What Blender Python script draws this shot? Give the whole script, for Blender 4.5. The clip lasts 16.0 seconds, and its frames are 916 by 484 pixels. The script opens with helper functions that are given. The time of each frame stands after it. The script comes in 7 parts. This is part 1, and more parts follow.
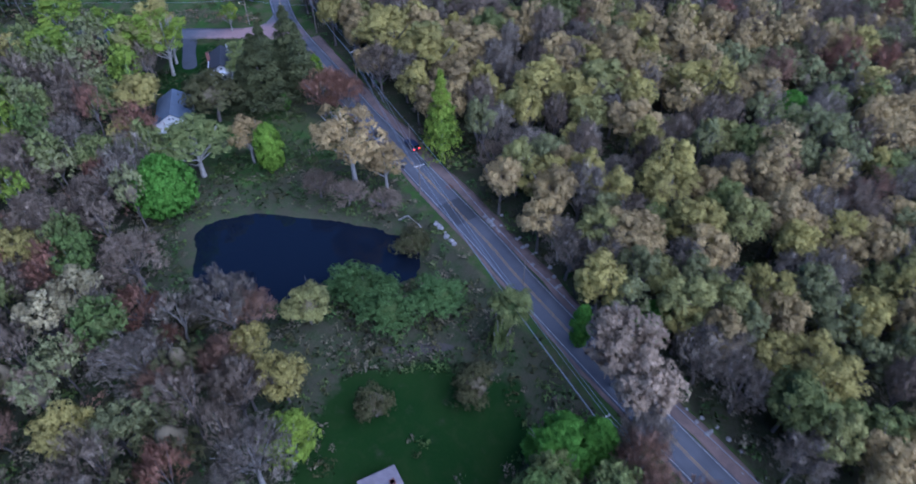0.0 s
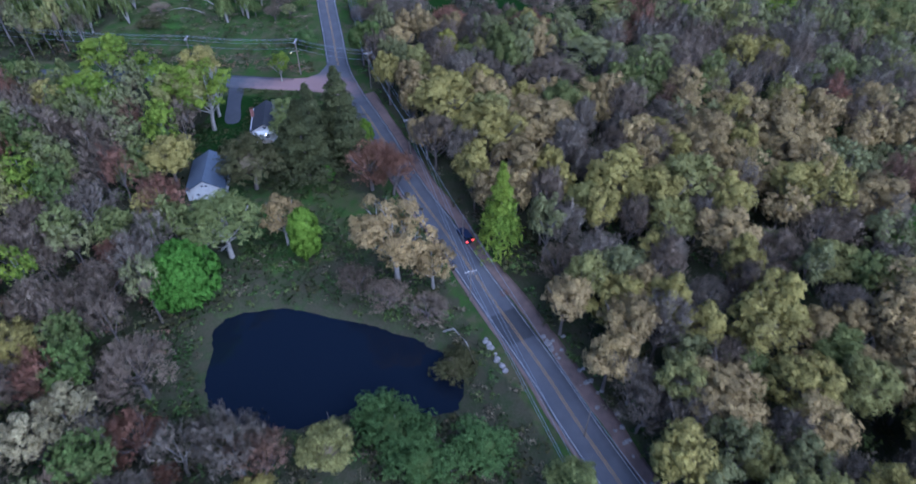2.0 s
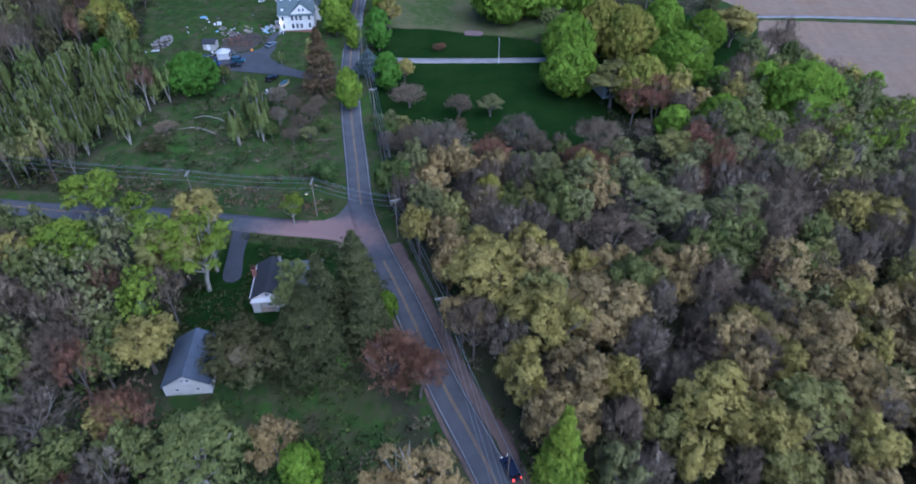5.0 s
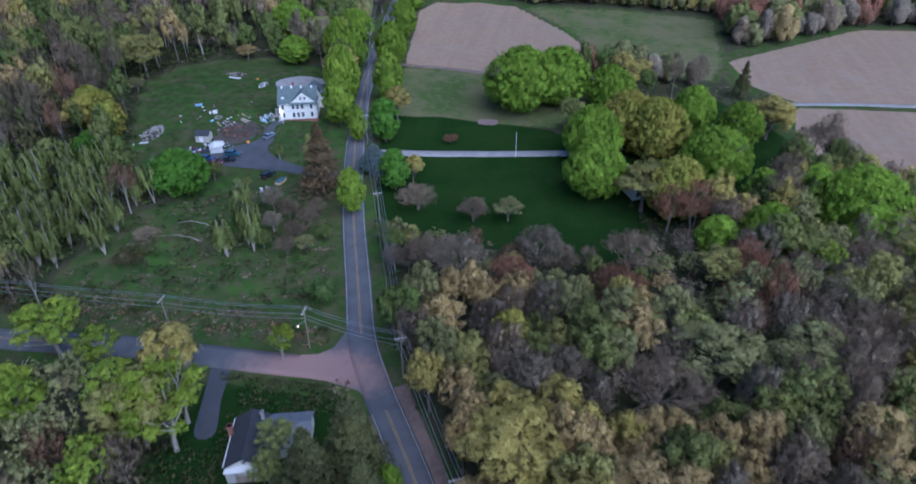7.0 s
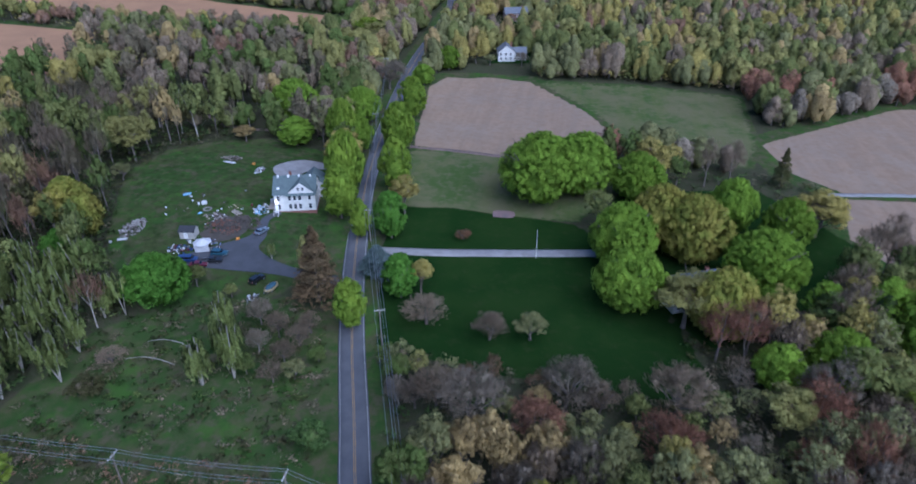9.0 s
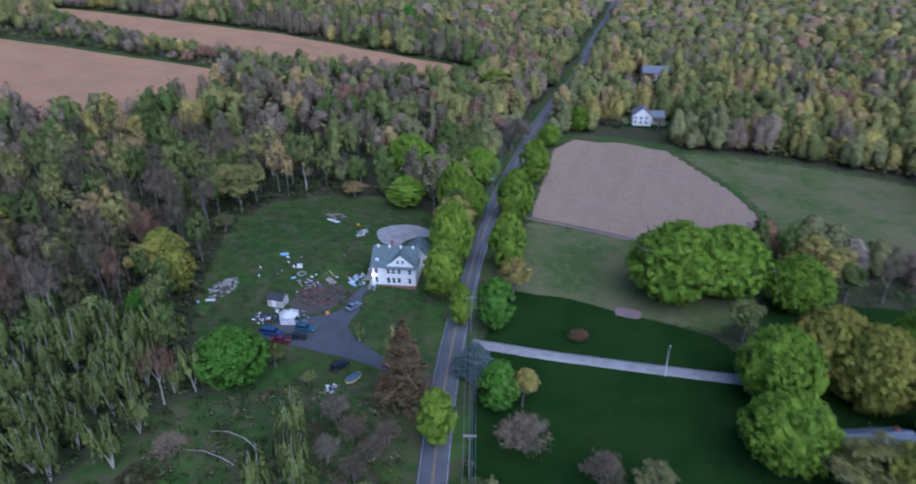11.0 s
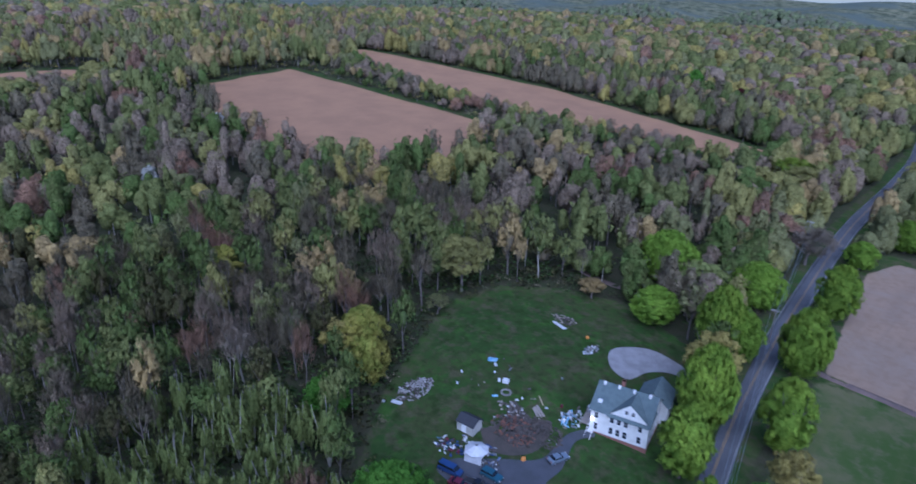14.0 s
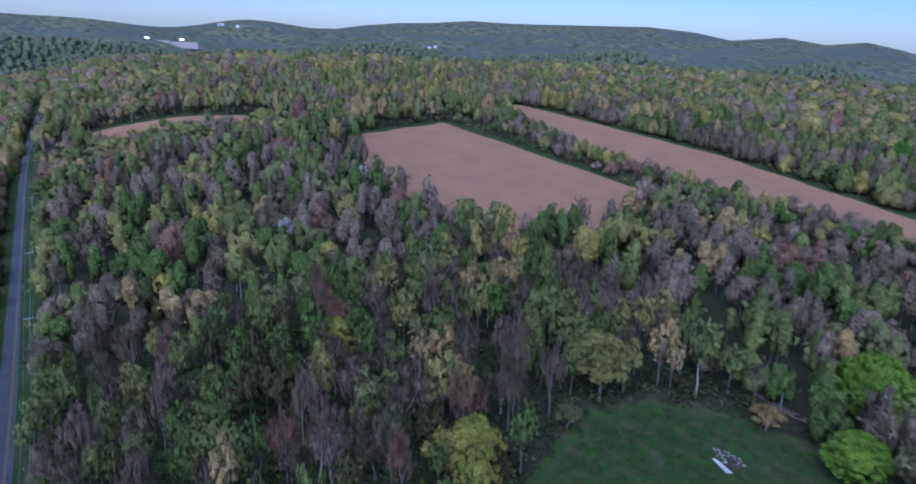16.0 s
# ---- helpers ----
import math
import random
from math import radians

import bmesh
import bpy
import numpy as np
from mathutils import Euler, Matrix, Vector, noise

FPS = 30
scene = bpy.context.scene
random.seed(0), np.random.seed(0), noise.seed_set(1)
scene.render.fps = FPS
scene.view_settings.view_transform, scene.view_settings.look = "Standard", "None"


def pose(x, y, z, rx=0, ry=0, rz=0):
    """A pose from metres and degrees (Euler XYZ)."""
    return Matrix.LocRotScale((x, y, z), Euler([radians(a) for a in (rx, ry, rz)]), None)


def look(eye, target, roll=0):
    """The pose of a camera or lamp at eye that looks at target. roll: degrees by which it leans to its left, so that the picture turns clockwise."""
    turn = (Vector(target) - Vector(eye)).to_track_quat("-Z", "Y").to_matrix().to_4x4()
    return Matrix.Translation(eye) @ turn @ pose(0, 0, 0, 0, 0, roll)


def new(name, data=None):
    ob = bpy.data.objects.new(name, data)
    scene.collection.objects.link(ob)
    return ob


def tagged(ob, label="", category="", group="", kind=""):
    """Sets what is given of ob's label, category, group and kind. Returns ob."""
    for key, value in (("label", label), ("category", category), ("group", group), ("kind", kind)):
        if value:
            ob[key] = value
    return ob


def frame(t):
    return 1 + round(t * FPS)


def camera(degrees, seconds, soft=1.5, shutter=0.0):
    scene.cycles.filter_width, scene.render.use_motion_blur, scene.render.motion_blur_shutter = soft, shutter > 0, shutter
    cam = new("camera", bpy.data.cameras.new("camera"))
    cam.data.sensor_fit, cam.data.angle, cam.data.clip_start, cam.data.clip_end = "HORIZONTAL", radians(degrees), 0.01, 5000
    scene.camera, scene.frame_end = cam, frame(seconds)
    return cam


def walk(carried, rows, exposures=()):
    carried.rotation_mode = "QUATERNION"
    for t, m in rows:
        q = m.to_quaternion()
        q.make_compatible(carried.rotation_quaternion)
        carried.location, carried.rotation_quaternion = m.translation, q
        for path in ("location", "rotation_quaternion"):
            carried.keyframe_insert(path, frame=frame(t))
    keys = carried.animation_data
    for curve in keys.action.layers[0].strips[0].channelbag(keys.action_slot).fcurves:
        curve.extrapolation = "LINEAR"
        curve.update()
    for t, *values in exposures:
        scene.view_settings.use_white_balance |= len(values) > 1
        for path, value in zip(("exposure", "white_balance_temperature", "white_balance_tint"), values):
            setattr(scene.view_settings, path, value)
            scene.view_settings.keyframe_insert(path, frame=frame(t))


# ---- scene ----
cam = camera(70.0, 16.0, soft=1.75, shutter=0.5)
METRES, EYE, TILT, LEAN, TURN = 220.0, 94.0, -45.0, 0.3, 0.0
ROWS = [
    (0.0, 0.0, 0.0, 0.0, -0.0, 0.0, 0.0),
    (0.5, -0.0012, 0.0216, 0.0223, 1.38, -0.05, -1.54),
    (1.0, -0.0033, 0.0432, 0.0446, 2.68, -0.08, -2.94),
    (1.5, -0.0067, 0.0649, 0.0672, 3.54, 0.22, -3.86),
    (2.0, -0.0108, 0.0865, 0.0895, 4.09, 0.91, -4.33),
    (2.5, -0.0162, 0.1079, 0.1114, 4.5, 1.67, -4.74),
    (3.0, -0.0217, 0.1291, 0.1335, 4.94, 2.44, -5.11),
    (3.5, -0.0277, 0.1505, 0.1549, 5.36, 3.25, -5.48),
    (4.0, -0.0341, 0.172, 0.1763, 5.69, 4.08, -5.79),
    (6.5, -0.0695, 0.279, 0.2852, 6.54, 9.11, -6.46),
    (7.0, -0.0763, 0.3005, 0.3066, 6.64, 10.53, -6.54),
    (7.5, -0.0833, 0.3214, 0.3283, 6.74, 11.85, -6.56),
    (8.0, -0.0901, 0.343, 0.3493, 6.86, 13.14, -6.61),
    (10.5, -0.128, 0.4487, 0.4579, 11.44, 17.34, -11.47),
    (11.0, -0.1367, 0.47, 0.479, 14.94, 17.39, -15.17),
    (11.5, -0.1469, 0.4907, 0.5002, 18.5, 17.2, -18.7),
    (12.0, -0.1587, 0.5114, 0.5207, 22.05, 16.82, -22.04),
    (12.5, -0.1727, 0.5313, 0.5405, 25.52, 16.27, -25.07),
    (13.0, -0.1882, 0.5504, 0.56, 28.82, 15.62, -27.71),
    (13.5, -0.2053, 0.5685, 0.5784, 31.3, 15.22, -29.52),
    (14.0, -0.2252, 0.5856, 0.5954, 33.84, 13.89, -31.27),
    (14.5, -0.2451, 0.6023, 0.6129, 36.91, 12.33, -33.27),
    (15.0, -0.2675, 0.6181, 0.6291, 40.21, 11.8, -35.2),
    (15.5, -0.2903, 0.6334, 0.6445, 43.89, 11.08, -37.15),
    (16.0, -0.3142, 0.648, 0.6588, 47.64, 10.24, -38.94),
]
walk(cam, [(t, pose(0, 0, EYE, TILT, LEAN, TURN) @ pose(METRES * x, METRES * y, METRES * z, 90 + pitch, roll, yaw)) for t, x, y, z, yaw, pitch, roll in ROWS],
     exposures=[(0.0, 1.36, 4560, 23), (4.0, 1.22, 4740, 17), (8.0, 1.08, 5020, 16), (11.5, 0.96, 4880, 18), (16.0, 0.74, 4560, 23)])

# ---- light: dusk, the sun just under the horizon, a wide soft glow ----
world = bpy.data.worlds.new("dusk_sky")
scene.world = world
world.use_nodes = True
wn, wl = world.node_tree.nodes, world.node_tree.links
sky = wn.new("ShaderNodeTexSky")
sky.sky_type = "NISHITA"
sky.sun_disc = False
sky.sun_elevation = radians(38)
sky.sun_rotation = radians(130)
sky.air_density, sky.dust_density, sky.ozone_density = 1.0, 0.3, 6.0
wl.new(sky.outputs[0], wn["Background"].inputs[0])
wn["Background"].inputs[1].default_value = 0.055
sun = new("sun", bpy.data.lights.new("sun", "SUN"))
sun.data.energy, sun.data.angle, sun.data.color = 2.15, radians(80), (1.0, 0.98, 0.97)
sun.matrix_world = look((75, -75, 100), (0, 0, 0))


# ---- materials ----
def nodes_of(name):
    m = bpy.data.materials.new(name)
    m.use_nodes = True
    n, l = m.node_tree.nodes, m.node_tree.links
    return m, n, l, n["Principled BSDF"]


def mix_colour(n, l, fac, a, b, blend="MIX"):
    x = n.new("ShaderNodeMix")
    x.data_type, x.blend_type = "RGBA", blend
    for sock, v in ((x.inputs[0], fac), (x.inputs[6], a), (x.inputs[7], b)):
        if isinstance(v, bpy.types.NodeSocket):
            l.new(v, sock)
        elif isinstance(v, (int, float)):
            sock.default_value = v
        else:
            sock.default_value = (*v, 1)
    return x.outputs[2]


def noise_of(n, l, scale, detail=4.0, rough=0.6, coord="position"):
    x = n.new("ShaderNodeTexNoise")
    x.inputs["Scale"].default_value = scale
    x.inputs["Detail"].default_value = detail
    x.inputs["Roughness"].default_value = rough
    if coord == "position":
        l.new(n.new("ShaderNodeNewGeometry").outputs["Position"], x.inputs["Vector"])
    else:
        l.new(n.new("ShaderNodeTexCoord").outputs["Object"], x.inputs["Vector"])
    return x.outputs["Fac"]


def step_of(n, l, v, lo, hi, a=0.0, b=1.0):
    x = n.new("ShaderNodeMapRange")
    x.interpolation_type = "SMOOTHSTEP"
    for i, k in enumerate((v, lo, hi, a, b)):
        if isinstance(k, bpy.types.NodeSocket):
            l.new(k, x.inputs[i])
        else:
            x.inputs[i].default_value = k
    return x.outputs[0]


def bump_of(n, l, bsdf, height, strength, distance):
    b = n.new("ShaderNodeBump")
    b.inputs["Strength"].default_value, b.inputs["Distance"].default_value = strength, distance
    l.new(height, b.inputs["Height"])
    l.new(b.outputs[0], bsdf.inputs["Normal"])


def surface(name, col, col2=None, rough=0.8, metal=0.0, scale=3.0, grain=60.0, bump=0.1, coord="object"):
    """A weathered surface: two colours mixed by broad stains, and a fine grain."""
    m, n, l, p = nodes_of(name)
    col2 = col2 or tuple(c * 0.72 for c in col)
    broad, fine = noise_of(n, l, scale, 4, 0.65, coord), noise_of(n, l, grain, 3, 0.6, coord)
    c = mix_colour(n, l, step_of(n, l, broad, 0.35, 0.68), col, col2)
    c = mix_colour(n, l, step_of(n, l, fine, 0.3, 0.7, 0.0, 0.35), c, tuple(v * 0.6 for v in col2))
    l.new(c, p.inputs["Base Color"])
    p.inputs["Roughness"].default_value, p.inputs["Metallic"].default_value = rough, metal
    bump_of(n, l, p, fine, bump, 0.02)
    return m


def leaf_mat(name, col, col2, through_light=0.25, spread=0.15, ragged=7.0, gaps=0.47, mottle=3.2, ruff=1.0):
    """Foliage: each leaf cluster a little different, and each tree too; near clusters have ragged gaps between their leaves."""
    m, n, l, p = nodes_of(name)
    g = n.new("ShaderNodeNewGeometry")
    isl = g.outputs["Random Per Island"]
    tree = noise_of(n, l, 0.16, 2, 0.5)
    c = mix_colour(n, l, step_of(n, l, tree, 0.36, 0.64), col, col2)
    c = mix_colour(n, l, step_of(n, l, isl, 0.0, 1.0, 0.0, spread), c, tuple(v * 0.45 for v in col2))
    hi = n.new("ShaderNodeMath")
    hi.operation = "GREATER_THAN"
    hi.inputs[1].default_value = 0.8
    l.new(isl, hi.inputs[0])
    c = mix_colour(n, l, hi.outputs[0], c, tuple(min(1, v * 1.1 + 0.003) for v in col))
    obj = n.new("ShaderNodeObjectInfo").outputs["Random"]
    bright = n.new("ShaderNodeHueSaturation")
    vary = n.new("ShaderNodeMath")
    vary.operation = "MULTIPLY"
    l.new(step_of(n, l, obj, 0.0, 1.0, 0.82, 1.15), vary.inputs[0])
    l.new(step_of(n, l, noise_of(n, l, mottle * 0.8, 3, 0.65), 0.32, 0.68, 1 - 0.34 * ruff, 1 + 0.28 * ruff), vary.inputs[1])
    l.new(vary.outputs[0], bright.inputs["Value"])
    l.new(c, bright.inputs["Color"])
    d, t, x = n.new("ShaderNodeBsdfDiffuse"), n.new("ShaderNodeBsdfTranslucent"), n.new("ShaderNodeMixShader")
    l.new(bright.outputs[0], d.inputs[0])
    l.new(bright.outputs[0], t.inputs[0])
    puff, to_world = n.new("ShaderNodeAttribute"), n.new("ShaderNodeVectorTransform")
    puff.attribute_name = "puff"
    to_world.vector_type, to_world.convert_from, to_world.convert_to = "NORMAL", "OBJECT", "WORLD"
    l.new(puff.outputs["Vector"], to_world.inputs[0])
    grain = n.new("ShaderNodeTexNoise")
    grain.inputs["Scale"].default_value, grain.inputs["Detail"].default_value = mottle, 2.5
    l.new(g.outputs["Position"], grain.inputs["Vector"])
    centred, tilt = n.new("ShaderNodeVectorMath"), n.new("ShaderNodeVectorMath")
    centred.operation, tilt.operation = "SUBTRACT", "MULTIPLY_ADD"
    centred.inputs[1].default_value = (0.5, 0.5, 0.5)
    l.new(grain.outputs["Color"], centred.inputs[0])
    l.new(centred.outputs[0], tilt.inputs[0])
    tilt.inputs[1].default_value = (3.6 * ruff,) * 3
    l.new(to_world.outputs[0], tilt.inputs[2])
    unit = n.new("ShaderNodeVectorMath")
    unit.operation = "NORMALIZE"
    l.new(tilt.outputs[0], unit.inputs[0])
    l.new(unit.outputs[0], d.inputs["Normal"])
    x.inputs[0].default_value = through_light
    l.new(d.outputs[0], x.inputs[1])
    l.new(t.outputs[0], x.inputs[2])
    out = x.outputs[0]
    if ragged:
        gap, clear = n.new("ShaderNodeMixShader"), n.new("ShaderNodeBsdfTransparent")
        l.new(step_of(n, l, noise_of(n, l, ragged, 2, 0.6), gaps - 0.02, gaps + 0.02), gap.inputs[0])
        l.new(clear.outputs[0], gap.inputs[1])
        l.new(out, gap.inputs[2])
        out = gap.outputs[0]
    l.new(out, n["Material Output"].inputs[0])
    n.remove(p)
    return m


LEAF_COLOURS = {
    "olive": ("leaf_olive", (0.40, 0.34, 0.10), (0.31, 0.265, 0.085), 0.25),
    "tan": ("leaf_tan", (0.42, 0.315, 0.135), (0.34, 0.255, 0.12), 0.25),
    "limeolive": ("leaf_lime_olive", (0.30, 0.285, 0.095), (0.25, 0.24, 0.085), 0.25),
    "lime": ("leaf_lime", (0.26, 0.33, 0.045), (0.19, 0.27, 0.04), 0.35),
    "maple": ("leaf_maple", (0.235, 0.36, 0.045), (0.19, 0.30, 0.04), 0.35),
    "bright": ("leaf_bright_green", (0.135, 0.28, 0.042), (0.11, 0.235, 0.036), 0.35),
    "yellowgreen": ("leaf_yellow_green", (0.25, 0.35, 0.045), (0.19, 0.29, 0.04), 0.35),
    "sagegreen": ("leaf_sage_green", (0.20, 0.22, 0.072), (0.16, 0.18, 0.062), 0.25),
    "sage": ("leaf_sage", (0.25, 0.25, 0.105), (0.20, 0.205, 0.09), 0.25),
    "willow": ("leaf_willow", (0.105, 0.165, 0.05), (0.08, 0.13, 0.04), 0.25),
    "gold": ("leaf_gold", (0.32, 0.29, 0.065), (0.26, 0.285, 0.055), 0.25),
    "pale": ("leaf_pale", (0.40, 0.30, 0.195), (0.32, 0.245, 0.165), 0.2),
    "paleyellow": ("leaf_pale_yellow", (0.43, 0.37, 0.19), (0.34, 0.29, 0.16), 0.2),
    "red": ("leaf_red_bud", (0.36, 0.18, 0.115), (0.29, 0.16, 0.105), 0.2),
    "rust": ("leaf_rust", (0.32, 0.19, 0.12), (0.26, 0.165, 0.115), 0.2),
    "mauve": ("twig_mauve", (0.285, 0.22, 0.155), (0.235, 0.185, 0.13), 0.1),
    "grey": ("twig_grey", (0.31, 0.26, 0.195), (0.25, 0.21, 0.16), 0.1),
    # darker copy of the mauve twigs, woodland shade put into the colour
    "mauvedark": ("twig_dark", (0.19, 0.16, 0.10), (0.155, 0.135, 0.088), 0.1),
    "dimgreen": ("leaf_dim_green", (0.11, 0.155, 0.042), (0.115, 0.135, 0.045), 0.2),
    "dark": ("leaf_dark_olive", (0.10, 0.095, 0.04), (0.07, 0.07, 0.03), 0.25),
    "spruce": ("needle_spruce", (0.085, 0.09, 0.036), (0.065, 0.072, 0.032), 0.05),
    "spruce_brown": ("needle_brown", (0.17, 0.115, 0.06), (0.12, 0.09, 0.05), 0.05),
    "bluespruce": ("needle_blue", (0.12, 0.16, 0.15), (0.09, 0.12, 0.115), 0.05),
    "birch": ("leaf_birch", (0.23, 0.275, 0.085), (0.175, 0.215, 0.07), 0.3),
    # muted for the horizon woods: distance haze put into the leaf colour
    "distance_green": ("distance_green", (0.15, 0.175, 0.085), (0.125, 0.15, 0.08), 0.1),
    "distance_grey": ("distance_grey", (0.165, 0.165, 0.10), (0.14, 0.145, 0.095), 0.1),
    "golden": ("leaf_golden", (0.43, 0.31, 0.13), (0.36, 0.265, 0.12), 0.25),
    "limesage": ("leaf_lime_sage", (0.28, 0.31, 0.10), (0.22, 0.25, 0.085), 0.25),
    "russet": ("twig_russet", (0.33, 0.175, 0.105), (0.27, 0.15, 0.10), 0.2),
    "blossom": ("blossom_white", (0.55, 0.54, 0.48), (0.45, 0.45, 0.40), 0.3),
    "crimson": ("leaf_crimson", (0.10, 0.022, 0.03), (0.07, 0.018, 0.024), 0.2),
    "under": ("leaf_undergrowth", (0.05, 0.09, 0.025), (0.06, 0.06, 0.032), 0.2),
}
TWIGS = ("mauve", "mauvedark", "grey", "red", "rust", "russet")
LEAF = {k: leaf_mat(*v, ragged=13.0 if k in TWIGS else 11.0, gaps=0.54 if k in TWIGS else 0.48) for k, v in LEAF_COLOURS.items()}
LEAF_FAR = {k: leaf_mat(v[0] + "_far", *v[1:], spread=0.08, ragged=3.2, gaps=0.49 if k in TWIGS else 0.44, mottle=1.1, ruff=0.75) for k, v in LEAF_COLOURS.items()}
LEAF_VEIL = {k: leaf_mat(v[0] + "_veil", *v[1:], spread=0.1, ragged=1.6, gaps=0.4, mottle=0.55, ruff=0.8) for k, v in LEAF_COLOURS.items()}
LEAF_SOLID = {k: leaf_mat(v[0] + "_close", *v[1:], spread=0.06, ragged=0) for k, v in LEAF_COLOURS.items()}
BARK = surface("bark_grey", (0.17, 0.145, 0.125), (0.10, 0.085, 0.075), 0.9, scale=1.5, grain=14, bump=0.4)
BARK_PALE = surface("bark_birch", (0.37, 0.345, 0.30), (0.24, 0.22, 0.195), 0.8, scale=2.0, grain=10, bump=0.2)
# Crown cores: twig and leaf colours darkened, so inner shade is painted in.
INNER_SHADE = surface("inner_twigs_shaded", (0.17, 0.135, 0.075), (0.11, 0.09, 0.05), 0.95, scale=0.7, grain=5, bump=0.5, coord="position")
INNER_GREEN_SHADE = surface("inner_leaves_shaded", (0.09, 0.125, 0.026), (0.06, 0.09, 0.02), 0.95, scale=0.7, grain=5, bump=0.5, coord="position")
FRESH = ("lime", "maple", "bright", "yellowgreen", "sagegreen", "willow", "gold", "dimgreen", "limesage", "birch")
ASPHALT_NEW = surface("asphalt_patch", (0.055, 0.057, 0.063), (0.045, 0.046, 0.05), 0.85, scale=0.5, grain=30, bump=0.15, coord="position")
DRIVE = surface("driveway_asphalt", (0.066, 0.07, 0.084), (0.05, 0.054, 0.063), 0.85, scale=0.3, grain=25, bump=0.15, coord="position")


def sandy_asphalt():
    """Grey asphalt with reddish sand washed over the mouth of the side road."""
    m, n, l, p = nodes_of("asphalt_sandy")
    at = n.new("ShaderNodeNewGeometry").outputs["Position"]
    broad, fine = noise_of(n, l, 0.25, 4, 0.65), noise_of(n, l, 30, 3)
    c = mix_colour(n, l, step_of(n, l, broad, 0.35, 0.68), (0.105, 0.108, 0.12), (0.08, 0.083, 0.094))
    c = mix_colour(n, l, step_of(n, l, fine, 0.3, 0.7, 0.0, 0.35), c, (0.05, 0.05, 0.056))
    place, far_off = n.new("ShaderNodeMapping"), n.new("ShaderNodeVectorMath")
    place.vector_type = "TEXTURE"
    place.inputs["Location"].default_value, place.inputs["Scale"].default_value = (-62, 184, -1.5), (19, 9, 40)
    far_off.operation = "LENGTH"
    l.new(at, place.inputs[0])
    l.new(place.outputs[0], far_off.inputs[0])
    wash = n.new("ShaderNodeMath")
    wash.operation = "MULTIPLY_ADD"
    l.new(noise_of(n, l, 0.35, 5, 0.7), wash.inputs[0])
    wash.inputs[1].default_value = 0.9
    l.new(far_off.outputs["Value"], wash.inputs[2])
    c = mix_colour(n, l, step_of(n, l, wash.outputs[0], 0.85, 1.5, 0.85, 0.0), c, (0.25, 0.155, 0.14))
    l.new(c, p.inputs["Base Color"])
    p.inputs["Roughness"].default_value = 0.85
    bump_of(n, l, p, fine, 0.15, 0.02)
    return m


ASPHALT = sandy_asphalt()
GRAVEL = surface("gravel_grey", (0.30, 0.29, 0.29), (0.22, 0.21, 0.21), 0.95, scale=0.4, grain=12, bump=0.3, coord="position")
SHOULDER = surface("shoulder_dirt", (0.20, 0.138, 0.115), (0.13, 0.095, 0.08), 0.95, scale=0.35, grain=8, bump=0.4, coord="position")
SAND = surface("red_sand", (0.24, 0.15, 0.14), (0.15, 0.12, 0.12), 0.95, scale=0.3, grain=10, bump=0.2, coord="position")
YELLOW = surface("line_yellow", (0.45, 0.27, 0.09), (0.28, 0.19, 0.10), 0.7, scale=1.2, grain=20, bump=0.05, coord="position")
WHITE_LINE = surface("line_white", (0.48, 0.48, 0.48), (0.28, 0.28, 0.29), 0.7, scale=1.2, grain=20, bump=0.05, coord="position")
POLE_WOOD = surface("pole_wood", (0.23, 0.19, 0.155), (0.15, 0.125, 0.105), 0.9, scale=2, grain=20)
POLE_ARM = surface("crossarm_wood", (0.42, 0.40, 0.38), (0.30, 0.28, 0.26), 0.9, scale=2, grain=20)
CABLE = surface("cable", (0.30, 0.33, 0.36), (0.22, 0.24, 0.27), 0.5, 0.4, scale=2, grain=20)
METAL = surface("galvanised_metal", (0.42, 0.44, 0.46), (0.30, 0.31, 0.33), 0.45, 0.7, scale=2, grain=40)

# ---- the lie of the land ----
ROAD_PTS = [(110, -60), (80, -16), (36, 47.5), (14.1, 81.2), (6.2, 94.5), (-0.6, 105.2), (-8.7, 117.8), (-17, 131), (-26.4, 145.5), (-37.6, 164.9), (-48.3, 182.3),
            (-54.8, 195), (-61.3, 213.9), (-69.1, 236.7), (-76.8, 262), (-84.3, 292), (-91.2, 325.6), (-99.5, 385), (-107.3, 462), (-110, 540), (-114, 600),
            (-122, 660), (-139, 843), (-155, 1000), (-190, 1400)]
SIDE_PTS = [(-53.5, 184.6), (-62, 184.9), (-82, 184.7), (-106, 184.3), (-141, 182.5), (-228, 185), (-300, 185.8), (-404, 186.5), (-563, 188), (-695, 193), (-900, 205)]
POND = [(-57.5, 101), (-55, 105), (-45, 107), (-34, 106), (-18.6, 102.5), (-11.5, 99), (-7.8, 94), (-7, 87), (-14, 84.5), (-26, 84.5), (-35, 80), (-47, 80), (-53.5, 85)]
YARD = [(-82, 268), (-96, 246), (-116, 236), (-132, 240), (-150, 264), (-163, 290), (-169, 303), (-166, 322), (-152, 336), (-136, 342), (-108, 336), (-96, 318), (-90, 290)]
MEADOW = [(-60, 191), (-70, 240), (-90, 250), (-118, 240), (-130, 228), (-134, 203), (-124, 190)]
LAWN_E = [(-63, 236), (-73, 278), (-77, 303), (-58, 306), (-20, 302), (-10, 292), (6, 254), (12, 236), (2, 228), (-20, 230), (-46, 233)]
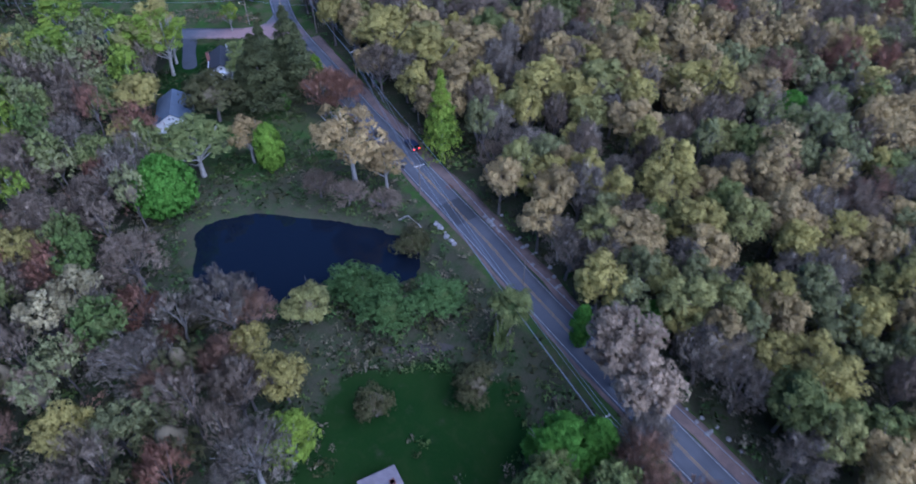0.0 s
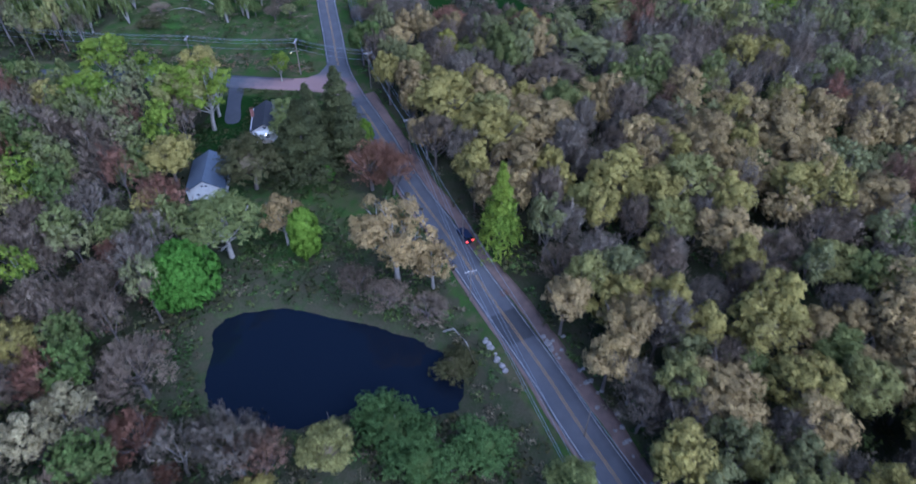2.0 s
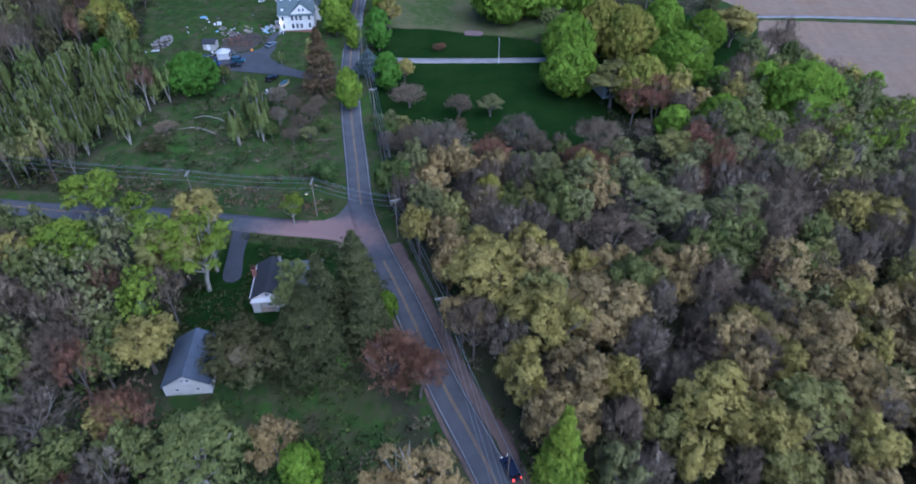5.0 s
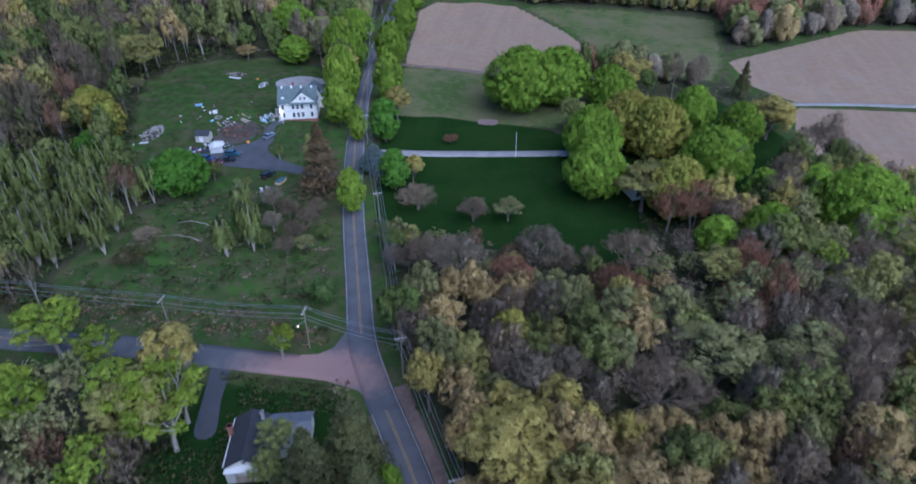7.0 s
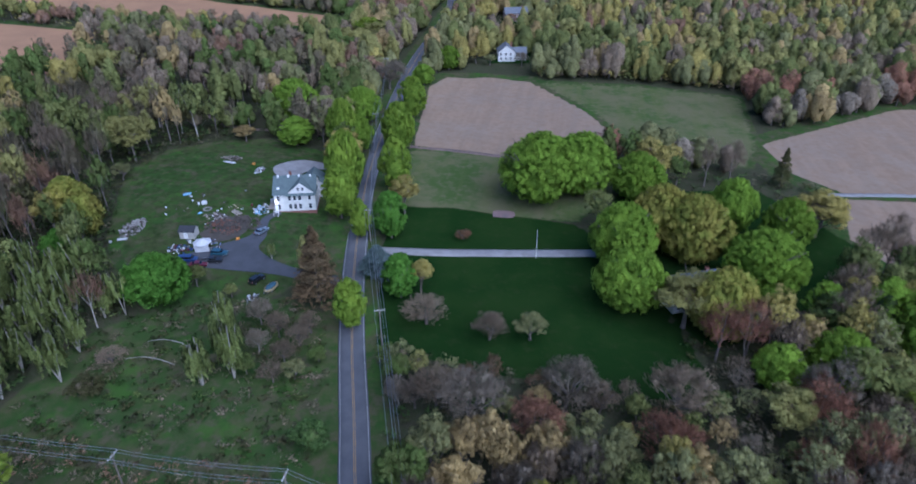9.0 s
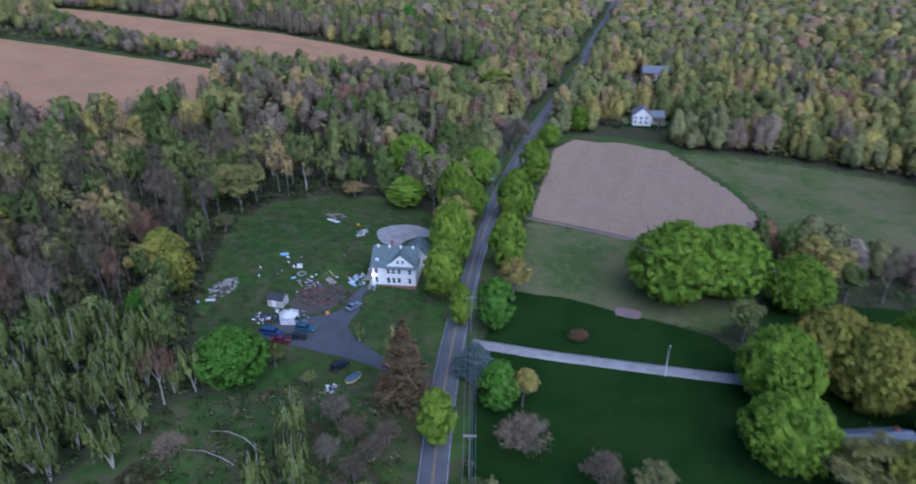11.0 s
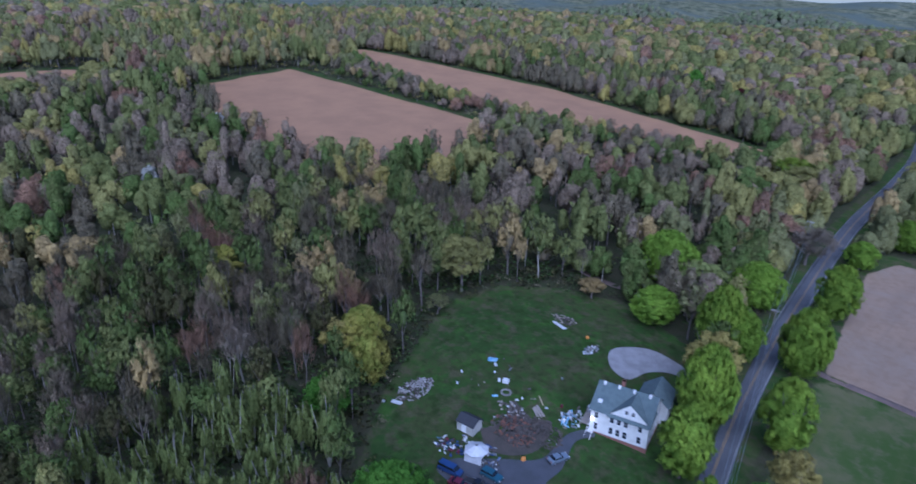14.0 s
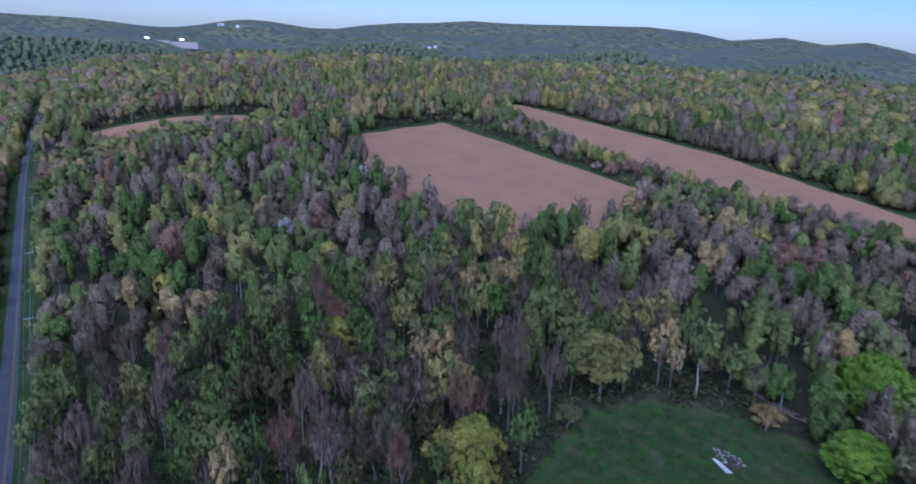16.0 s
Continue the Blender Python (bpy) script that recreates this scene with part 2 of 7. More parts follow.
GRASS_E = [(-77, 303), (-82, 350), (-46, 351), (-2, 336), (-18, 303)]
FIELD_E = [(-82, 354), (-91, 425), (-86, 441), (-66, 446), (-45, 444), (-17, 404), (0, 366), (-20, 352), (-46, 349)]
STRIP_E = [(-45, 446), (-17, 406), (1, 366), (42, 350), (50, 376), (54, 434), (10, 446)]
FIELD_F = [(50, 376), (62, 385), (115, 425), (300, 440), (300, 345), (68, 336), (55, 350)]
FIELD_G = [(66, 332), (300, 341), (300, 255), (90, 252), (76, 270), (60, 305)]
FIELD_A = [(-468, 376), (-479, 446), (-400, 452), (-290, 459), (-258, 395), (-268, 358), (-300, 344), (-390, 345)]
FIELD_B = [(-533, 521), (-513, 543), (-328, 562), (-160, 542), (-166, 517), (-210, 512), (-289, 493), (-390, 494)]
FIELD_C = [(-612, 205), (-606, 237), (-588, 267), (-573, 300), (-560, 328), (-526, 322), (-538, 290), (-556, 250), (-572, 212)]
FIELD_D = [(-300, 985), (-262, 1050), (-200, 1085), (-130, 1060), (-140, 985)]
CLEAR_S = [(-30, 44), (-22, 66), (-4, 68), (12, 64), (14, 50), (4, 36), (-20, 30)]
POND_BANK = [(-66, 104), (-52, 128), (-30, 132), (-20, 118), (-4, 100), (-10, 78), (-36, 74), (-52, 76), (-62, 88)]
GARDEN = [(-76, 128), (-74, 152), (-60, 152), (-34, 140), (-26, 126), (-48, 112)]
BRUSH = [(-36, 86), (-4, 92), (8, 74), (2, 64), (-26, 64), (-34, 74)]
LOT_H = [(-84, 148), (-84, 180), (-54, 179), (-40, 165), (-44, 148)]
LOT_E = [(-14, 292), (-6, 326), (40, 336), (62, 300), (40, 262), (12, 246)]
LOT_FAR = [(-72, 470), (-44, 476), (-46, 500), (-54, 560), (-48, 596), (-76, 592), (-74, 560), (-62, 510)]
BIRCHES = [(-112, 192), (-118, 216), (-124, 236), (-150, 246), (-176, 236), (-176, 196)]


def sp(v, w):
    return w * np.logaddexp(0.0, np.asarray(v, float) / w)


def smooth(v, a, b):
    k = np.clip((np.asarray(v, float) - a) / (b - a), 0, 1)
    return k * k * (3 - 2 * k)


def edge_distance(poly, x, y):
    """Signed distance to a polygon's edge, negative inside."""
    x, y = np.asarray(x, float), np.asarray(y, float)
    d, inside = np.full(x.shape, 1e9), np.zeros(x.shape, bool)
    for (ax, ay), (bx, by) in zip(poly, poly[1:] + poly[:1]):
        ex, ey = bx - ax, by - ay
        k = np.clip(((x - ax) * ex + (y - ay) * ey) / (ex * ex + ey * ey), 0, 1)
        d = np.minimum(d, np.hypot(x - ax - k * ex, y - ay - k * ey))
        cross = (ay > y) != (by > y)
        with np.errstate(divide="ignore", invalid="ignore"):
            inside ^= cross & (x < ex * (y - ay) / (ey if ey else 1e-9) + ax)
    return np.where(inside, -d, d)


def line_distance(pts, x, y):
    x, y = np.asarray(x, float), np.asarray(y, float)
    d = np.full(x.shape, 1e9)
    for (ax, ay), (bx, by) in zip(pts, pts[1:]):
        ex, ey = bx - ax, by - ay
        k = np.clip(((x - ax) * ex + (y - ay) * ey) / (ex * ex + ey * ey), 0, 1)
        d = np.minimum(d, np.hypot(x - ax - k * ex, y - ay - k * ey))
    return d


def waves(x, y, size, seed):
    """Cheap rolling relief, about -1 to 1."""
    r = np.random.RandomState(seed)
    z = 0
    for i in range(7):
        a, f, p = r.uniform(0, 6.28), r.uniform(0.6, 1.7) / size, r.uniform(0, 6.28)
        z = z + np.sin((x * math.cos(a) + y * math.sin(a)) * f * 6.28 + p)
    return z / 4.0


def hills(x, y):
    x, y = np.asarray(x, float), np.asarray(y, float)
    z = 0.03 * (sp(y - 170, 18) - sp(y - 620, 40)) + 0.06 * smooth(y, 150, 300) * (sp(-x - 70, 12) - sp(-x - 490, 40))
    r = np.hypot(x + 70, y - 200)
    z = z + 17 * np.exp(-((x + 780) ** 2 + (y - 430) ** 2) / 190.0 ** 2) + 8 * np.exp(-((x + 600) ** 2 + (y - 760) ** 2) / 220.0 ** 2)
    z = z + 2.3 * np.exp(-((x + 132) / 42.0) ** 2 - ((y - 296) / 48.0) ** 2)
    z = z * (1 - smooth(r, 900, 1900))
    far = -18 * smooth(r, 800, 1400) + 20 * smooth(r, 1300, 2600) + 86 * smooth(r, 2200, 4500)
    far = far + waves(x, y, 700, 3) * 42 * smooth(r, 800, 1700) * (1 - 0.55 * smooth(r, 3200, 4500))
    far = far + 62 * smooth(-x, 2000, 4200) * (1 - smooth(y, 900, 2600))
    far = far + 58 * smooth(y, 900, 2400) * smooth(r, 2900, 4500)
    return -1.8 + z + far


def gz(x, y):
    z = hills(x, y)
    d = edge_distance(POND, x, y)
    return z - 1.1 * (1 - smooth(d, 0.0, 7.0)) - 2.5 * (1 - smooth(d, -5.0, 0.3))


def g1(x, y):
    return float(gz(np.array([x]), np.array([y]))[0])


def mesh_of(name, verts, faces, mats, index=None, shade=False):
    """A mesh from arrays; faces all with the same number of corners, or a list of lists."""
    me = bpy.data.meshes.new(name)
    verts = np.asarray(verts, np.float32)
    faces = np.asarray(faces, np.int32)
    nf, k = faces.shape
    me.vertices.add(len(verts))
    me.vertices.foreach_set("co", verts[:, :3].ravel())
    if verts.shape[1] == 6:
        me.attributes.new("puff", "FLOAT_VECTOR", "POINT").data.foreach_set("vector", verts[:, 3:].ravel())
    me.loops.add(nf * k)
    me.loops.foreach_set("vertex_index", faces.ravel())
    me.polygons.add(nf)
    me.polygons.foreach_set("loop_start", np.arange(0, nf * k, k, dtype=np.int32))
    me.polygons.foreach_set("loop_total", np.full(nf, k, np.int32))
    for m in mats:
        me.materials.append(m)
    if index is not None:
        me.polygons.foreach_set("material_index", np.asarray(index, np.int32))
    if shade:
        me.polygons.foreach_set("use_smooth", np.ones(nf, bool))
    me.update(calc_edges=True)
    return me


def steps(*runs):
    out = []
    for a, b, s in runs:
        out += list(np.arange(a, b, s))
    return np.array(out)


# one ground sheet, finer where the camera passes
grow = lambda a, n, k0, q: a + np.cumsum(k0 * q ** np.arange(n))
gx = np.concatenate([-grow(670, 24, 12, 1.165)[::-1], steps((-670, -170, 6), (-170, 110, 2.5), (110, 320, 7)), grow(320, 26, 12, 1.165)])
gy = np.concatenate([-grow(90, 26, 12, 1.175)[::-1], steps((-90, 20, 6), (20, 350, 2.5), (350, 640, 5)), grow(640, 24, 12, 1.165)])
gx, gy = gx[np.abs(gx) < 4900], gy[np.abs(gy) < 4900]
GX, GY = np.meshgrid(gx, gy)
GZ = gz(GX, GY) + np.where(np.hypot(GX, GY - 150) < 500, 0.08 * waves(GX, GY, 9, 5), 0) * smooth(np.minimum(line_distance(ROAD_PTS, GX, GY), line_distance(SIDE_PTS, GX, GY)), 4, 9)
ii = np.arange(GX.size).reshape(GX.shape)
quads = np.stack([ii[:-1, :-1], ii[:-1, 1:], ii[1:, 1:], ii[1:, :-1]], -1).reshape(-1, 4)


def zone(poly, soft):
    return 1 - smooth(edge_distance(poly, GX, GY), -soft, soft)


lawn = np.maximum.reduce([0.47 * zone(YARD, 4), zone(LAWN_E, 2), 0.6 * zone(CLEAR_S, 4), 0.4 * zone(BRUSH, 3), 0.2 * zone(POND_BANK, 4), 0.45 * zone(GARDEN, 4), 0.8 * zone(LOT_E, 4), 0.6 * zone(LOT_H, 3), 0.8 * zone(LOT_FAR, 4)])
meadow = np.maximum.reduce([zone(MEADOW, 4), zone(YARD, 4), 0.25 * zone(CLEAR_S, 3), zone(LOT_H, 3), 0.7 * zone(GARDEN, 4), 0.42 * zone(POND_BANK, 4)])
red_soil = np.maximum.reduce([zone(FIELD_A, 3), zone(FIELD_B, 3), zone(FIELD_C, 4)])
stubble = np.maximum.reduce([zone(FIELD_E, 2.5), zone(FIELD_F, 3), zone(FIELD_G, 3), zone(FIELD_D, 8)])
hay = np.maximum(0.9 * zone(GRASS_E, 9), 0.62 * zone(STRIP_E, 5))
verge = 1 - smooth(np.minimum(line_distance(ROAD_PTS, GX, GY), line_distance(SIDE_PTS, GX, GY)), 5, 10)
field_edge = np.maximum.reduce([1 - smooth(edge_distance(f, GX, GY), 5, 11) for f in (FIELD_A, FIELD_B, FIELD_C, FIELD_E, FIELD_F, FIELD_G)])
meadow = np.maximum.reduce([meadow, 0.7 * verge, field_edge, zone(GRASS_E, 3), zone(STRIP_E, 3)])


def ground_material():
    m, n, l, p = nodes_of("land")
    at = n.new("ShaderNodeAttribute")
    at.attribute_name = "cover"
    sep = n.new("ShaderNodeSeparateColor")
    l.new(at.outputs["Color"], sep.inputs[0])
    broad, mid, fine = noise_of(n, l, 0.06, 5), noise_of(n, l, 0.4, 5), noise_of(n, l, 3.0, 4)

    def mask(sock, give):
        a = n.new("ShaderNodeMath")
        a.operation = "MULTIPLY_ADD"
        l.new(mid, a.inputs[0])
        a.inputs[1].default_value = give
        l.new(sock, a.inputs[2])
        return step_of(n, l, a.outputs[0], 0.42 + give * 0.5, 0.58 + give * 0.5)

    floor = mix_colour(n, l, step_of(n, l, mid, 0.35, 0.65), (0.052, 0.05, 0.03), (0.03, 0.048, 0.018))
    floor = mix_colour(n, l, step_of(n, l, fine, 0.35, 0.7), floor, (0.066, 0.062, 0.04))
    rough = mix_colour(n, l, step_of(n, l, mid, 0.35, 0.62), (0.038, 0.07, 0.018), (0.072, 0.076, 0.034))
    rough = mix_colour(n, l, step_of(n, l, broad, 0.4, 0.6, 0.0, 0.7), rough, (0.032, 0.066, 0.018))
    rough = mix_colour(n, l, step_of(n, l, noise_of(n, l, 0.11, 5, 0.7), 0.5, 0.66, 0.0, 0.75), rough, (0.05, 0.105, 0.02))
    rough = mix_colour(n, l, step_of(n, l, noise_of(n, l, 0.23, 4, 0.7), 0.48, 0.64, 0.0, 0.75), rough, (0.088, 0.074, 0.047))
    rough = mix_colour(n, l, step_of(n, l, fine, 0.5, 0.75, 0.0, 0.5), rough, (0.036, 0.05, 0.02))
    grass = mix_colour(n, l, step_of(n, l, broad, 0.38, 0.62), (0.011, 0.030, 0.007), (0.017, 0.037, 0.009))
    grass = mix_colour(n, l, step_of(n, l, mid, 0.5, 0.75, 0.0, 0.5), grass, (0.03, 0.042, 0.015))
    grass = mix_colour(n, l, step_of(n, l, fine, 0.35, 0.75, 0.0, 0.35), grass, (0.018, 0.042, 0.01))
    soil = mix_colour(n, l, step_of(n, l, broad, 0.3, 0.7), (0.375, 0.218, 0.12), (0.31, 0.182, 0.105))
    soil = mix_colour(n, l, step_of(n, l, fine, 0.3, 0.7, 0.0, 0.25), soil, (0.18, 0.12, 0.09))
    row = n.new("ShaderNodeTexNoise")
    row.inputs["Scale"].default_value = 1.0
    row.inputs["Detail"].default_value = 5
    turn = n.new("ShaderNodeMapping")
    turn.inputs["Rotation"].default_value, turn.inputs["Scale"].default_value = (0, 0, radians(-12)), (0.28, 0.018, 0.1)
    l.new(n.new("ShaderNodeNewGeometry").outputs["Position"], turn.inputs[0])
    l.new(turn.outputs[0], row.inputs["Vector"])
    straw = mix_colour(n, l, step_of(n, l, row.outputs["Fac"], 0.4, 0.62, 0.0, 0.4), (0.275, 0.20, 0.14), (0.20, 0.145, 0.105))
    straw = mix_colour(n, l, step_of(n, l, broad, 0.35, 0.65, 0.0, 0.5), straw, (0.235, 0.19, 0.15))
    straw = mix_colour(n, l, step_of(n, l, mid, 0.42, 0.66, 0.0, 0.5), straw, (0.22, 0.15, 0.10))
    straw = mix_colour(n, l, step_of(n, l, noise_of(n, l, 0.09, 6, 0.75), 0.52, 0.68, 0.0, 0.55), straw, (0.27, 0.215, 0.165))
    c = mix_colour(n, l, mask(at.outputs["Alpha"], 0.5), floor, rough)
    hay_at = n.new("ShaderNodeAttribute")
    hay_at.attribute_name = "hay"
    cut = mix_colour(n, l, step_of(n, l, broad, 0.36, 0.64), (0.125, 0.12, 0.062), (0.06, 0.095, 0.028))
    cut = mix_colour(n, l, step_of(n, l, row.outputs["Fac"], 0.45, 0.6, 0.0, 0.5), cut, (0.105, 0.115, 0.045))
    cut = mix_colour(n, l, step_of(n, l, mid, 0.45, 0.7, 0.0, 0.6), cut, (0.13, 0.122, 0.07))
    c = mix_colour(n, l, mask(hay_at.outputs["Fac"], 0.5), c, cut)
    c = mix_colour(n, l, mask(sep.outputs[0], 0.35), c, grass)
    c = mix_colour(n, l, mask(sep.outputs[1], 0.12), c, soil)
    c = mix_colour(n, l, mask(sep.outputs[2], 0.3), c, straw)
    cn = n.new("ShaderNodeAttribute")
    cn.attribute_name = "canopy"
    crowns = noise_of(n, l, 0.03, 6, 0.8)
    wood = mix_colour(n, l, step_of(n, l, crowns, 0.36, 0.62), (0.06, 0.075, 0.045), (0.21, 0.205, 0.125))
    # bluish grey-green tint: haze of distance painted into the far canopy
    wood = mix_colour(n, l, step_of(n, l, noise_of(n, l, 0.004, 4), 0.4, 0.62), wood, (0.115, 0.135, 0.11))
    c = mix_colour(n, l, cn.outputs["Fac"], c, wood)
    l.new(c, p.inputs["Base Color"])
    p.inputs["Roughness"].default_value = 0.95
    p.inputs["Specular IOR Level"].default_value = 0.0
    bump_of(n, l, p, fine, 0.6, 0.15)
    tops = n.new("ShaderNodeBump")
    tops.inputs["Distance"].default_value = 9.0
    l.new(cn.outputs["Fac"], tops.inputs["Strength"])
    l.new(noise_of(n, l, 0.045, 3, 0.6), tops.inputs["Height"])
    l.new(p.inputs["Normal"].links[0].from_socket, tops.inputs["Normal"])
    l.new(tops.outputs[0], p.inputs["Normal"])
    return m


GROUND = ground_material()
ground = new("ground", mesh_of("ground", np.stack([GX, GY, GZ], -1).reshape(-1, 3), quads, [GROUND], shade=True))
attr = ground.data.color_attributes.new("cover", "FLOAT_COLOR", "POINT")
attr.data.foreach_set("color", np.stack([lawn, red_soil, stubble, meadow], -1).astype(np.float32).ravel())
hay_layer = ground.data.attributes.new("hay", "FLOAT", "POINT")
hay_layer.data.foreach_set("value", hay.astype(np.float32).ravel())
can = ground.data.attributes.new("canopy", "FLOAT", "POINT")
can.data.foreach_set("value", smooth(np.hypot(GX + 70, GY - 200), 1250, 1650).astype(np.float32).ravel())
tagged(ground, "wooded rolling ground with lawns, meadow and ploughed brown fields", "ground", kind="structure")


# ---- roads ----
def curve_points(pts, step):
    """Evenly spaced points of a smooth line through pts."""
    p = [Vector((*q, 0)) for q in pts]
    p = [p[0] * 2 - p[1]] + p + [p[-1] * 2 - p[-2]]
    dense = []
    for a, b, c, d in zip(p, p[1:], p[2:], p[3:]):
        for k in range(24):
            t = k / 24
            dense.append(0.5 * (2 * b + (c - a) * t + (2 * a - 5 * b + 4 * c - d) * t * t + (3 * b - a - 3 * c + d) * t ** 3))
    dense.append(p[-2])
    out, left = [dense[0]], step
    for a, b in zip(dense, dense[1:]):
        ln = (b - a).length
        while ln >= left:
            a = a + (b - a) * (left / ln)
            ln = (b - a).length
            out.append(a)
            left = step
        left -= ln
    return np.array([(v.x, v.y) for v in out])


def ribbon(name, line, offs, lift, mat, label, category, jitter=0.0, seed=1, thick=0.25):
    """A strip along a line between two side offsets (left is plus), draped on the land, with thickness."""
    r = np.random.RandomState(seed)
    d = np.gradient(line, axis=0)
    nrm = np.stack([-d[:, 1], d[:, 0]], -1) / np.linalg.norm(d, axis=1)[:, None]
    cols = np.linspace(offs[0], offs[1], 5 if abs(offs[1] - offs[0]) > 1 else 2)
    k = len(cols)
    wob = np.convolve(r.normal(0, 1, len(line) + 8), np.ones(5) / 5, "same")[4:4 + len(line)]
    rows = []
    for i, o in enumerate(cols):
        oo = o + (jitter * wob if i in (0, k - 1) else 0)
        q = line + nrm * (oo[:, None] if isinstance(oo, np.ndarray) else oo)
        rows.append(np.column_stack([q, hills(line[:, 0], line[:, 1]) + lift]))
    rows = [rows[0] - (0, 0, thick)] + rows + [rows[-1] - (0, 0, thick)]
    v = np.stack(rows, 1)
    idx = np.arange(v.shape[0] * v.shape[1]).reshape(v.shape[:2])
    f = np.stack([idx[:-1, :-1], idx[:-1, 1:], idx[1:, 1:], idx[1:, :-1]], -1).reshape(-1, 4)[:, ::-1]
    return tagged(new(name, mesh_of(name, v.reshape(-1, 3), f, [mat])), label, category, kind="structure")


main_line, side_line = curve_points(ROAD_PTS, 2.5), curve_points(SIDE_PTS, 2.5)
ribbon("road", main_line, (-3.1, 3.1), 0.16, ASPHALT, "grey two-lane asphalt road through the woods", "road", 0.12, 1)
ribbon("side_road", side_line, (-3.1, 3.1), 0.13, ASPHALT, "grey asphalt side road meeting the main road", "road", 0.15, 2)


def stretch(line, y0, y1):
    return line[(line[:, 1] > y0) & (line[:, 1] < y1)]


ribbon("shoulder", stretch(main_line, 20, 182), (-5.9, -3.0), 0.10, SHOULDER, "brown dirt shoulder littered with stones along the road", "road shoulder", 0.5, 3)
ribbon("shoulder", stretch(main_line, 20, 178), (3.0, 3.8), 0.09, SHOULDER, "narrow dirt shoulder beside the road", "road shoulder", 0.3, 4)
for off in (-0.17, 0.17):
    ribbon("centre_line", stretch(main_line, -40, 178), (off - 0.06, off + 0.06), 0.175, YELLOW, "faded yellow centre line on the asphalt", "road marking", thick=0.01)
    ribbon("centre_line", stretch(main_line, 194, 1200), (off - 0.06, off + 0.06), 0.175, YELLOW, "faded yellow centre line on the asphalt", "road marking", thick=0.01)
    ribbon("centre_line", side_line[side_line[:, 0] < -110], (off - 0.06, off + 0.06), 0.145, YELLOW, "faded yellow centre line on the asphalt", "road marking", thick=0.01)
ribbon("edge_line", stretch(main_line, -40, 1200), (-2.82, -2.7), 0.175, WHITE_LINE, "worn white edge line on the asphalt", "road marking", thick=0.01)
ribbon("edge_line", stretch(main_line, -40, 178), (2.7, 2.82), 0.175, WHITE_LINE, "worn white edge line on the asphalt", "road marking", thick=0.01)
ribbon("edge_line", stretch(main_line, 197, 1200), (2.7, 2.82), 0.175, WHITE_LINE, "worn white edge line on the asphalt", "road marking", thick=0.01)
ribbon("road_patch", stretch(main_line, 101, 110), (-3.0, 3.0), 0.166, ASPHALT_NEW, "dark square patch of newer asphalt", "road patch", 0, 5, 0.02)
def apron():
    """The flared mouth of the side road."""
    pts = [(-45.6, 175.5), (-51.5, 180.3), (-58, 181.6), (-66, 181.9), (-66, 187.9), (-62.5, 188.6), (-59.8, 191), (-58.6, 196.5), (-54, 194), (-49, 184)]
    bm = bmesh.new()
    bm.faces.new([bm.verts.new((x, y, float(hills(x, y)) + 0.145)) for x, y in pts])
    bmesh.ops.triangulate(bm, faces=bm.faces)
    me = bpy.data.meshes.new("road_mouth")
    bm.to_mesh(me)
    bm.free()
    me.materials.append(ASPHALT)
    tagged(new("road_mouth", me), "flared asphalt mouth of the side road", "road", kind="structure")


apron()

# ---- trees ----
NOM_R, NOM_H = 5.0, 15.0


def tube(path, radii, sides=5):
    """A tapered tube along a path: vertices and quads."""
    path = [Vector(p) for p in path]
    v, f = [], []
    for i, (p, r) in enumerate(zip(path, radii)):
        d = (path[min(i + 1, len(path) - 1)] - path[max(i - 1, 0)]).normalized()
        a = d.orthogonal().normalized()
        b = d.cross(a)
        for k in range(sides):
            w = 2 * math.pi * k / sides
            v.append(p + (a * math.cos(w) + b * math.sin(w)) * r)
        if i:
            o = (i - 1) * sides
            for k in range(sides):
                a1, b1 = o + k, o + (k + 1) % sides
                f += [(a1, b1, b1 + sides), (a1, b1 + sides, a1 + sides)]
    return np.array([tuple(q) for q in v]), np.array(f)


def join(parts):
    vs, fs, n = [], [], 0
    for v, f in parts:
        vs.append(v)
        fs.append(f + n)
        n += len(v)
    return np.concatenate(vs), np.concatenate(fs)


def puffed(v, soft):
    """Corners three by three, each with the way its part of the crown swells."""
    soft = soft / np.maximum(np.linalg.norm(soft, axis=1), 1e-6)[:, None]
    return np.concatenate([v.reshape(-1, 3), np.repeat(soft, 3, axis=0)], 1)


def leaves(centre, normal, length, width, r, bend=0.0, soft=None):
    """One three-cornered leaf cluster for each centre, facing about its normal."""
    n = len(centre)
    soft = normal if soft is None else soft
    normal = normal / np.maximum(np.linalg.norm(normal, axis=1), 1e-6)[:, None]
    a = np.cross(normal, r.normal(0, 1, (n, 3)))
    a /= np.maximum(np.linalg.norm(a, axis=1), 1e-6)[:, None]
    b = np.cross(normal, a)
    l, w = (np.broadcast_to(q, n)[:, None] * r.uniform(0.65, 1.4, (n, 1)) for q in (length, width))
    v = np.stack([centre - a * l * 0.6 - b * w, centre + a * l, centre - a * l * 0.5 + b * w + normal * bend * l], 1)
    return puffed(v, soft + normal * 0.3), np.arange(3 * n).reshape(-1, 3)


FULL = ("round", "biground")


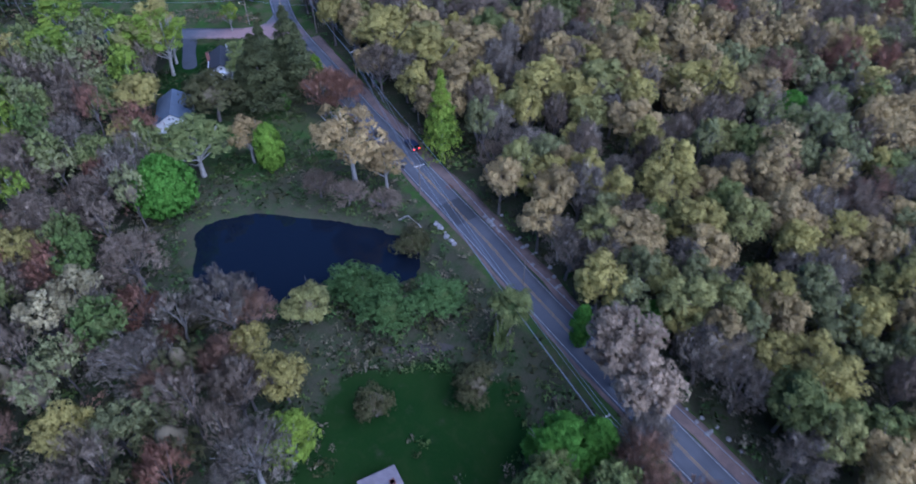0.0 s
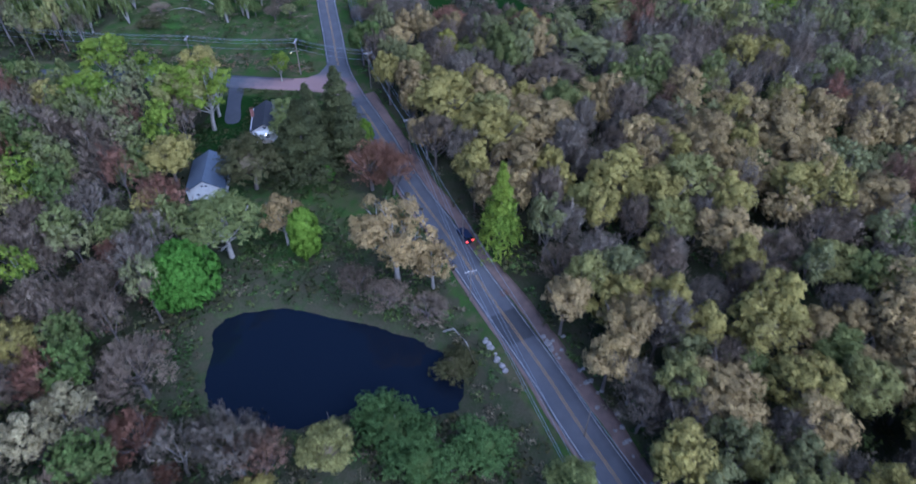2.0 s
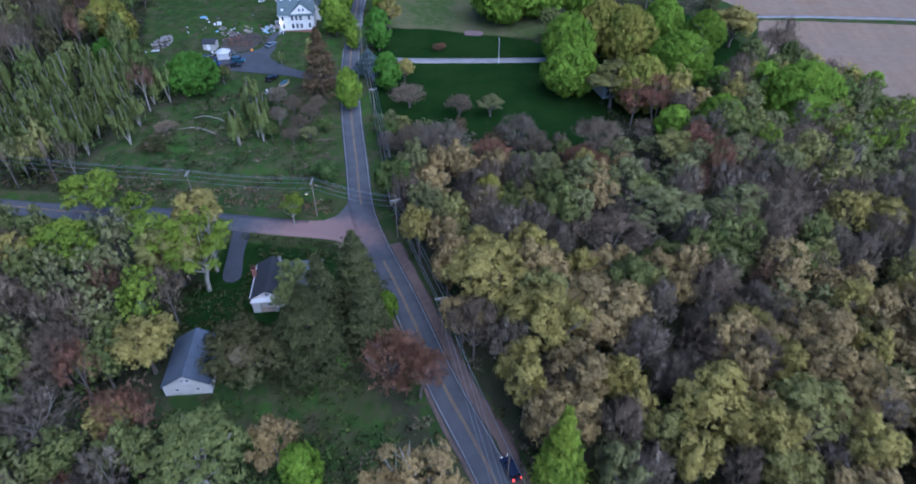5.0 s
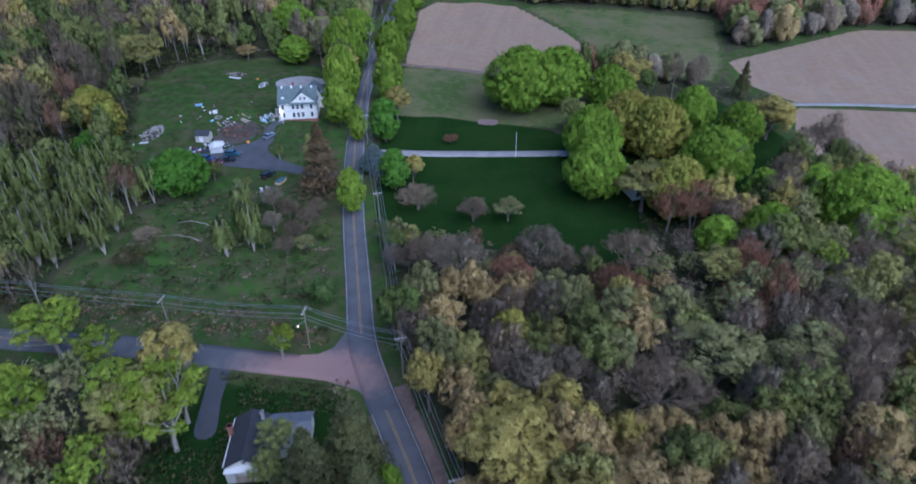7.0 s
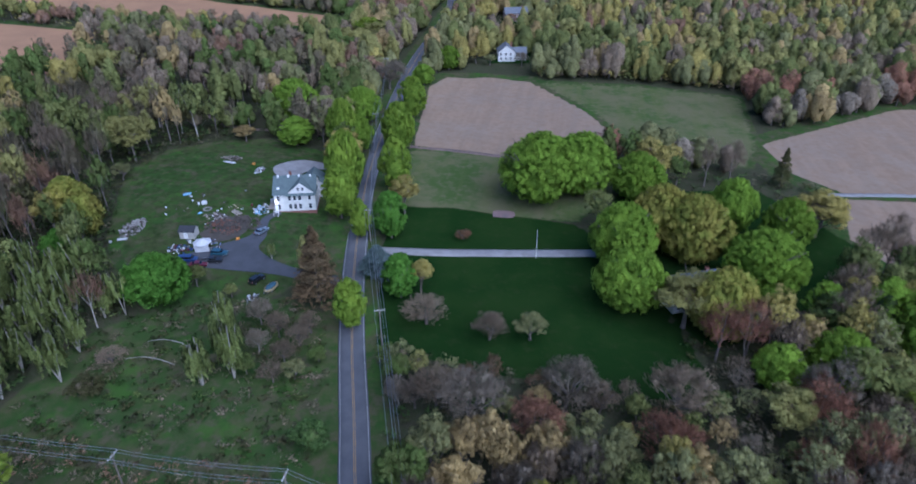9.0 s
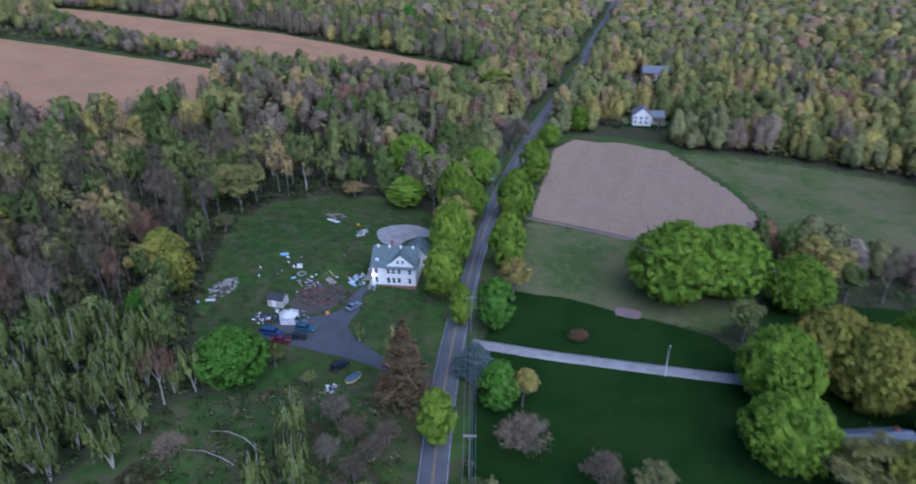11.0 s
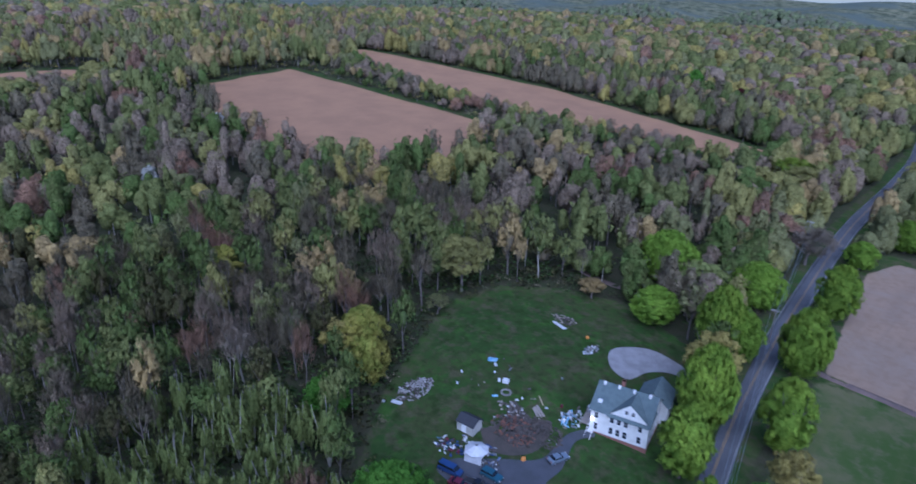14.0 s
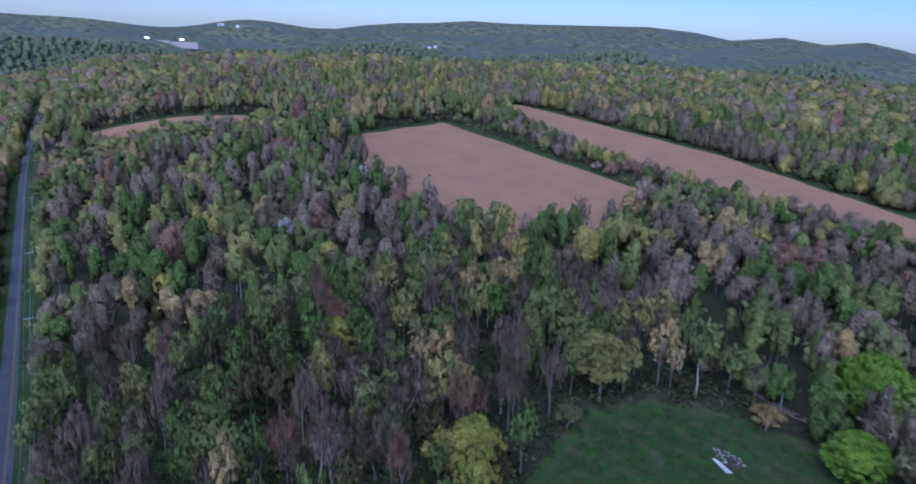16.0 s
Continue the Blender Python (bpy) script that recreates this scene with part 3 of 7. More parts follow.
def crown(style, seed, count, leaf, ruffle=0.4):
    """Leaf clusters of a crown for a tree 15 m high and 5 m in crown radius."""
    r = np.random.RandomState(seed)
    if style == "conifer":
        k = r.uniform(0.06, 1.0, count) ** 0.75
        ang, tier = r.uniform(0, 6.283, count), np.round(k * 14) / 14 + r.normal(0, 0.012, count)
        arm = (np.cos(np.round(ang * 9 / 6.283) * 6.283 / 9 + tier * 40 - ang) * 0.5 + 0.5) ** 0.5 * r.uniform(0.75, 1.1, count)
        rad = 6.6 * np.clip(1.02 - tier, 0.01, 1) ** 0.85 * (0.35 + 0.65 * r.uniform(0, 1, count) ** 0.5) * (0.3 + 0.7 * arm)
        c = np.stack([np.cos(ang) * rad, np.sin(ang) * rad, tier * 14.6 - rad * 0.28 + 0.6], -1)
        nrm = np.stack([np.cos(ang) * 0.5, np.sin(ang) * 0.5, np.full(count, 1.0)], -1) + r.normal(0, 0.35, (count, 3))
        return leaves(c, nrm, leaf * 1.5, leaf * 0.6, r, 0.3, nrm / 1.2)
    if style == "weeping":
        # strands that hang from a few upright stems
        nst = count // 14
        stem_a, stem_r = r.uniform(0, 6.283, 5), r.uniform(0.5, 3.0, 5)
        which = r.randint(0, 5, nst)
        z0 = 15 * r.uniform(0.5, 1.0, nst)
        out_a, out_r = r.uniform(0, 6.283, nst), 2.4 * (1.25 - z0 / 15) * r.uniform(0.3, 1.0, nst) + 0.25
        bx = np.cos(stem_a[which]) * stem_r[which] * z0 / 12 + np.cos(out_a) * out_r
        by = np.sin(stem_a[which]) * stem_r[which] * z0 / 12 + np.sin(out_a) * out_r
        i = r.randint(0, nst, count)
        drop = r.uniform(0, 1, count)
        ln = (2.2 + 2.2 * r.uniform(0, 1, nst))[i]
        c = np.stack([bx[i] + np.cos(out_a[i]) * drop * 0.5, by[i] + np.sin(out_a[i]) * drop * 0.5, z0[i] - drop * ln], -1) + r.normal(0, 0.14, (count, 3))
        side = r.normal(0, 1, (count, 3)) * (1, 1, 0)
        side /= np.maximum(np.linalg.norm(side, axis=1), 1e-6)[:, None]
        down = np.stack([np.cos(out_a[i]) * 0.2, np.sin(out_a[i]) * 0.2, np.full(count, -1.0)], -1)
        lf, wd = leaf * 1.1 * r.uniform(0.6, 1.3, (count, 1)), leaf * 0.4 * r.uniform(0.6, 1.3, (count, 1))
        v = np.stack([c - side * wd, c + side * wd, c + down * lf], 1)
        return puffed(v, np.stack([np.cos(out_a[i]) * 0.8, np.sin(out_a[i]) * 0.8, 1.1 - 0.8 * drop], -1)), np.arange(3 * count).reshape(-1, 3)
    # broad crowns: clumps spread over a dome, each clump a shell of leaf clusters
    low, high, lobes, clump, fill = {"round": (0.02, 1.0, 150, 0.155, 0.2), "biground": (0.02, 1.0, 330, 0.1, 0.2), "lumpy": (0.26, 1.0, 62, 0.225, 0.22), "sparse": (0.3, 1.0, 50, 0.2, 0.25),
                                     "twiggy": (0.22, 1.0, 44, 0.34, 0.7), "column": (0.24, 1.0, 34, 0.34, 0.35), "upright": (0.26, 1.0, 36, 0.36, 0.7), "shrub": (-0.1, 1.0, 26, 0.36, 0.35)}[style]
    mid, half = 15 * (low + high) / 2, 15 * (high - low) / 2
    d = r.normal(0, 1, (lobes, 3))
    d[:, 2] = np.abs(d[:, 2]) * 1.05 - (0.75 if style in FULL else 0.5)
    if style in FULL:
        d = r.normal(0, 1, (lobes, 3)) * (1, 1, 1.1) + (0, 0, 0.15)
    d /= np.linalg.norm(d, axis=1)[:, None]
    reach = r.uniform(0.58, 0.86, lobes) if style not in FULL else r.uniform(0.8, 0.9, lobes)
    if style not in FULL:
        reach[: lobes // 5] *= 0.55
    cen = d * reach[:, None] * (5, 5, half) + (0, 0, mid)
    if style in FULL:
        # egg-shaped: widest below the middle
        cen[:, :2] *= (1.06 - 0.3 * np.clip(d[:, 2], 0, 1))[:, None]
    size = clump * 5 * r.uniform(0.65, 1.25, lobes)
    i = r.choice(lobes, count, p=size ** 2 / (size ** 2).sum())
    n = r.normal(0, 1, (count, 3))
    n[:, 2] += 0.35 if style in FULL else 0.65
    n /= np.linalg.norm(n, axis=1)[:, None]
    shell = np.where(r.uniform(0, 1, count) < fill, r.uniform(0.3, 0.9, count), r.uniform(0.85, 1.12, count))
    c = cen[i] + n * (size[i] * shell)[:, None] * (1, 1, 1.8 if style == "biground" else 0.85)
    dome = (c - (0, 0, mid - half * 0.55)) / (5, 5, half)
    dome /= np.maximum(np.linalg.norm(dome, axis=1), 1e-6)[:, None]
    soft = dome * 0.55 + n * 0.75 + (0, 0, 0.4)
    if style in ("twiggy", "upright"):
        # sprays of fine twigs that fan out and up from the fork
        out = c - (0, 0, 15 * low * 0.6)
        out /= np.linalg.norm(out, axis=1)[:, None]
        way = out + r.normal(0, 0.3, (count, 3)) + (0, 0, 0.5 if style == "upright" else 0.1)
        way /= np.linalg.norm(way, axis=1)[:, None]
        side = np.cross(way, r.normal(0, 1, (count, 3)))
        side /= np.maximum(np.linalg.norm(side, axis=1), 1e-6)[:, None]
        ln, wd = leaf * 1.5 * r.uniform(0.6, 1.3, (count, 1)), leaf * 0.42 * r.uniform(0.6, 1.4, (count, 1))
        v = np.stack([c - way * ln * 0.5, c + way * ln * 0.5 - side * wd, c + way * ln * 0.5 + side * wd], 1)
        return puffed(v, soft + (0, 0, 0.1)), np.arange(3 * count).reshape(-1, 3)
    v, f = leaves(c, n + r.normal(0, ruffle, (count, 3)), leaf, leaf * 0.62, r, 0.3 * min(1.0, ruffle * 2.5), soft)
    if style == "biground":
        # broad, low trees: sprays drawn tall, so that they end up even
        mids = np.repeat(c, 3, axis=0)
        v[:, :3] = mids + (v[:, :3] - mids) * (0.85, 0.85, 1.9)
    return v, f


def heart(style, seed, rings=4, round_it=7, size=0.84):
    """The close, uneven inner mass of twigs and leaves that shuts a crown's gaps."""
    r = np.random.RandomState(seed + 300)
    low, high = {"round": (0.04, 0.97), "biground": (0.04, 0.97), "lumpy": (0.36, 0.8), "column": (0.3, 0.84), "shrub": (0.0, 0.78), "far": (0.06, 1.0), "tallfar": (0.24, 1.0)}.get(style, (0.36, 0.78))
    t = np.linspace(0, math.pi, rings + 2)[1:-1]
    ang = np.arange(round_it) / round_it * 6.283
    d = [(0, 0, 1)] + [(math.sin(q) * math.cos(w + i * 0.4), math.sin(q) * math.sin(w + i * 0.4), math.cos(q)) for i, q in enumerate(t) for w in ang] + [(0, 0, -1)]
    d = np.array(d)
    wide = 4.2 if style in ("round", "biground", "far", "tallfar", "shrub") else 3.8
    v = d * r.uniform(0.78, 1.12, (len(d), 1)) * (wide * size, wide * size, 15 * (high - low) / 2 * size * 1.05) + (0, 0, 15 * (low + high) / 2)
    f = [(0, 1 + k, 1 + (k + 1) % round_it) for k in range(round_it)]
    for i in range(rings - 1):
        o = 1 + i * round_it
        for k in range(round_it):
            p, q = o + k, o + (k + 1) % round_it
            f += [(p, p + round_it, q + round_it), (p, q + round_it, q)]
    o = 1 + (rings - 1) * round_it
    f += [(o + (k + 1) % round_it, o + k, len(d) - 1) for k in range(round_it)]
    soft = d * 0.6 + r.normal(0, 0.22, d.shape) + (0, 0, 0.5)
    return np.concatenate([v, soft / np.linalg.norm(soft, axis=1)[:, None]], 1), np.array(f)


def trunk(style, seed, limbs=7, sides=5):
    r = np.random.RandomState(seed + 77)
    if sides > 4 and style in ("twiggy", "sparse"):
        limbs = 11
    if style == "conifer":
        return tube([(0, 0, -0.4), (0.05, 0, 6), (0, 0.05, 14.6)], [0.36, 0.2, 0.03], sides)
    if style == "weeping":
        q = np.random.RandomState(seed)
        stem_a, stem_r = q.uniform(0, 6.283, 5), q.uniform(0.5, 3.0, 5)
        bend = lambda k, z: (math.cos(stem_a[k]) * stem_r[k] * z / 12, math.sin(stem_a[k]) * stem_r[k] * z / 12, z)
        return join([tube([bend(k, -0.4), bend(k, 6), bend(k, 11), bend(k, 14.6)], [0.3, 0.22, 0.15, 0.03], max(3, sides - 1)) for k in range(5 if sides > 4 else 3)])
    lean = r.normal(0, 0.35, 2)
    fork = {"shrub": 0.6, "column": 5.0, "upright": 5.0, "weeping": 8.5}.get(style, 4.6)
    parts = [tube([(0, 0, -0.4), (lean[0] * 0.3, lean[1] * 0.3, fork * 0.55), (lean[0], lean[1], fork), (lean[0] * 1.4, lean[1] * 1.3, 12.2)], [0.42, 0.31, 0.25, 0.04], sides)]
    for k in range(limbs):
        a = 6.283 * k / limbs + r.uniform(-0.4, 0.4)
        z0 = fork * r.uniform(0.75, 1.35)
        reach, rise = r.uniform(2.2, 4.3), r.uniform(4.0, 8.2)
        p0 = Vector((lean[0], lean[1], z0))
        p1 = p0 + Vector((math.cos(a) * reach * 0.5, math.sin(a) * reach * 0.5, rise * 0.42))
        p2 = p0 + Vector((math.cos(a + 0.2) * reach, math.sin(a + 0.2) * reach, min(rise, (11.8 if style == "sparse" else 13.4) - z0)))
        parts.append(tube([p0, p1, p2], [0.17, 0.11, 0.025], max(3, sides - 1)))
        if sides > 4:
            for j in range(4 if style in ("twiggy", "sparse", "upright") else 2):
                w = a + r.uniform(-1.3, 1.3)
                p = p0.lerp(p1, 0.7) if j == 3 else p1.lerp(p2, 0.25 * j)
                q = p + Vector((math.cos(w) * reach * r.uniform(0.25, 0.5), math.sin(w) * reach * r.uniform(0.25, 0.5), min(rise * r.uniform(0.2, 0.42), (12.8 if style == "sparse" else 14.0) - p.z)))
                parts.append(tube([p, q], [0.075, 0.015], 3))
    return join(parts)


# kind: name, crown style, leaf colour, bark, label
KINDS = {
    "olive": ("oak_tree", "lumpy", "olive", BARK, "tall oak with olive-gold spring catkins"),
    "tan": ("oak_tree", "lumpy", "tan", BARK, "tall oak with tan opening leaves"),
    "limeolive": ("oak_tree", "lumpy", "limeolive", BARK, "oak with yellow-olive new leaves"),
    "lime": ("maple_tree", "sparse", "lime", BARK_PALE, "tall maple with yellow-green spring leaves"),
    "limeround": ("maple_tree", "round", "yellowgreen", BARK, "full yellow-green maple lining the road"),
    "limecol": ("maple_tree", "round", "maple", BARK, "narrow bright green young tree by pond"),
    "maple": ("maple_tree", "round", "maple", BARK, "dense round green maple on the lawn"),
    "maple_bright": ("maple_tree", "round", "bright", BARK, "dense bright green maple in full leaf"),
    "gold": ("maple_tree", "round", "gold", BARK, "round maple with golden-green flowers"),
    "sage": ("ash_tree", "sparse", "sage", BARK, "pale sage-green tree with open crown"),
    "sagelimb": ("ash_tree", "sparse", "limesage", BARK_PALE, "pale-limbed tree with thin sage leaves"),
    "sagegreen": ("ash_tree", "lumpy", "sagegreen", BARK, "fresh light-green tree in the woods"),
    "willowgreen": ("willow_tree", "shrub", "willow", BARK, "low blue-green willow thicket by the pond"),
    "tanlimb": ("sycamore_tree", "sparse", "golden", BARK_PALE, "pale-limbed sycamore with golden opening leaves"),
    "tanbare": ("alder_tree", "twiggy", "mauve", BARK, "brown bare-branched tree on the pond bank"),
    "paletan": ("maple_tree", "lumpy", "pale", BARK_PALE, "pale pinkish flowering maple leaning over the road"),
    "pale": ("maple_tree", "lumpy", "pale", BARK_PALE, "pale cream flowering tree among bare trees"),
    "paleyellow": ("poplar_tree", "sparse", "paleyellow", BARK, "poplar with pale yellow leaf clumps"),
    "red": ("red_maple", "twiggy", "red", BARK, "red-budding maple with bare twigs"),
    "rust": ("red_maple", "twiggy", "rust", BARK, "rust-coloured budding maple with bare twigs"),
    "redbrown": ("red_maple", "twiggy", "russet", BARK, "reddish brown budding maple beside the road"),
    "mauve": ("bare_tree", "twiggy", "mauve", BARK, "leafless mauve-brown tree with fine twigs"),
    "mauvelight": ("bare_tree", "twiggy", "grey", BARK, "leafless light grey tree with fine twigs"),
    "bare": ("bare_tree", "twiggy", "grey", BARK_PALE, "leafless grey tree with pale limbs"),
    "spruce": ("spruce_tree", "conifer", "spruce", BARK, "dark drooping spruce beside the house"),
    "spruce_brown": ("spruce_tree", "conifer", "spruce_brown", BARK, "tall browned spruce by the driveway"),
    "bluespruce": ("spruce_tree", "conifer", "bluespruce", BARK, "blue-grey spruce beside the road"),
    "cedar": ("cedar_tree", "column", "dark", BARK, "dusky olive cedar beside the barn"),
    "larch": ("larch_tree", "conifer", "lime", BARK, "pointed yellow-green larch beside the road"),
    "birch": ("birch_tree", "weeping", "birch", BARK_PALE, "white-stemmed birch with drooping light-green twigs"),
    "cone": ("spruce_tree", "conifer", "dark", BARK, "small dark conifer at the field edge"),
    "mauvedark": ("bare_tree", "twiggy", "mauvedark", BARK, "leafless dark brown tree with fine twigs"),
    "dimgreen": ("ash_tree", "lumpy", "dimgreen", BARK, "tree with dim green new leaves, shade put into their colour"),
    "olivetall": ("oak_tree", "column", "dark", BARK, "slim dull olive tree in the woods"),
    "dogwood": ("dogwood_tree", "lumpy", "blossom", BARK, "white-blossomed dogwood among bare woods"),
    "crimson": ("maple_tree", "round", "crimson", BARK, "dark crimson-leaved maple beyond the ploughed field"),
    "olivedark": ("shrub", "shrub", "dark", BARK, "dull olive brushy shrub on rough ground"),
}
CROWNS, TRUNKS, TURN_SEED = {}, {}, random.Random(4)
FINE = {"round": (2600, 0.62), "biground": (5200, 0.4), "lumpy": (2150, 0.56), "sparse": (1500, 0.5), "twiggy": (1700, 0.85), "upright": (1500, 0.85), "column": (1500, 0.68), "shrub": (1200, 0.64), "conifer": (2300, 0.5), "weeping": (2600, 0.8)}


def crown_mesh(style, v):
    if (style, v) not in CROWNS:
        n, s = FINE[style]
        shape, index = crown(style, 10 + v, n, s), np.zeros(n, np.int32)
        if style in ("round", "biground", "lumpy", "column", "shrub"):
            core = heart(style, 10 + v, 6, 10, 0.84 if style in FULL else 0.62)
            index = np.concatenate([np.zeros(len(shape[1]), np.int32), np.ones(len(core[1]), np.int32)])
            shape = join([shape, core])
        CROWNS[style, v] = mesh_of("crown_" + style, *shape, [LEAF["olive"], INNER_SHADE], index[:len(shape[1])])
        TRUNKS[style, v] = mesh_of("trunk_" + style, *trunk(style, 10 + v), [BARK], shade=True)
    return CROWNS[style, v], TRUNKS[style, v]


def plant(kind, x, y, h, r, group=""):
    """One tree or shrub: an empty at its foot, its trunk with limbs, and its crown."""
    name, style, leaf, bark, label = KINDS[kind]
    if style == "round":
        style = "biground" if r > 7.5 else style
        h, r = (h * 1.2, r * 0.84) if kind == "limeround" else (h * 1.12, r * 0.95)
    c, t = crown_mesh(style, TURN_SEED.randrange(4))
    top = new(name)
    top.location = (x, y, g1(x, y))
    top.rotation_euler = (0, 0, TURN_SEED.uniform(0, 6.28))
    top.scale = (r / NOM_R, r / NOM_R, h / NOM_H)
    for part_name, me, m in (("trunk", t, bark), ("crown", c, LEAF[leaf])):
        ob = new(part_name, me)
        ob.parent = top
        ob.material_slots[0].link = "OBJECT"
        ob.material_slots[0].material = m
        if part_name == "crown":
            ob.material_slots[1].link = "OBJECT"
            ob.material_slots[1].material = LEAF_SOLID[leaf] if style in FULL else INNER_GREEN_SHADE if leaf in FRESH else INNER_SHADE
    return tagged(top, label, "shrub" if name == "shrub" else "tree", group or "trees along the road and yards")


HERO = []


def tree(kind, x, y, h, r):
    HERO.append((x, y, r))
    plant(kind, x, y, h, r)


tree("maple_bright", -62.6, 105.1, 13, 7.8)
tree("sagelimb", -59.1, 117.6, 15, 9.0)
tree("limecol", -43.0, 119.0, 12.5, 3.5)
tree("tanlimb", -48.5, 122.3, 13, 5.0)
tree("tanlimb", -23.7, 114.4, 21, 8.6)
tree("tanlimb", -16.5, 113.3, 12, 5.2)
tree("redbrown", -34.4, 142.0, 13, 6.5)
tree("tanbare", -24.5, 107.8, 6, 4.6)
tree("tanbare", -16.5, 106.0, 5, 4.2)
tree("tanbare", -31.0, 110.5, 7, 3.8)
tree("spruce", -50.0, 144.4, 20, 8.9)
tree("spruce", -40.5, 150.0, 20, 5.6)
tree("cedar", -61.1, 139.6, 13, 7.2)
tree("lime", -88.5, 164.8, 18, 7.9)
tree("lime", -79.6, 161.6, 18, 7.8)
tree("lime", -109.6, 161.0, 16, 7.5)
tree("olive", -79.6, 138.8, 14, 6.4)
tree("larch", -4.2, 124.4, 22, 5.2)
tree("paletan", 25.7, 61.1, 19, 6.4)
tree("pale", 28.1, 54.1, 18, 5.4)
tree("maple_bright", 33.7, 70.8, 9, 3.7)
tree("maple_bright", 20.7, 69.0, 11, 2.1)
tree("maple_bright", 14.4, 45.8, 13, 5.5)
tree("maple_bright", 19.6, 46.6, 12, 3.8)
tree("willowgreen", -18.3, 80.8, 8, 6.0)
tree("willowgreen", -12.9, 74.7, 9, 6.3)
tree("willowgreen", -21.8, 82.8, 7, 4.4)
tree("willowgreen", -4.1, 78.4, 7, 5.4)
tree("limeolive", -27.5, 74.7, 9, 4.7)
tree("bare", -29.8, 43.8, 14, 6.5)
tree("lime", -25.8, 47.5, 11, 5.2)
tree("paleyellow", -70.4, 69.3, 15, 4.9)
tree("paleyellow", -66.0, 72.6, 16, 5.5)
tree("red", -56.2, 72.0, 12, 4.6)
tree("red", -49.7, 67.4, 9, 2.5)
tree("rust", -46.4, 55.6, 12, 4.6)
tree("rust", -38.0, 61.2, 13, 4.2)
tree("mauve", -61.0, 83.3, 13, 7.0)
tree("mauve", -73.9, 99.0, 14, 7.3)
tree("red", -74.2, 107.3, 14, 4.9)
tree("olive", -28.6, 58.2, 12, 4.4)
tree("olive", -34.9, 64.9, 11, 3.9)
tree("olivedark", -13.7, 55.6, 9, 3.3)
tree("pale", -67.6, 56.2, 12, 3.7)
tree("pale", -64.7, 65.5, 10, 2.4)
tree("sage", -51.1, 48.7, 12, 5.2)
tree("olive", -58.9, 48.7, 12, 4.8)
tree("bare", -53.4, 60.7, 13, 6.6)
tree("birch", 6.6, 68.1, 9, 3.4)
tree("lime", -27.6, 50.4, 8, 2.7)
tree("mauve", -84.4, 95.4, 13, 5.8)
tree("mauve", -92.6, 132.8, 15, 6.9)
tree("bare", -89.3, 120.6, 13, 7.9)
tree("mauve", -80.3, 78.9, 12, 4.8)
tree("olive", -84.9, 86.3, 12, 5.5)
tree("bare", 19.4, 90.5, 12, 4.0)
tree("olivedark", 2.4, 58.8, 9, 3.8)
tree("olivedark", -48.2, 75.3, 8, 4.7)
tree("olivedark", -10.5, 95.1, 5, 4.2)
tree("olive", -19.5, 162.8, 19, 8.9)
tree("olive", -7.2, 151.0, 19, 8.1)
tree("tan", 2.9, 156.6, 18, 8.6)
tree("tan", -1.4, 140.7, 17, 6.2)
tree("olive", 20.1, 137.5, 18, 7.3)
tree("olive", 27.0, 132.0, 18, 6.7)
tree("limeolive", 34.5, 138.8, 18, 6.6)
tree("limeolive", 29.3, 127.8, 15, 5.4)
tree("tan", 39.3, 125.2, 16, 6.5)
tree("olive", 18.2, 105.0, 14, 6.6)
tree("tan", 22.7, 108.5, 15, 4.9)
tree("tan", 39.9, 157.1, 17, 6.6)
tree("tan", 57.8, 156.3, 17, 7.9)
tree("olive", 56.4, 139.5, 17, 6.9)
tree("limeolive", 58.2, 119.6, 14, 5.1)
tree("tan", 70.0, 136.6, 17, 6.4)
tree("mauvelight", 69.2, 120.4, 13, 4.6)
tree("olive", 41.3, 100.4, 17, 6.7)
tree("tan", 32.0, 87.0, 17, 6.8)
tree("olive", 44.0, 89.3, 17, 5.9)
tree("limeolive", 53.4, 90.1, 17, 4.9)
tree("tan", 45.3, 83.1, 16, 5.0)
tree("limeolive", 36.4, 78.2, 13, 4.3)
tree("olive", 24.7, 76.0, 16, 5.1)
tree("mauvelight", 20.4, 85.3, 12, 4.6)
tree("maple_bright", 46.3, 113.4, 8, 3.6)
tree("sagegreen", 49.0, 127.9, 9, 3.2)
tree("limeolive", 43.4, 69.4, 17, 5.1)
tree("olive", 52.0, 72.4, 17, 5.0)
tree("bare", 57.8, 109.0, 12, 4.9)
tree("sage", 16.9, 191.1, 15, 9.7)
tree("limeolive", 96.6, 190.1, 15, 8.6)
tree("olive", 62.4, 195.0, 15, 7.2)
tree("mauve", 5.0, 181.4, 13, 9.4)
tree("mauve", 43.8, 196.2, 14, 9.0)
tree("redbrown", -29.1, 140.5, 13, 5.3)
tree("bare", 34.0, 108.9, 11, 6.0)
tree("bare", 14.7, 117.8, 12, 5.8)
tree("mauve", 7.8, 117.0, 11, 4.7)
tree("olive", 61.6, 84.1, 17, 4.5)
tree("maple_bright", 78.8, 133.3, 11, 4.9)
tree("olivedark", 86.7, 151.4, 15, 5.9)
tree("maple_bright", -120.2, 241.6, 12, 8.9)
tree("maple_bright", -152.5, 250.0, 10, 5.5)
tree("birch", -97.6, 229.8, 14, 5.1)
tree("birch", -96.1, 217.3, 11, 5.4)
tree("birch", -90.4, 220.6, 14, 4.0)
tree("spruce_brown", -82.0, 250.4, 20, 7.0)
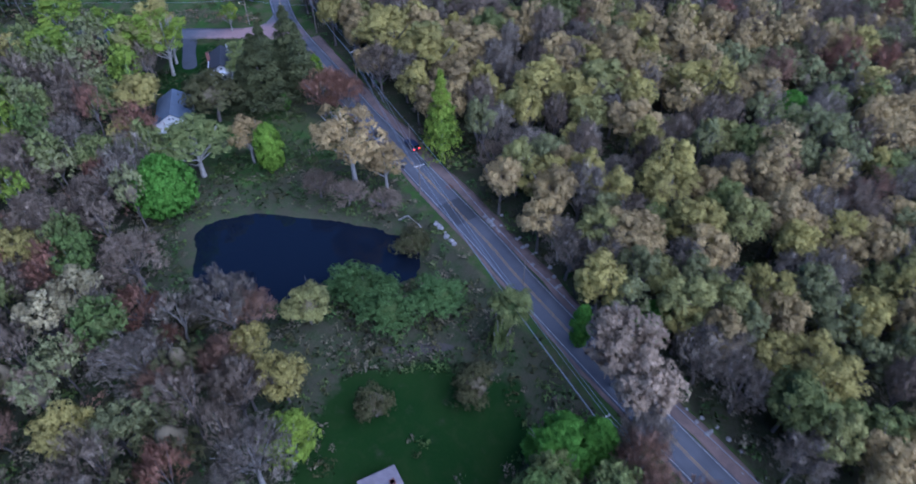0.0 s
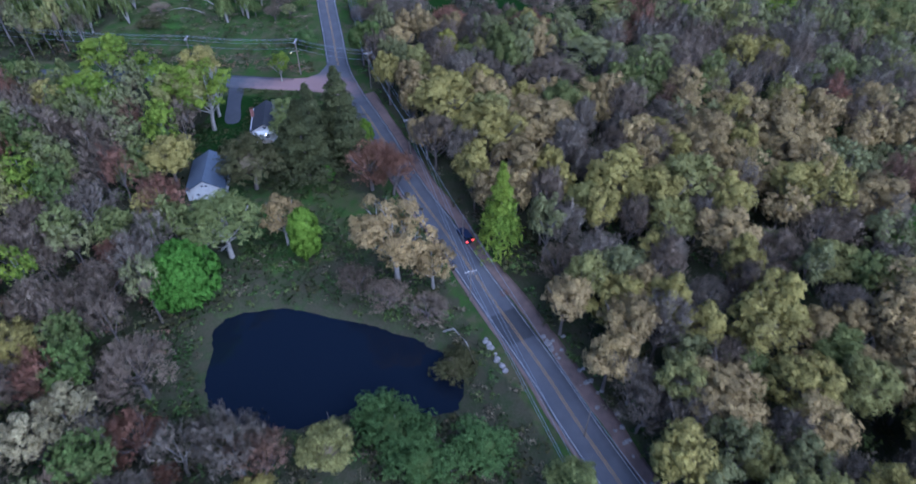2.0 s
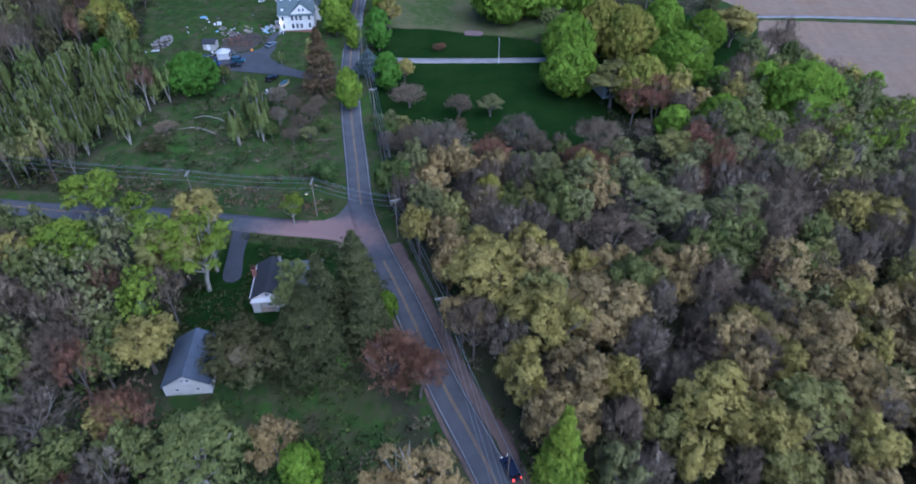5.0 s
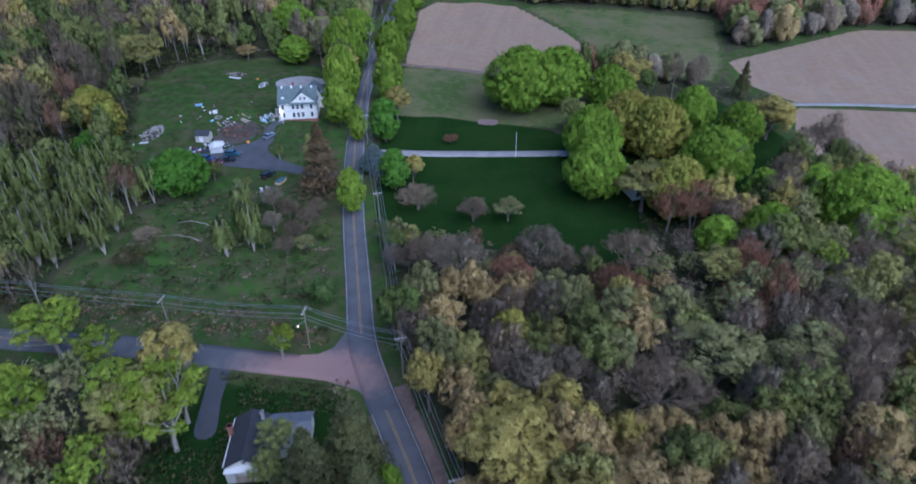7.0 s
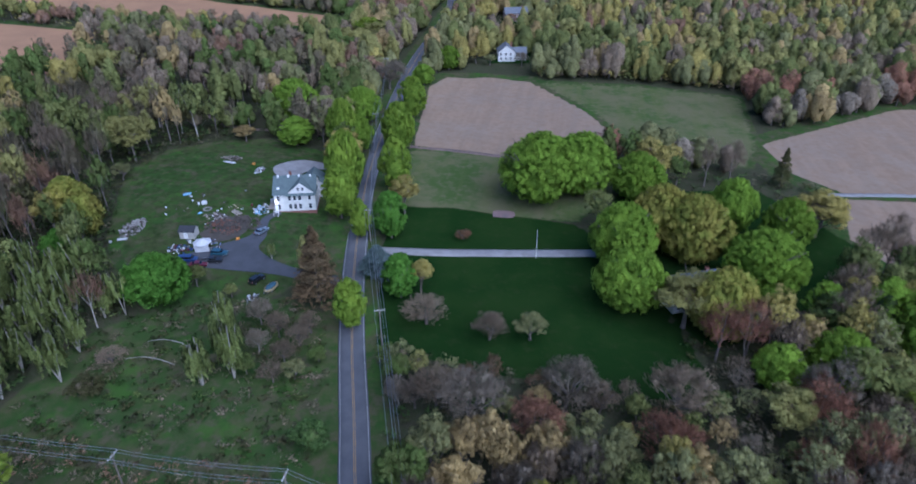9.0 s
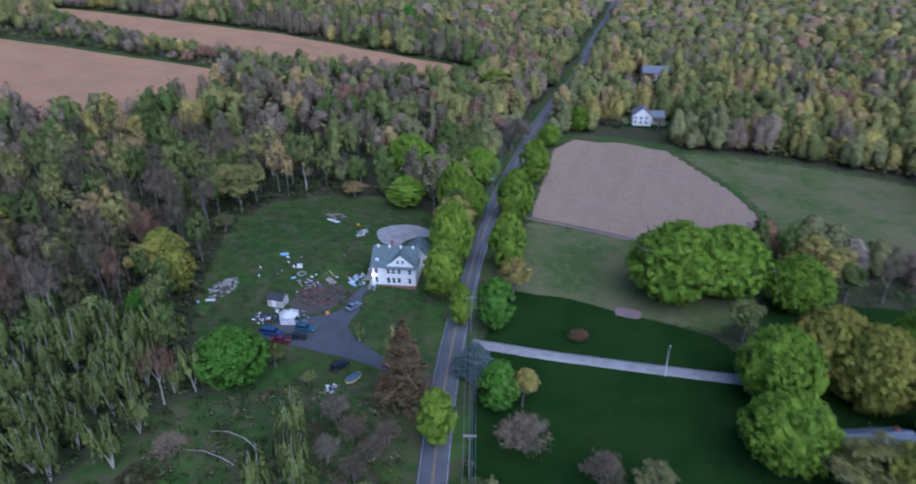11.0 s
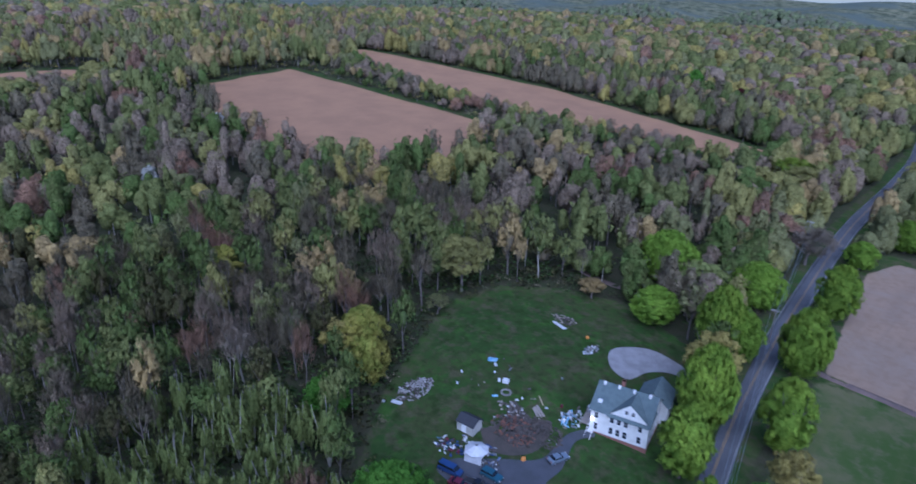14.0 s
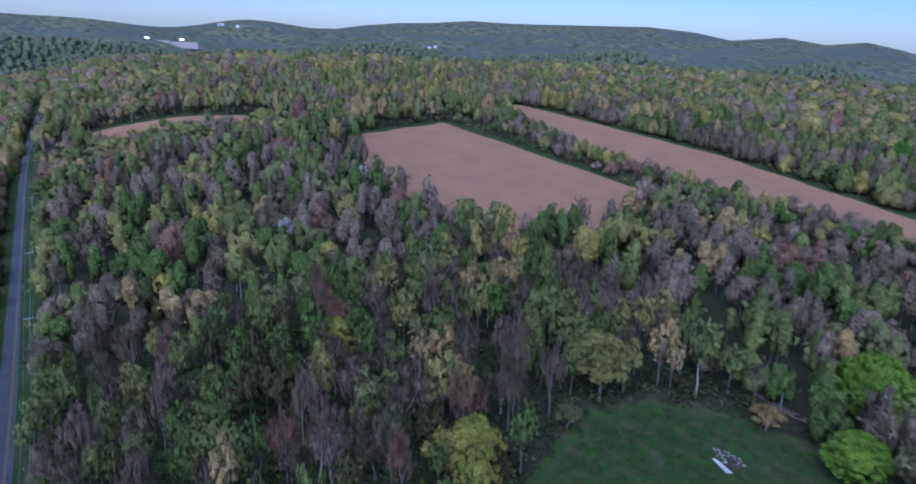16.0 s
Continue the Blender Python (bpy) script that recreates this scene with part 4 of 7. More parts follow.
tree("limeround", -103.6, 336.2, 18, 7.7)
tree("limeround", -93.6, 308.0, 18, 7.6)
tree("limeround", -89.8, 290.9, 15, 6.2)
tree("limeround", -89.2, 382.8, 15, 7.3)
tree("limeround", -85.9, 346.5, 16, 7.9)
tree("limeround", -78.4, 313.9, 16, 6.5)
tree("maple_bright", -72.2, 283.9, 14, 5.0)
tree("limeround", -80.5, 281.4, 11, 3.7)
tree("limeround", -70.7, 241.5, 12, 4.6)
tree("bluespruce", -71.1, 265.8, 8, 6.0)
tree("maple_bright", -62.2, 255.9, 12, 4.7)
tree("olive", -57.6, 258.9, 10, 3.4)
tree("mauve", -53.5, 246.6, 7, 5.5)
tree("mauve", -37.6, 243.1, 7, 4.4)
tree("sage", -28.3, 244.5, 7, 4.4)
tree("maple", -30.8, 316.9, 20, 14.9)
tree("maple", -18.8, 322.9, 19, 12.8)
tree("maple", -0.1, 322.5, 14, 9.9)
tree("maple", -6.6, 280.5, 17, 9.7)
tree("maple", -5.4, 261.2, 15, 9.6)
tree("gold", 4.2, 291.0, 18, 9.8)
tree("gold", 12.6, 285.9, 18, 10.5)
tree("maple", 25.9, 304.8, 15, 8.0)
tree("maple", 28.8, 274.8, 15, 11.1)
tree("maple", 39.2, 296.2, 14, 8.0)
tree("olive", 50.1, 305.1, 14, 8.4)
tree("limeolive", 7.4, 254.9, 15, 8.1)
tree("gold", 15.4, 253.5, 16, 9.1)
tree("maple", 24.7, 254.6, 12, 4.3)
tree("mauve", 33.0, 251.5, 9, 5.2)
tree("maple", 36.1, 239.2, 13, 7.8)
tree("maple", 23.6, 236.2, 11, 5.3)
tree("maple", 59.8, 249.2, 18, 12.8)
tree("sage", 51.3, 242.1, 9, 6.5)
tree("cone", 48.3, 338.9, 13, 3.8)
tree("redbrown", -51.3, 287.5, 3, 2.7)
tree("lime", -114.9, 179.3, 15, 7.3)
tree("lime", -102.7, 176.7, 13, 4.6)
tree("limeolive", -85.6, 162.3, 17, 7.3)
tree("lime", -80.6, 167.7, 16, 6.3)
tree("olive", -86.7, 176.3, 15, 5.6)
tree("lime", -106.4, 160.1, 15, 5.6)
tree("lime", -69.2, 186.3, 9, 3.3)
tree("willowgreen", -67.2, 205.1, 7, 3.7)
tree("sagelimb", -60.5, 162.9, 10, 3.6)
tree("spruce", -46.0, 161.7, 19, 6.7)
tree("spruce", -51.2, 155.1, 18, 6.0)
tree("tan", -36.5, 194.0, 14, 5.2)
tree("limeolive", -30.1, 183.6, 15, 4.4)
tree("gold", -23.1, 190.9, 14, 4.7)
tree("sagegreen", -17.4, 196.4, 11, 3.3)
tree("limeolive", -27.7, 178.3, 12, 4.3)
tree("sage", 35.2, 195.2, 15, 8.3)
tree("sage", 28.1, 190.9, 14, 5.4)
tree("sagegreen", 15.5, 176.4, 13, 4.5)
tree("sagegreen", 13.6, 199.8, 13, 4.7)
tree("red", -0.8, 211.4, 12, 6.4)
tree("mauvelight", -37.7, 215.7, 13, 6.7)
tree("red", -25.2, 211.9, 12, 5.2)
tree("mauvelight", -19.4, 223.1, 13, 6.2)
tree("mauve", 2.2, 224.0, 13, 6.1)
tree("limeolive", 21.8, 223.2, 12, 5.3)
tree("red", 24.4, 209.3, 12, 4.9)
tree("mauve", 38.6, 220.6, 13, 6.4)
tree("mauve", 56.4, 227.6, 13, 7.2)
tree("limeolive", 13.0, 167.2, 14, 3.9)
tree("mauve", -45.2, 218.6, 11, 4.8)
tree("bare", 8.5, 193.0, 12, 4.5)
tree("bare", -9.3, 187.1, 12, 4.4)
tree("olivedark", -119.1, 210.8, 4, 3.7)
tree("mauve", -119.2, 220.1, 3, 3.3)
tree("maple", -134.6, 366.4, 15, 10.8)
tree("sagelimb", -120.3, 360.1, 14, 9.7)
tree("maple", -108.1, 372.4, 13, 8.9)
tree("maple", -123.3, 339.5, 10, 7.1)
tree("maple", -101.6, 338.2, 15, 8.6)
tree("olive", -98.4, 320.5, 16, 6.9)
tree("olive", -71.9, 298.9, 13, 4.8)
tree("maple", -87.1, 455.0, 11, 6.7)
tree("maple", -94.2, 426.8, 9, 5.7)
tree("limeolive", -177.3, 316.8, 14, 7.2)
tree("gold", -162.6, 268.0, 14, 6.9)
tree("lime", -140.6, 492.5, 15, 9.6)
tree("birch", -159.3, 219.3, 12, 4.4)
tree("birch", -156.3, 225.5, 13, 4.5)
tree("birch", -147.0, 214.7, 12, 4.2)
tree("birch", -141.2, 222.3, 12, 4.1)
tree("birch", -139.7, 228.7, 12, 4.3)
tree("birch", -136.4, 213.7, 12, 4.1)
tree("birch", -126.4, 212.7, 12, 4.0)
tree("birch", -139.6, 206.1, 12, 3.9)
tree("birch", -128.4, 221.6, 10, 3.5)
tree("birch", -92.6, 222.4, 13, 3.0)
tree("dogwood", -354.9, 328.7, 13, 3.6)
tree("dogwood", -302.6, 273.9, 13, 3.2)
tree("gold", -154.5, 263.6, 15, 4.9)
tree("olive", -164.7, 262.7, 14, 4.9)
tree("limeolive", -171.0, 311.0, 15, 6.7)
tree("gold", -218.1, 259.8, 14, 6.3)
tree("bare", -178.6, 286.4, 11, 4.3)
tree("sage", -166.1, 296.4, 6, 3.7)
tree("cedar", -157.0, 268.4, 12, 3.8)
tree("olivedark", -166.2, 344.1, 13, 5.9)
tree("sagelimb", -109.8, 371.1, 12, 5.8)
tree("limeolive", -135.6, 481.3, 14, 7.9)
tree("mauvelight", -108.2, 415.8, 14, 8.3)
tree("maple_bright", -196.0, 426.0, 10, 6.3)
tree("crimson", -227.0, 636.0, 11, 5.2)
tree("maple_bright", -263.0, 641.0, 16, 7.4)
tree("cone", -247.5, 637.0, 16, 4.0)
tree("tan", -142.8, 337.7, 6, 4.5)
tree("sage", -67.5, 468.5, 6, 4)
tree("mauvelight", -51.0, 471.0, 7, 4)
tree("olive", -75.5, 471.0, 8, 5)
tree("rust", -66.0, 560.0, 8, 4.5)
tree("limeolive", -52.0, 562.0, 8, 4.5)
tree("spruce", -53.7, 143.8, 14, 5.8)
tree("spruce", -42.2, 154.5, 15, 4.9)
tree("maple_bright", -45.0, 144.0, 5, 1.7)
tree("limecol", -39.3, 158.9, 7, 2.3)
tree("sagelimb", -59.7, 156.9, 9, 3.3)
tree("mauve", -98.5, 115.9, 13, 5.5)
tree("mauvelight", -92.3, 238.7, 7, 3.3)
tree("mauve", -86.3, 235.1, 7, 3.1)
tree("mauve", -80.5, 233.2, 6, 3.1)
tree("bare", -88.7, 229.5, 6, 2.8)
tree("mauve", -81.5, 226.8, 6, 3.0)
tree("mauve", -79.5, 237.9, 6, 2.7)
tree("sage", -77.4, 222.5, 5, 2.9)
tree("dimgreen", -74.2, 228.7, 4, 2.3)
tree("dimgreen", -88.4, 222.3, 5, 2.7)
tree("mauve", -81.6, 220.8, 5, 2.9)
tree("sagegreen", -114.5, 249.0, 6, 3.0)
tree("sagegreen", -103.9, 246.8, 4, 1.9)
tree("birch", -100.9, 264.7, 5, 1.5)

# ---- the woods between ----
MIX_EAST = [("olive", 24), ("tan", 26), ("limeolive", 10), ("mauve", 12), ("mauvelight", 12), ("sage", 9), ("sagegreen", 5), ("rust", 3)]
MIX_LOT = [("maple", 40), ("limeround", 12), ("gold", 14), ("sagegreen", 14), ("mauve", 6), ("olive", 10)]
MIX_NE = [("olive", 7), ("tan", 11), ("mauve", 19), ("mauvelight", 23), ("red", 8), ("rust", 6), ("sage", 27), ("sagegreen", 13), ("limeolive", 8)]
MIX_RIM = [("sagegreen", 30), ("limeolive", 20), ("sage", 26), ("lime", 10), ("mauvelight", 14)]
MIX_WEST = [("lime", 15), ("sagegreen", 16), ("mauve", 19), ("dimgreen", 12), ("bare", 7), ("red", 6), ("rust", 6), ("sage", 8), ("limeolive", 8), ("olive", 3)]
MIX_SW = [("mauve", 26), ("rust", 15), ("red", 7), ("bare", 14), ("dimgreen", 12), ("olivedark", 14), ("sage", 6), ("olive", 5)]
MIX_NW = [("mauve", 17), ("mauvedark", 24), ("sagegreen", 18), ("sage", 6), ("limeolive", 9), ("dimgreen", 15), ("tan", 5), ("olive", 4), ("rust", 2)]
MIX_BACK = [("maple", 14), ("sagegreen", 26), ("mauve", 24), ("dimgreen", 22), ("olive", 14)]
# Darker kinds: the shade among tall western trees is put into their colours.
MIX_DIM = [("mauvedark", 28), ("mauve", 12), ("sagegreen", 12), ("sage", 4), ("limeolive", 7), ("dimgreen", 20), ("olivetall", 10), ("tan", 3), ("bare", 2), ("rust", 2)]
# Paler, greyer kinds stand in for the haze over the far woods.
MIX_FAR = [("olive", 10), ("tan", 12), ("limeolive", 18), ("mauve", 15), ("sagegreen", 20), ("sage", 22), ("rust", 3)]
OPEN = [(POND, 3), (YARD, 1.5), (MEADOW, 1), (LAWN_E, 3), (GRASS_E, 4), (FIELD_E, 5), (STRIP_E, 4), (FIELD_F, 4), (FIELD_G, 4), (FIELD_A, 4), (FIELD_B, 4), (FIELD_C, 4), (FIELD_D, 6), (CLEAR_S, 3), (POND_BANK, 0), (BRUSH, 0)]
LOTS = [[(-80, 128), (-80, 172), (-56, 180), (-42, 168), (-30, 136), (-44, 112), (-58, 110)], LOT_E, [(-84, 447), (-42, 447), (-42, 492), (-70, 490)], [(-92, 528), (-50, 530), (-50, 590), (-80, 588)]]


REACH = [(-80, 15), (90, 15), (125, 110), (160, 220), (185, 400), (230, 660), (520, 1600), (1400, 3800), (-3800, 3800), (-3800, -300), (-1400, 90), (-480, 158), (-160, 172), (-108, 100)]


def room(x, y, near_road=7.0):
    ok = (line_distance(ROAD_PTS, x, y) > near_road) & (line_distance(SIDE_PTS, x, y) > near_road - 1)
    for poly, gap in OPEN:
        ok &= edge_distance(poly, x, y) > gap
    for poly in LOTS:
        ok &= edge_distance(poly, x, y) > 0
    ok &= ~((y > 168) & (y < 184) & (x > -150) & (x < -60))
    return ok


def scatter(x0, x1, y0, y1, gap, seed):
    r = np.random.RandomState(seed)
    x, y = np.meshgrid(np.arange(x0, x1, gap), np.arange(y0, y1, gap * 0.92))
    x = x + (np.arange(x.shape[0]) % 2)[:, None] * gap / 2
    x, y = x.ravel() + r.uniform(-0.36, 0.36, x.size) * gap, y.ravel() + r.uniform(-0.36, 0.36, x.size) * gap
    return x, y


def edge_in(poly, x, y):
    return float(edge_distance(poly, np.array([x]), np.array([y]))[0]) < 0


def mix_at(x, y):
    if edge_in(LOT_E, x, y):
        return MIX_LOT
    if x > -20 and 248 < y < 350:
        return MIX_BACK
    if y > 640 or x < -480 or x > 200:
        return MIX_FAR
    if x < -0.35 * (y - 100) - 10:
        if 188 < y < 285 and x > -270:
            return MIX_DIM
        if y < 78 and x > -75:
            return MIX_SW
        return MIX_NW if y > 188 else MIX_WEST
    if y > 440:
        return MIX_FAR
    if x > 42 and 205 < y < 300:
        return MIX_RIM
    return MIX_NE if (y > 175 or (x > 75 and y > 120)) else MIX_EAST


def pick(mix, r):
    k = r.uniform(0, sum(w for _, w in mix))
    for name, w in mix:
        k -= w
        if k <= 0:
            return name
    return mix[0][0]


class Heap:
    """Gathers many trees into one mesh, with a material for each leaf colour."""

    def __init__(self):
        self.mats, self.v, self.f, self.i, self.n = [], [], [], [], 0

    def add(self, verts, faces, mat, x, y, z, sx, sz, turn):
        c, s = math.cos(turn), math.sin(turn)
        q, m = verts[:, :3] * (sx, sx, sz), verts[:, 3:] if verts.shape[1] == 6 else verts
        self.v.append(np.column_stack([q[:, 0] * c - q[:, 1] * s + x, q[:, 0] * s + q[:, 1] * c + y, q[:, 2] + z,
                                       m[:, 0] * c - m[:, 1] * s, m[:, 0] * s + m[:, 1] * c, m[:, 2]]).astype(np.float32))
        self.f.append(faces + self.n)
        self.n += len(verts)
        if mat not in self.mats:
            self.mats.append(mat)
        self.i.append(np.full(len(faces), self.mats.index(mat)))

    def build(self, name, label, category):
        me = mesh_of(name, np.concatenate(self.v), np.concatenate(self.f), self.mats, np.concatenate(self.i))
        return tagged(new(name, me), label, category, kind="stuff")


HEARTS = {k: [heart(k, i, 4, 7, 0.5 if k in ("column", "sparse") else 0.62) for i in range(5)] for k in ("round", "lumpy", "column", "shrub", "sparse")}


def lobed(seed, low, count, spread, size):
    """An uneven far crown: a few rounded masses at different heights."""
    r = np.random.RandomState(seed + 500)
    parts = []
    for k in range(count):
        v, f = heart("far", seed * 7 + k, 3, 6, 1.0)
        v = v.copy()
        a, top = 6.283 * k / count + r.uniform(-0.5, 0.5), 15 * r.uniform(0.62, 0.9) if k else 15.0
        tall = (top - 15 * low) / 2 * (1.0 if k else 0.72)
        out = spread * r.uniform(0.7, 1.2) * (k > 0)
        wide = size * r.uniform(0.75, 1.15)
        v[:, :3] = (v[:, :3] - (0, 0, 7.95)) / (4.2, 4.2, 7.4) * (wide, wide, tall) * r.uniform(0.9, 1.1, (len(v), 1)) + (math.cos(a) * out, math.sin(a) * out, top - tall)
        parts.append((v, f))
    return join(parts)


HEARTS_FAR = {"far": [lobed(i, 0.06, 4, 2.7, 3.0) for i in range(7)], "tallfar": [lobed(20 + i, 0.32, 3, 2.2, 2.7) for i in range(7)]}
LOD, KIN = {}, {}


def lod(style, v, count, leaf, limbs):
    key = (style, v, count)
    if key not in LOD:
        LOD[key] = (crown(style, 40 + v, count, leaf, 0.4 if limbs else 0.14), trunk(style, 40 + v, limbs, 4) if limbs else tube([(0, 0, -0.3), (0, 0, 11)], [0.34, 0.12], 3))
    return LOD[key]


def grow_woods(heap, xs, ys, seed, detail, limbs, rr, hh, singles=None):
    """Fills a wood: kinds gather in drifts, and west of the road the trees stand tall and narrow."""
    r = np.random.RandomState(seed)
    zs = gz(xs, ys)
    for x, y, z in zip(xs, ys, zs):
        mix, cell = mix_at(x, y), (int(x // 22), int(y // 22))
        kind = KIN[cell] if cell in KIN and r.uniform() < (0.42 if limbs else 0.6) and KIN[cell] in dict(mix) else pick(mix, r)
        KIN[cell] = kind
        if y < 250 and x < -108 and r.uniform() < 0.8 and edge_in(BIRCHES, x, y):
            kind = "birch"
        _, style, leaf, bark, _ = KINDS[kind]
        tall = x < -0.35 * (y - 100) - 30 and 190 < y < 470
        if tall and style in ("lumpy", "sparse", "round") and r.uniform() < 0.85:
            style = "column"
        elif tall and style == "twiggy" and r.uniform() < 0.85:
            style = "upright"
        elif not limbs and not tall and style in ("lumpy", "sparse") and r.uniform() < 0.75:
            style = "round"
        rad, h = r.uniform(*rr), r.uniform(*hh)
        if tall and style in ("column", "upright"):
            rad *= r.uniform(0.62, 0.9) if limbs else r.uniform(0.85, 1.15)
            h *= r.uniform(1.0, 1.3)
            if r.uniform() < 0.2:
                bark = BARK_PALE
        if -480 < x < -165 and 440 < y < 520:
            h *= 0.6
            rad *= 0.75
        if -560 < x < -455 and 190 < y < 340:
            h *= 0.45 if x < -500 else 0.6
        if -64 < x < 26 and 206 < y < 240:
            h *= 0.48
            rad *= 0.7
        v, turn = r.randint(0, 5), r.uniform(0, 6.28)
        if kind == "birch":
            rad, h = rad * 0.9, h * 0.85
            if limbs and -176 < x < -108 and 190 < y < 250 and r.uniform() < 0.75:
                plant(kind, float(x), float(y), float(h), float(rad), "birches of the thicket")
                continue
        if tall and kind != "birch" and r.uniform() < (0.14 if limbs else 0.2):
            continue
        if singles is not None and singles(x, y):
            plant(kind, float(x), float(y), float(h), float(rad), "trees of the woods beside the road")
            continue
        n, s = FINE[style]
        (cv, cf), (tv, tf) = lod(style, v, int(n * detail), s * (1.15 if limbs else 1.7), limbs)
        heap.add(cv, cf, (LEAF if limbs else LEAF_FAR)[leaf], x, y, z, rad / NOM_R, h / NOM_H, turn)
        if not limbs and style not in ("conifer", "weeping"):
            kv, kf = HEARTS_FAR["tallfar" if style in ("upright", "column") else "far"][r.randint(7)]
            heap.add(kv, kf, LEAF_FAR[leaf], x, y, z, rad / NOM_R, h / NOM_H, turn)
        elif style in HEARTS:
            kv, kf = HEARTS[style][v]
            heap.add(kv, kf, INNER_GREEN_SHADE if leaf in FRESH else INNER_SHADE, x, y, z, rad / NOM_R, h / NOM_H, turn)
        heap.add(tv, tf, bark, x, y, z, rad / NOM_R, h / NOM_H, turn)


def clear_of_heroes(x, y, k=0.66):
    ok = np.ones(len(x), bool)
    for hx, hy, hr in HERO:
        ok &= np.hypot(x - hx, y - hy) > hr * k + 1.2
    return ok


near = Heap()
ex, ey = scatter(-75, 130, 5, 345, 6.0, 21)
side_e = ex > -0.42 * (ey - 100) - 2
vx, vy = scatter(-250, 20, 5, 345, 6.4, 23)
side_w = vx < -0.42 * (vy - 100) - 2
wx, wy = np.concatenate([ex[side_e], vx[side_w]]), np.concatenate([ey[side_e], vy[side_w]])
keep = room(wx, wy) & clear_of_heroes(wx, wy) & ~((wx > -20) & (wx < 60) & (wy > 286) & (wy < 350) & (np.sin(wx * 7.3 + wy * 3.1) > -0.3)) & ~((wx > 45) & (wy > 320) & (wy < 350)) & (edge_distance(REACH, wx, wy) < 0)
wx, wy = wx[keep], wy[keep]
COUNT_SINGLE = [0]


def single(x, y):
    if COUNT_SINGLE[0] < 260 and -75 < x < 75 and 40 < y < 225 and abs(x + 0.5 * (y - 105)) < 62:
        COUNT_SINGLE[0] += 1
        return True
    return False


grow_woods(near, wx, wy, 22, 0.36, 4, (3.3, 5.2), (12.5, 18.5), single)
near.build("woodland", "mixed spring woodland, olive, mauve and fresh green crowns", "woods")

middle = Heap()
mx, my = scatter(-700, 260, 5, 660, 8.0, 31)
keep = room(mx, my, 8.5) & clear_of_heroes(mx, my) & ~((mx > -253) & (mx < 130) & (my < 345)) & (edge_distance(REACH, mx, my) < 0)
grow_woods(middle, mx[keep], my[keep], 32, 0.02, 0, (3.4, 6.6), (9.5, 18.5))
middle.build("woodland_distant", "distant mixed spring woodland round the fields", "woods")

far, hazy = Heap(), Heap()


def far_clump(seed):
    return join([crown("round", seed, 6, 1.6, 0.2), heart("far", seed, 3, 7, 1.05)])


FAR_SHAPES = [far_clump(60 + k) for k in range(6)]
FLAT_SHAPES = [heart("far", 70 + k, 2, 6, 1.1) for k in range(6)]
rf = np.random.RandomState(41)
for r0, r1, gap in ((440, 900, 12.0), (900, 1500, 17.0), (1500, 2200, 21)):
    fx, fy = scatter(-r1 - 70, r1 * 0.6, -300, r1 + 200, gap, int(r1))
    rad = np.hypot(fx + 70, fy - 200)
    ok = (rad > r0) & (rad < r1) & (edge_distance(REACH, fx, fy) < 0) & room(fx, fy, 9) & ~((fx > -700) & (fx < 260) & (fy < 660)) & ~((fx > -300) & (fx < -130) & (fy > 925) & (fy < 990))
    fx, fy = fx[ok], fy[ok]
    for x, y, z in zip(fx, fy, gz(fx, fy)):
        cv, cf = (FAR_SHAPES if r1 <= 1500 else FLAT_SHAPES)[rf.randint(6)]
        k = gap / 10 * rf.uniform(0.85, 1.2) * (1.0 if r1 <= 1500 else 0.8)
        heap = far if r1 <= 1500 else hazy
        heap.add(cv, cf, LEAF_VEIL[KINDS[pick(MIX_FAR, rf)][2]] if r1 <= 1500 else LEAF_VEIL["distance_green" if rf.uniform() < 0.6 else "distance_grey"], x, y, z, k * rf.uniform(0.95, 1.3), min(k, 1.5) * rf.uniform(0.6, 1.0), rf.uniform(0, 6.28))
far.build("woodland_far", "far wooded hills in spring leaf", "woods")
hazy.build("woodland_horizon", "wooded ridges along the horizon, distance haze put into their colour", "woods")

# ---- undergrowth ----
low = Heap()
UNDER = [crown("shrub", 80 + k, 38, 1.2) for k in range(5)]


def brush(x0, x1, y0, y1, gap, seed, ok, leaf_names, size, tall):
    r = np.random.RandomState(seed)
    x, y = scatter(x0, x1, y0, y1, gap, seed)
    k = ok(x, y) & (np.minimum(line_distance(ROAD_PTS, x, y), line_distance(SIDE_PTS, x, y)) > 5.6) & (edge_distance(POND, x, y) > 0.6)
    x, y = x[k], y[k]
    for px, py, pz in zip(x, y, gz(x, y)):
        v, f = UNDER[r.randint(5)]
        s = r.uniform(*size)
        low.add(v, f, LEAF_FAR[leaf_names[r.randint(len(leaf_names))]], px, py, pz, s / NOM_R, s * r.uniform(*tall) / NOM_H, r.uniform(0, 6.28))


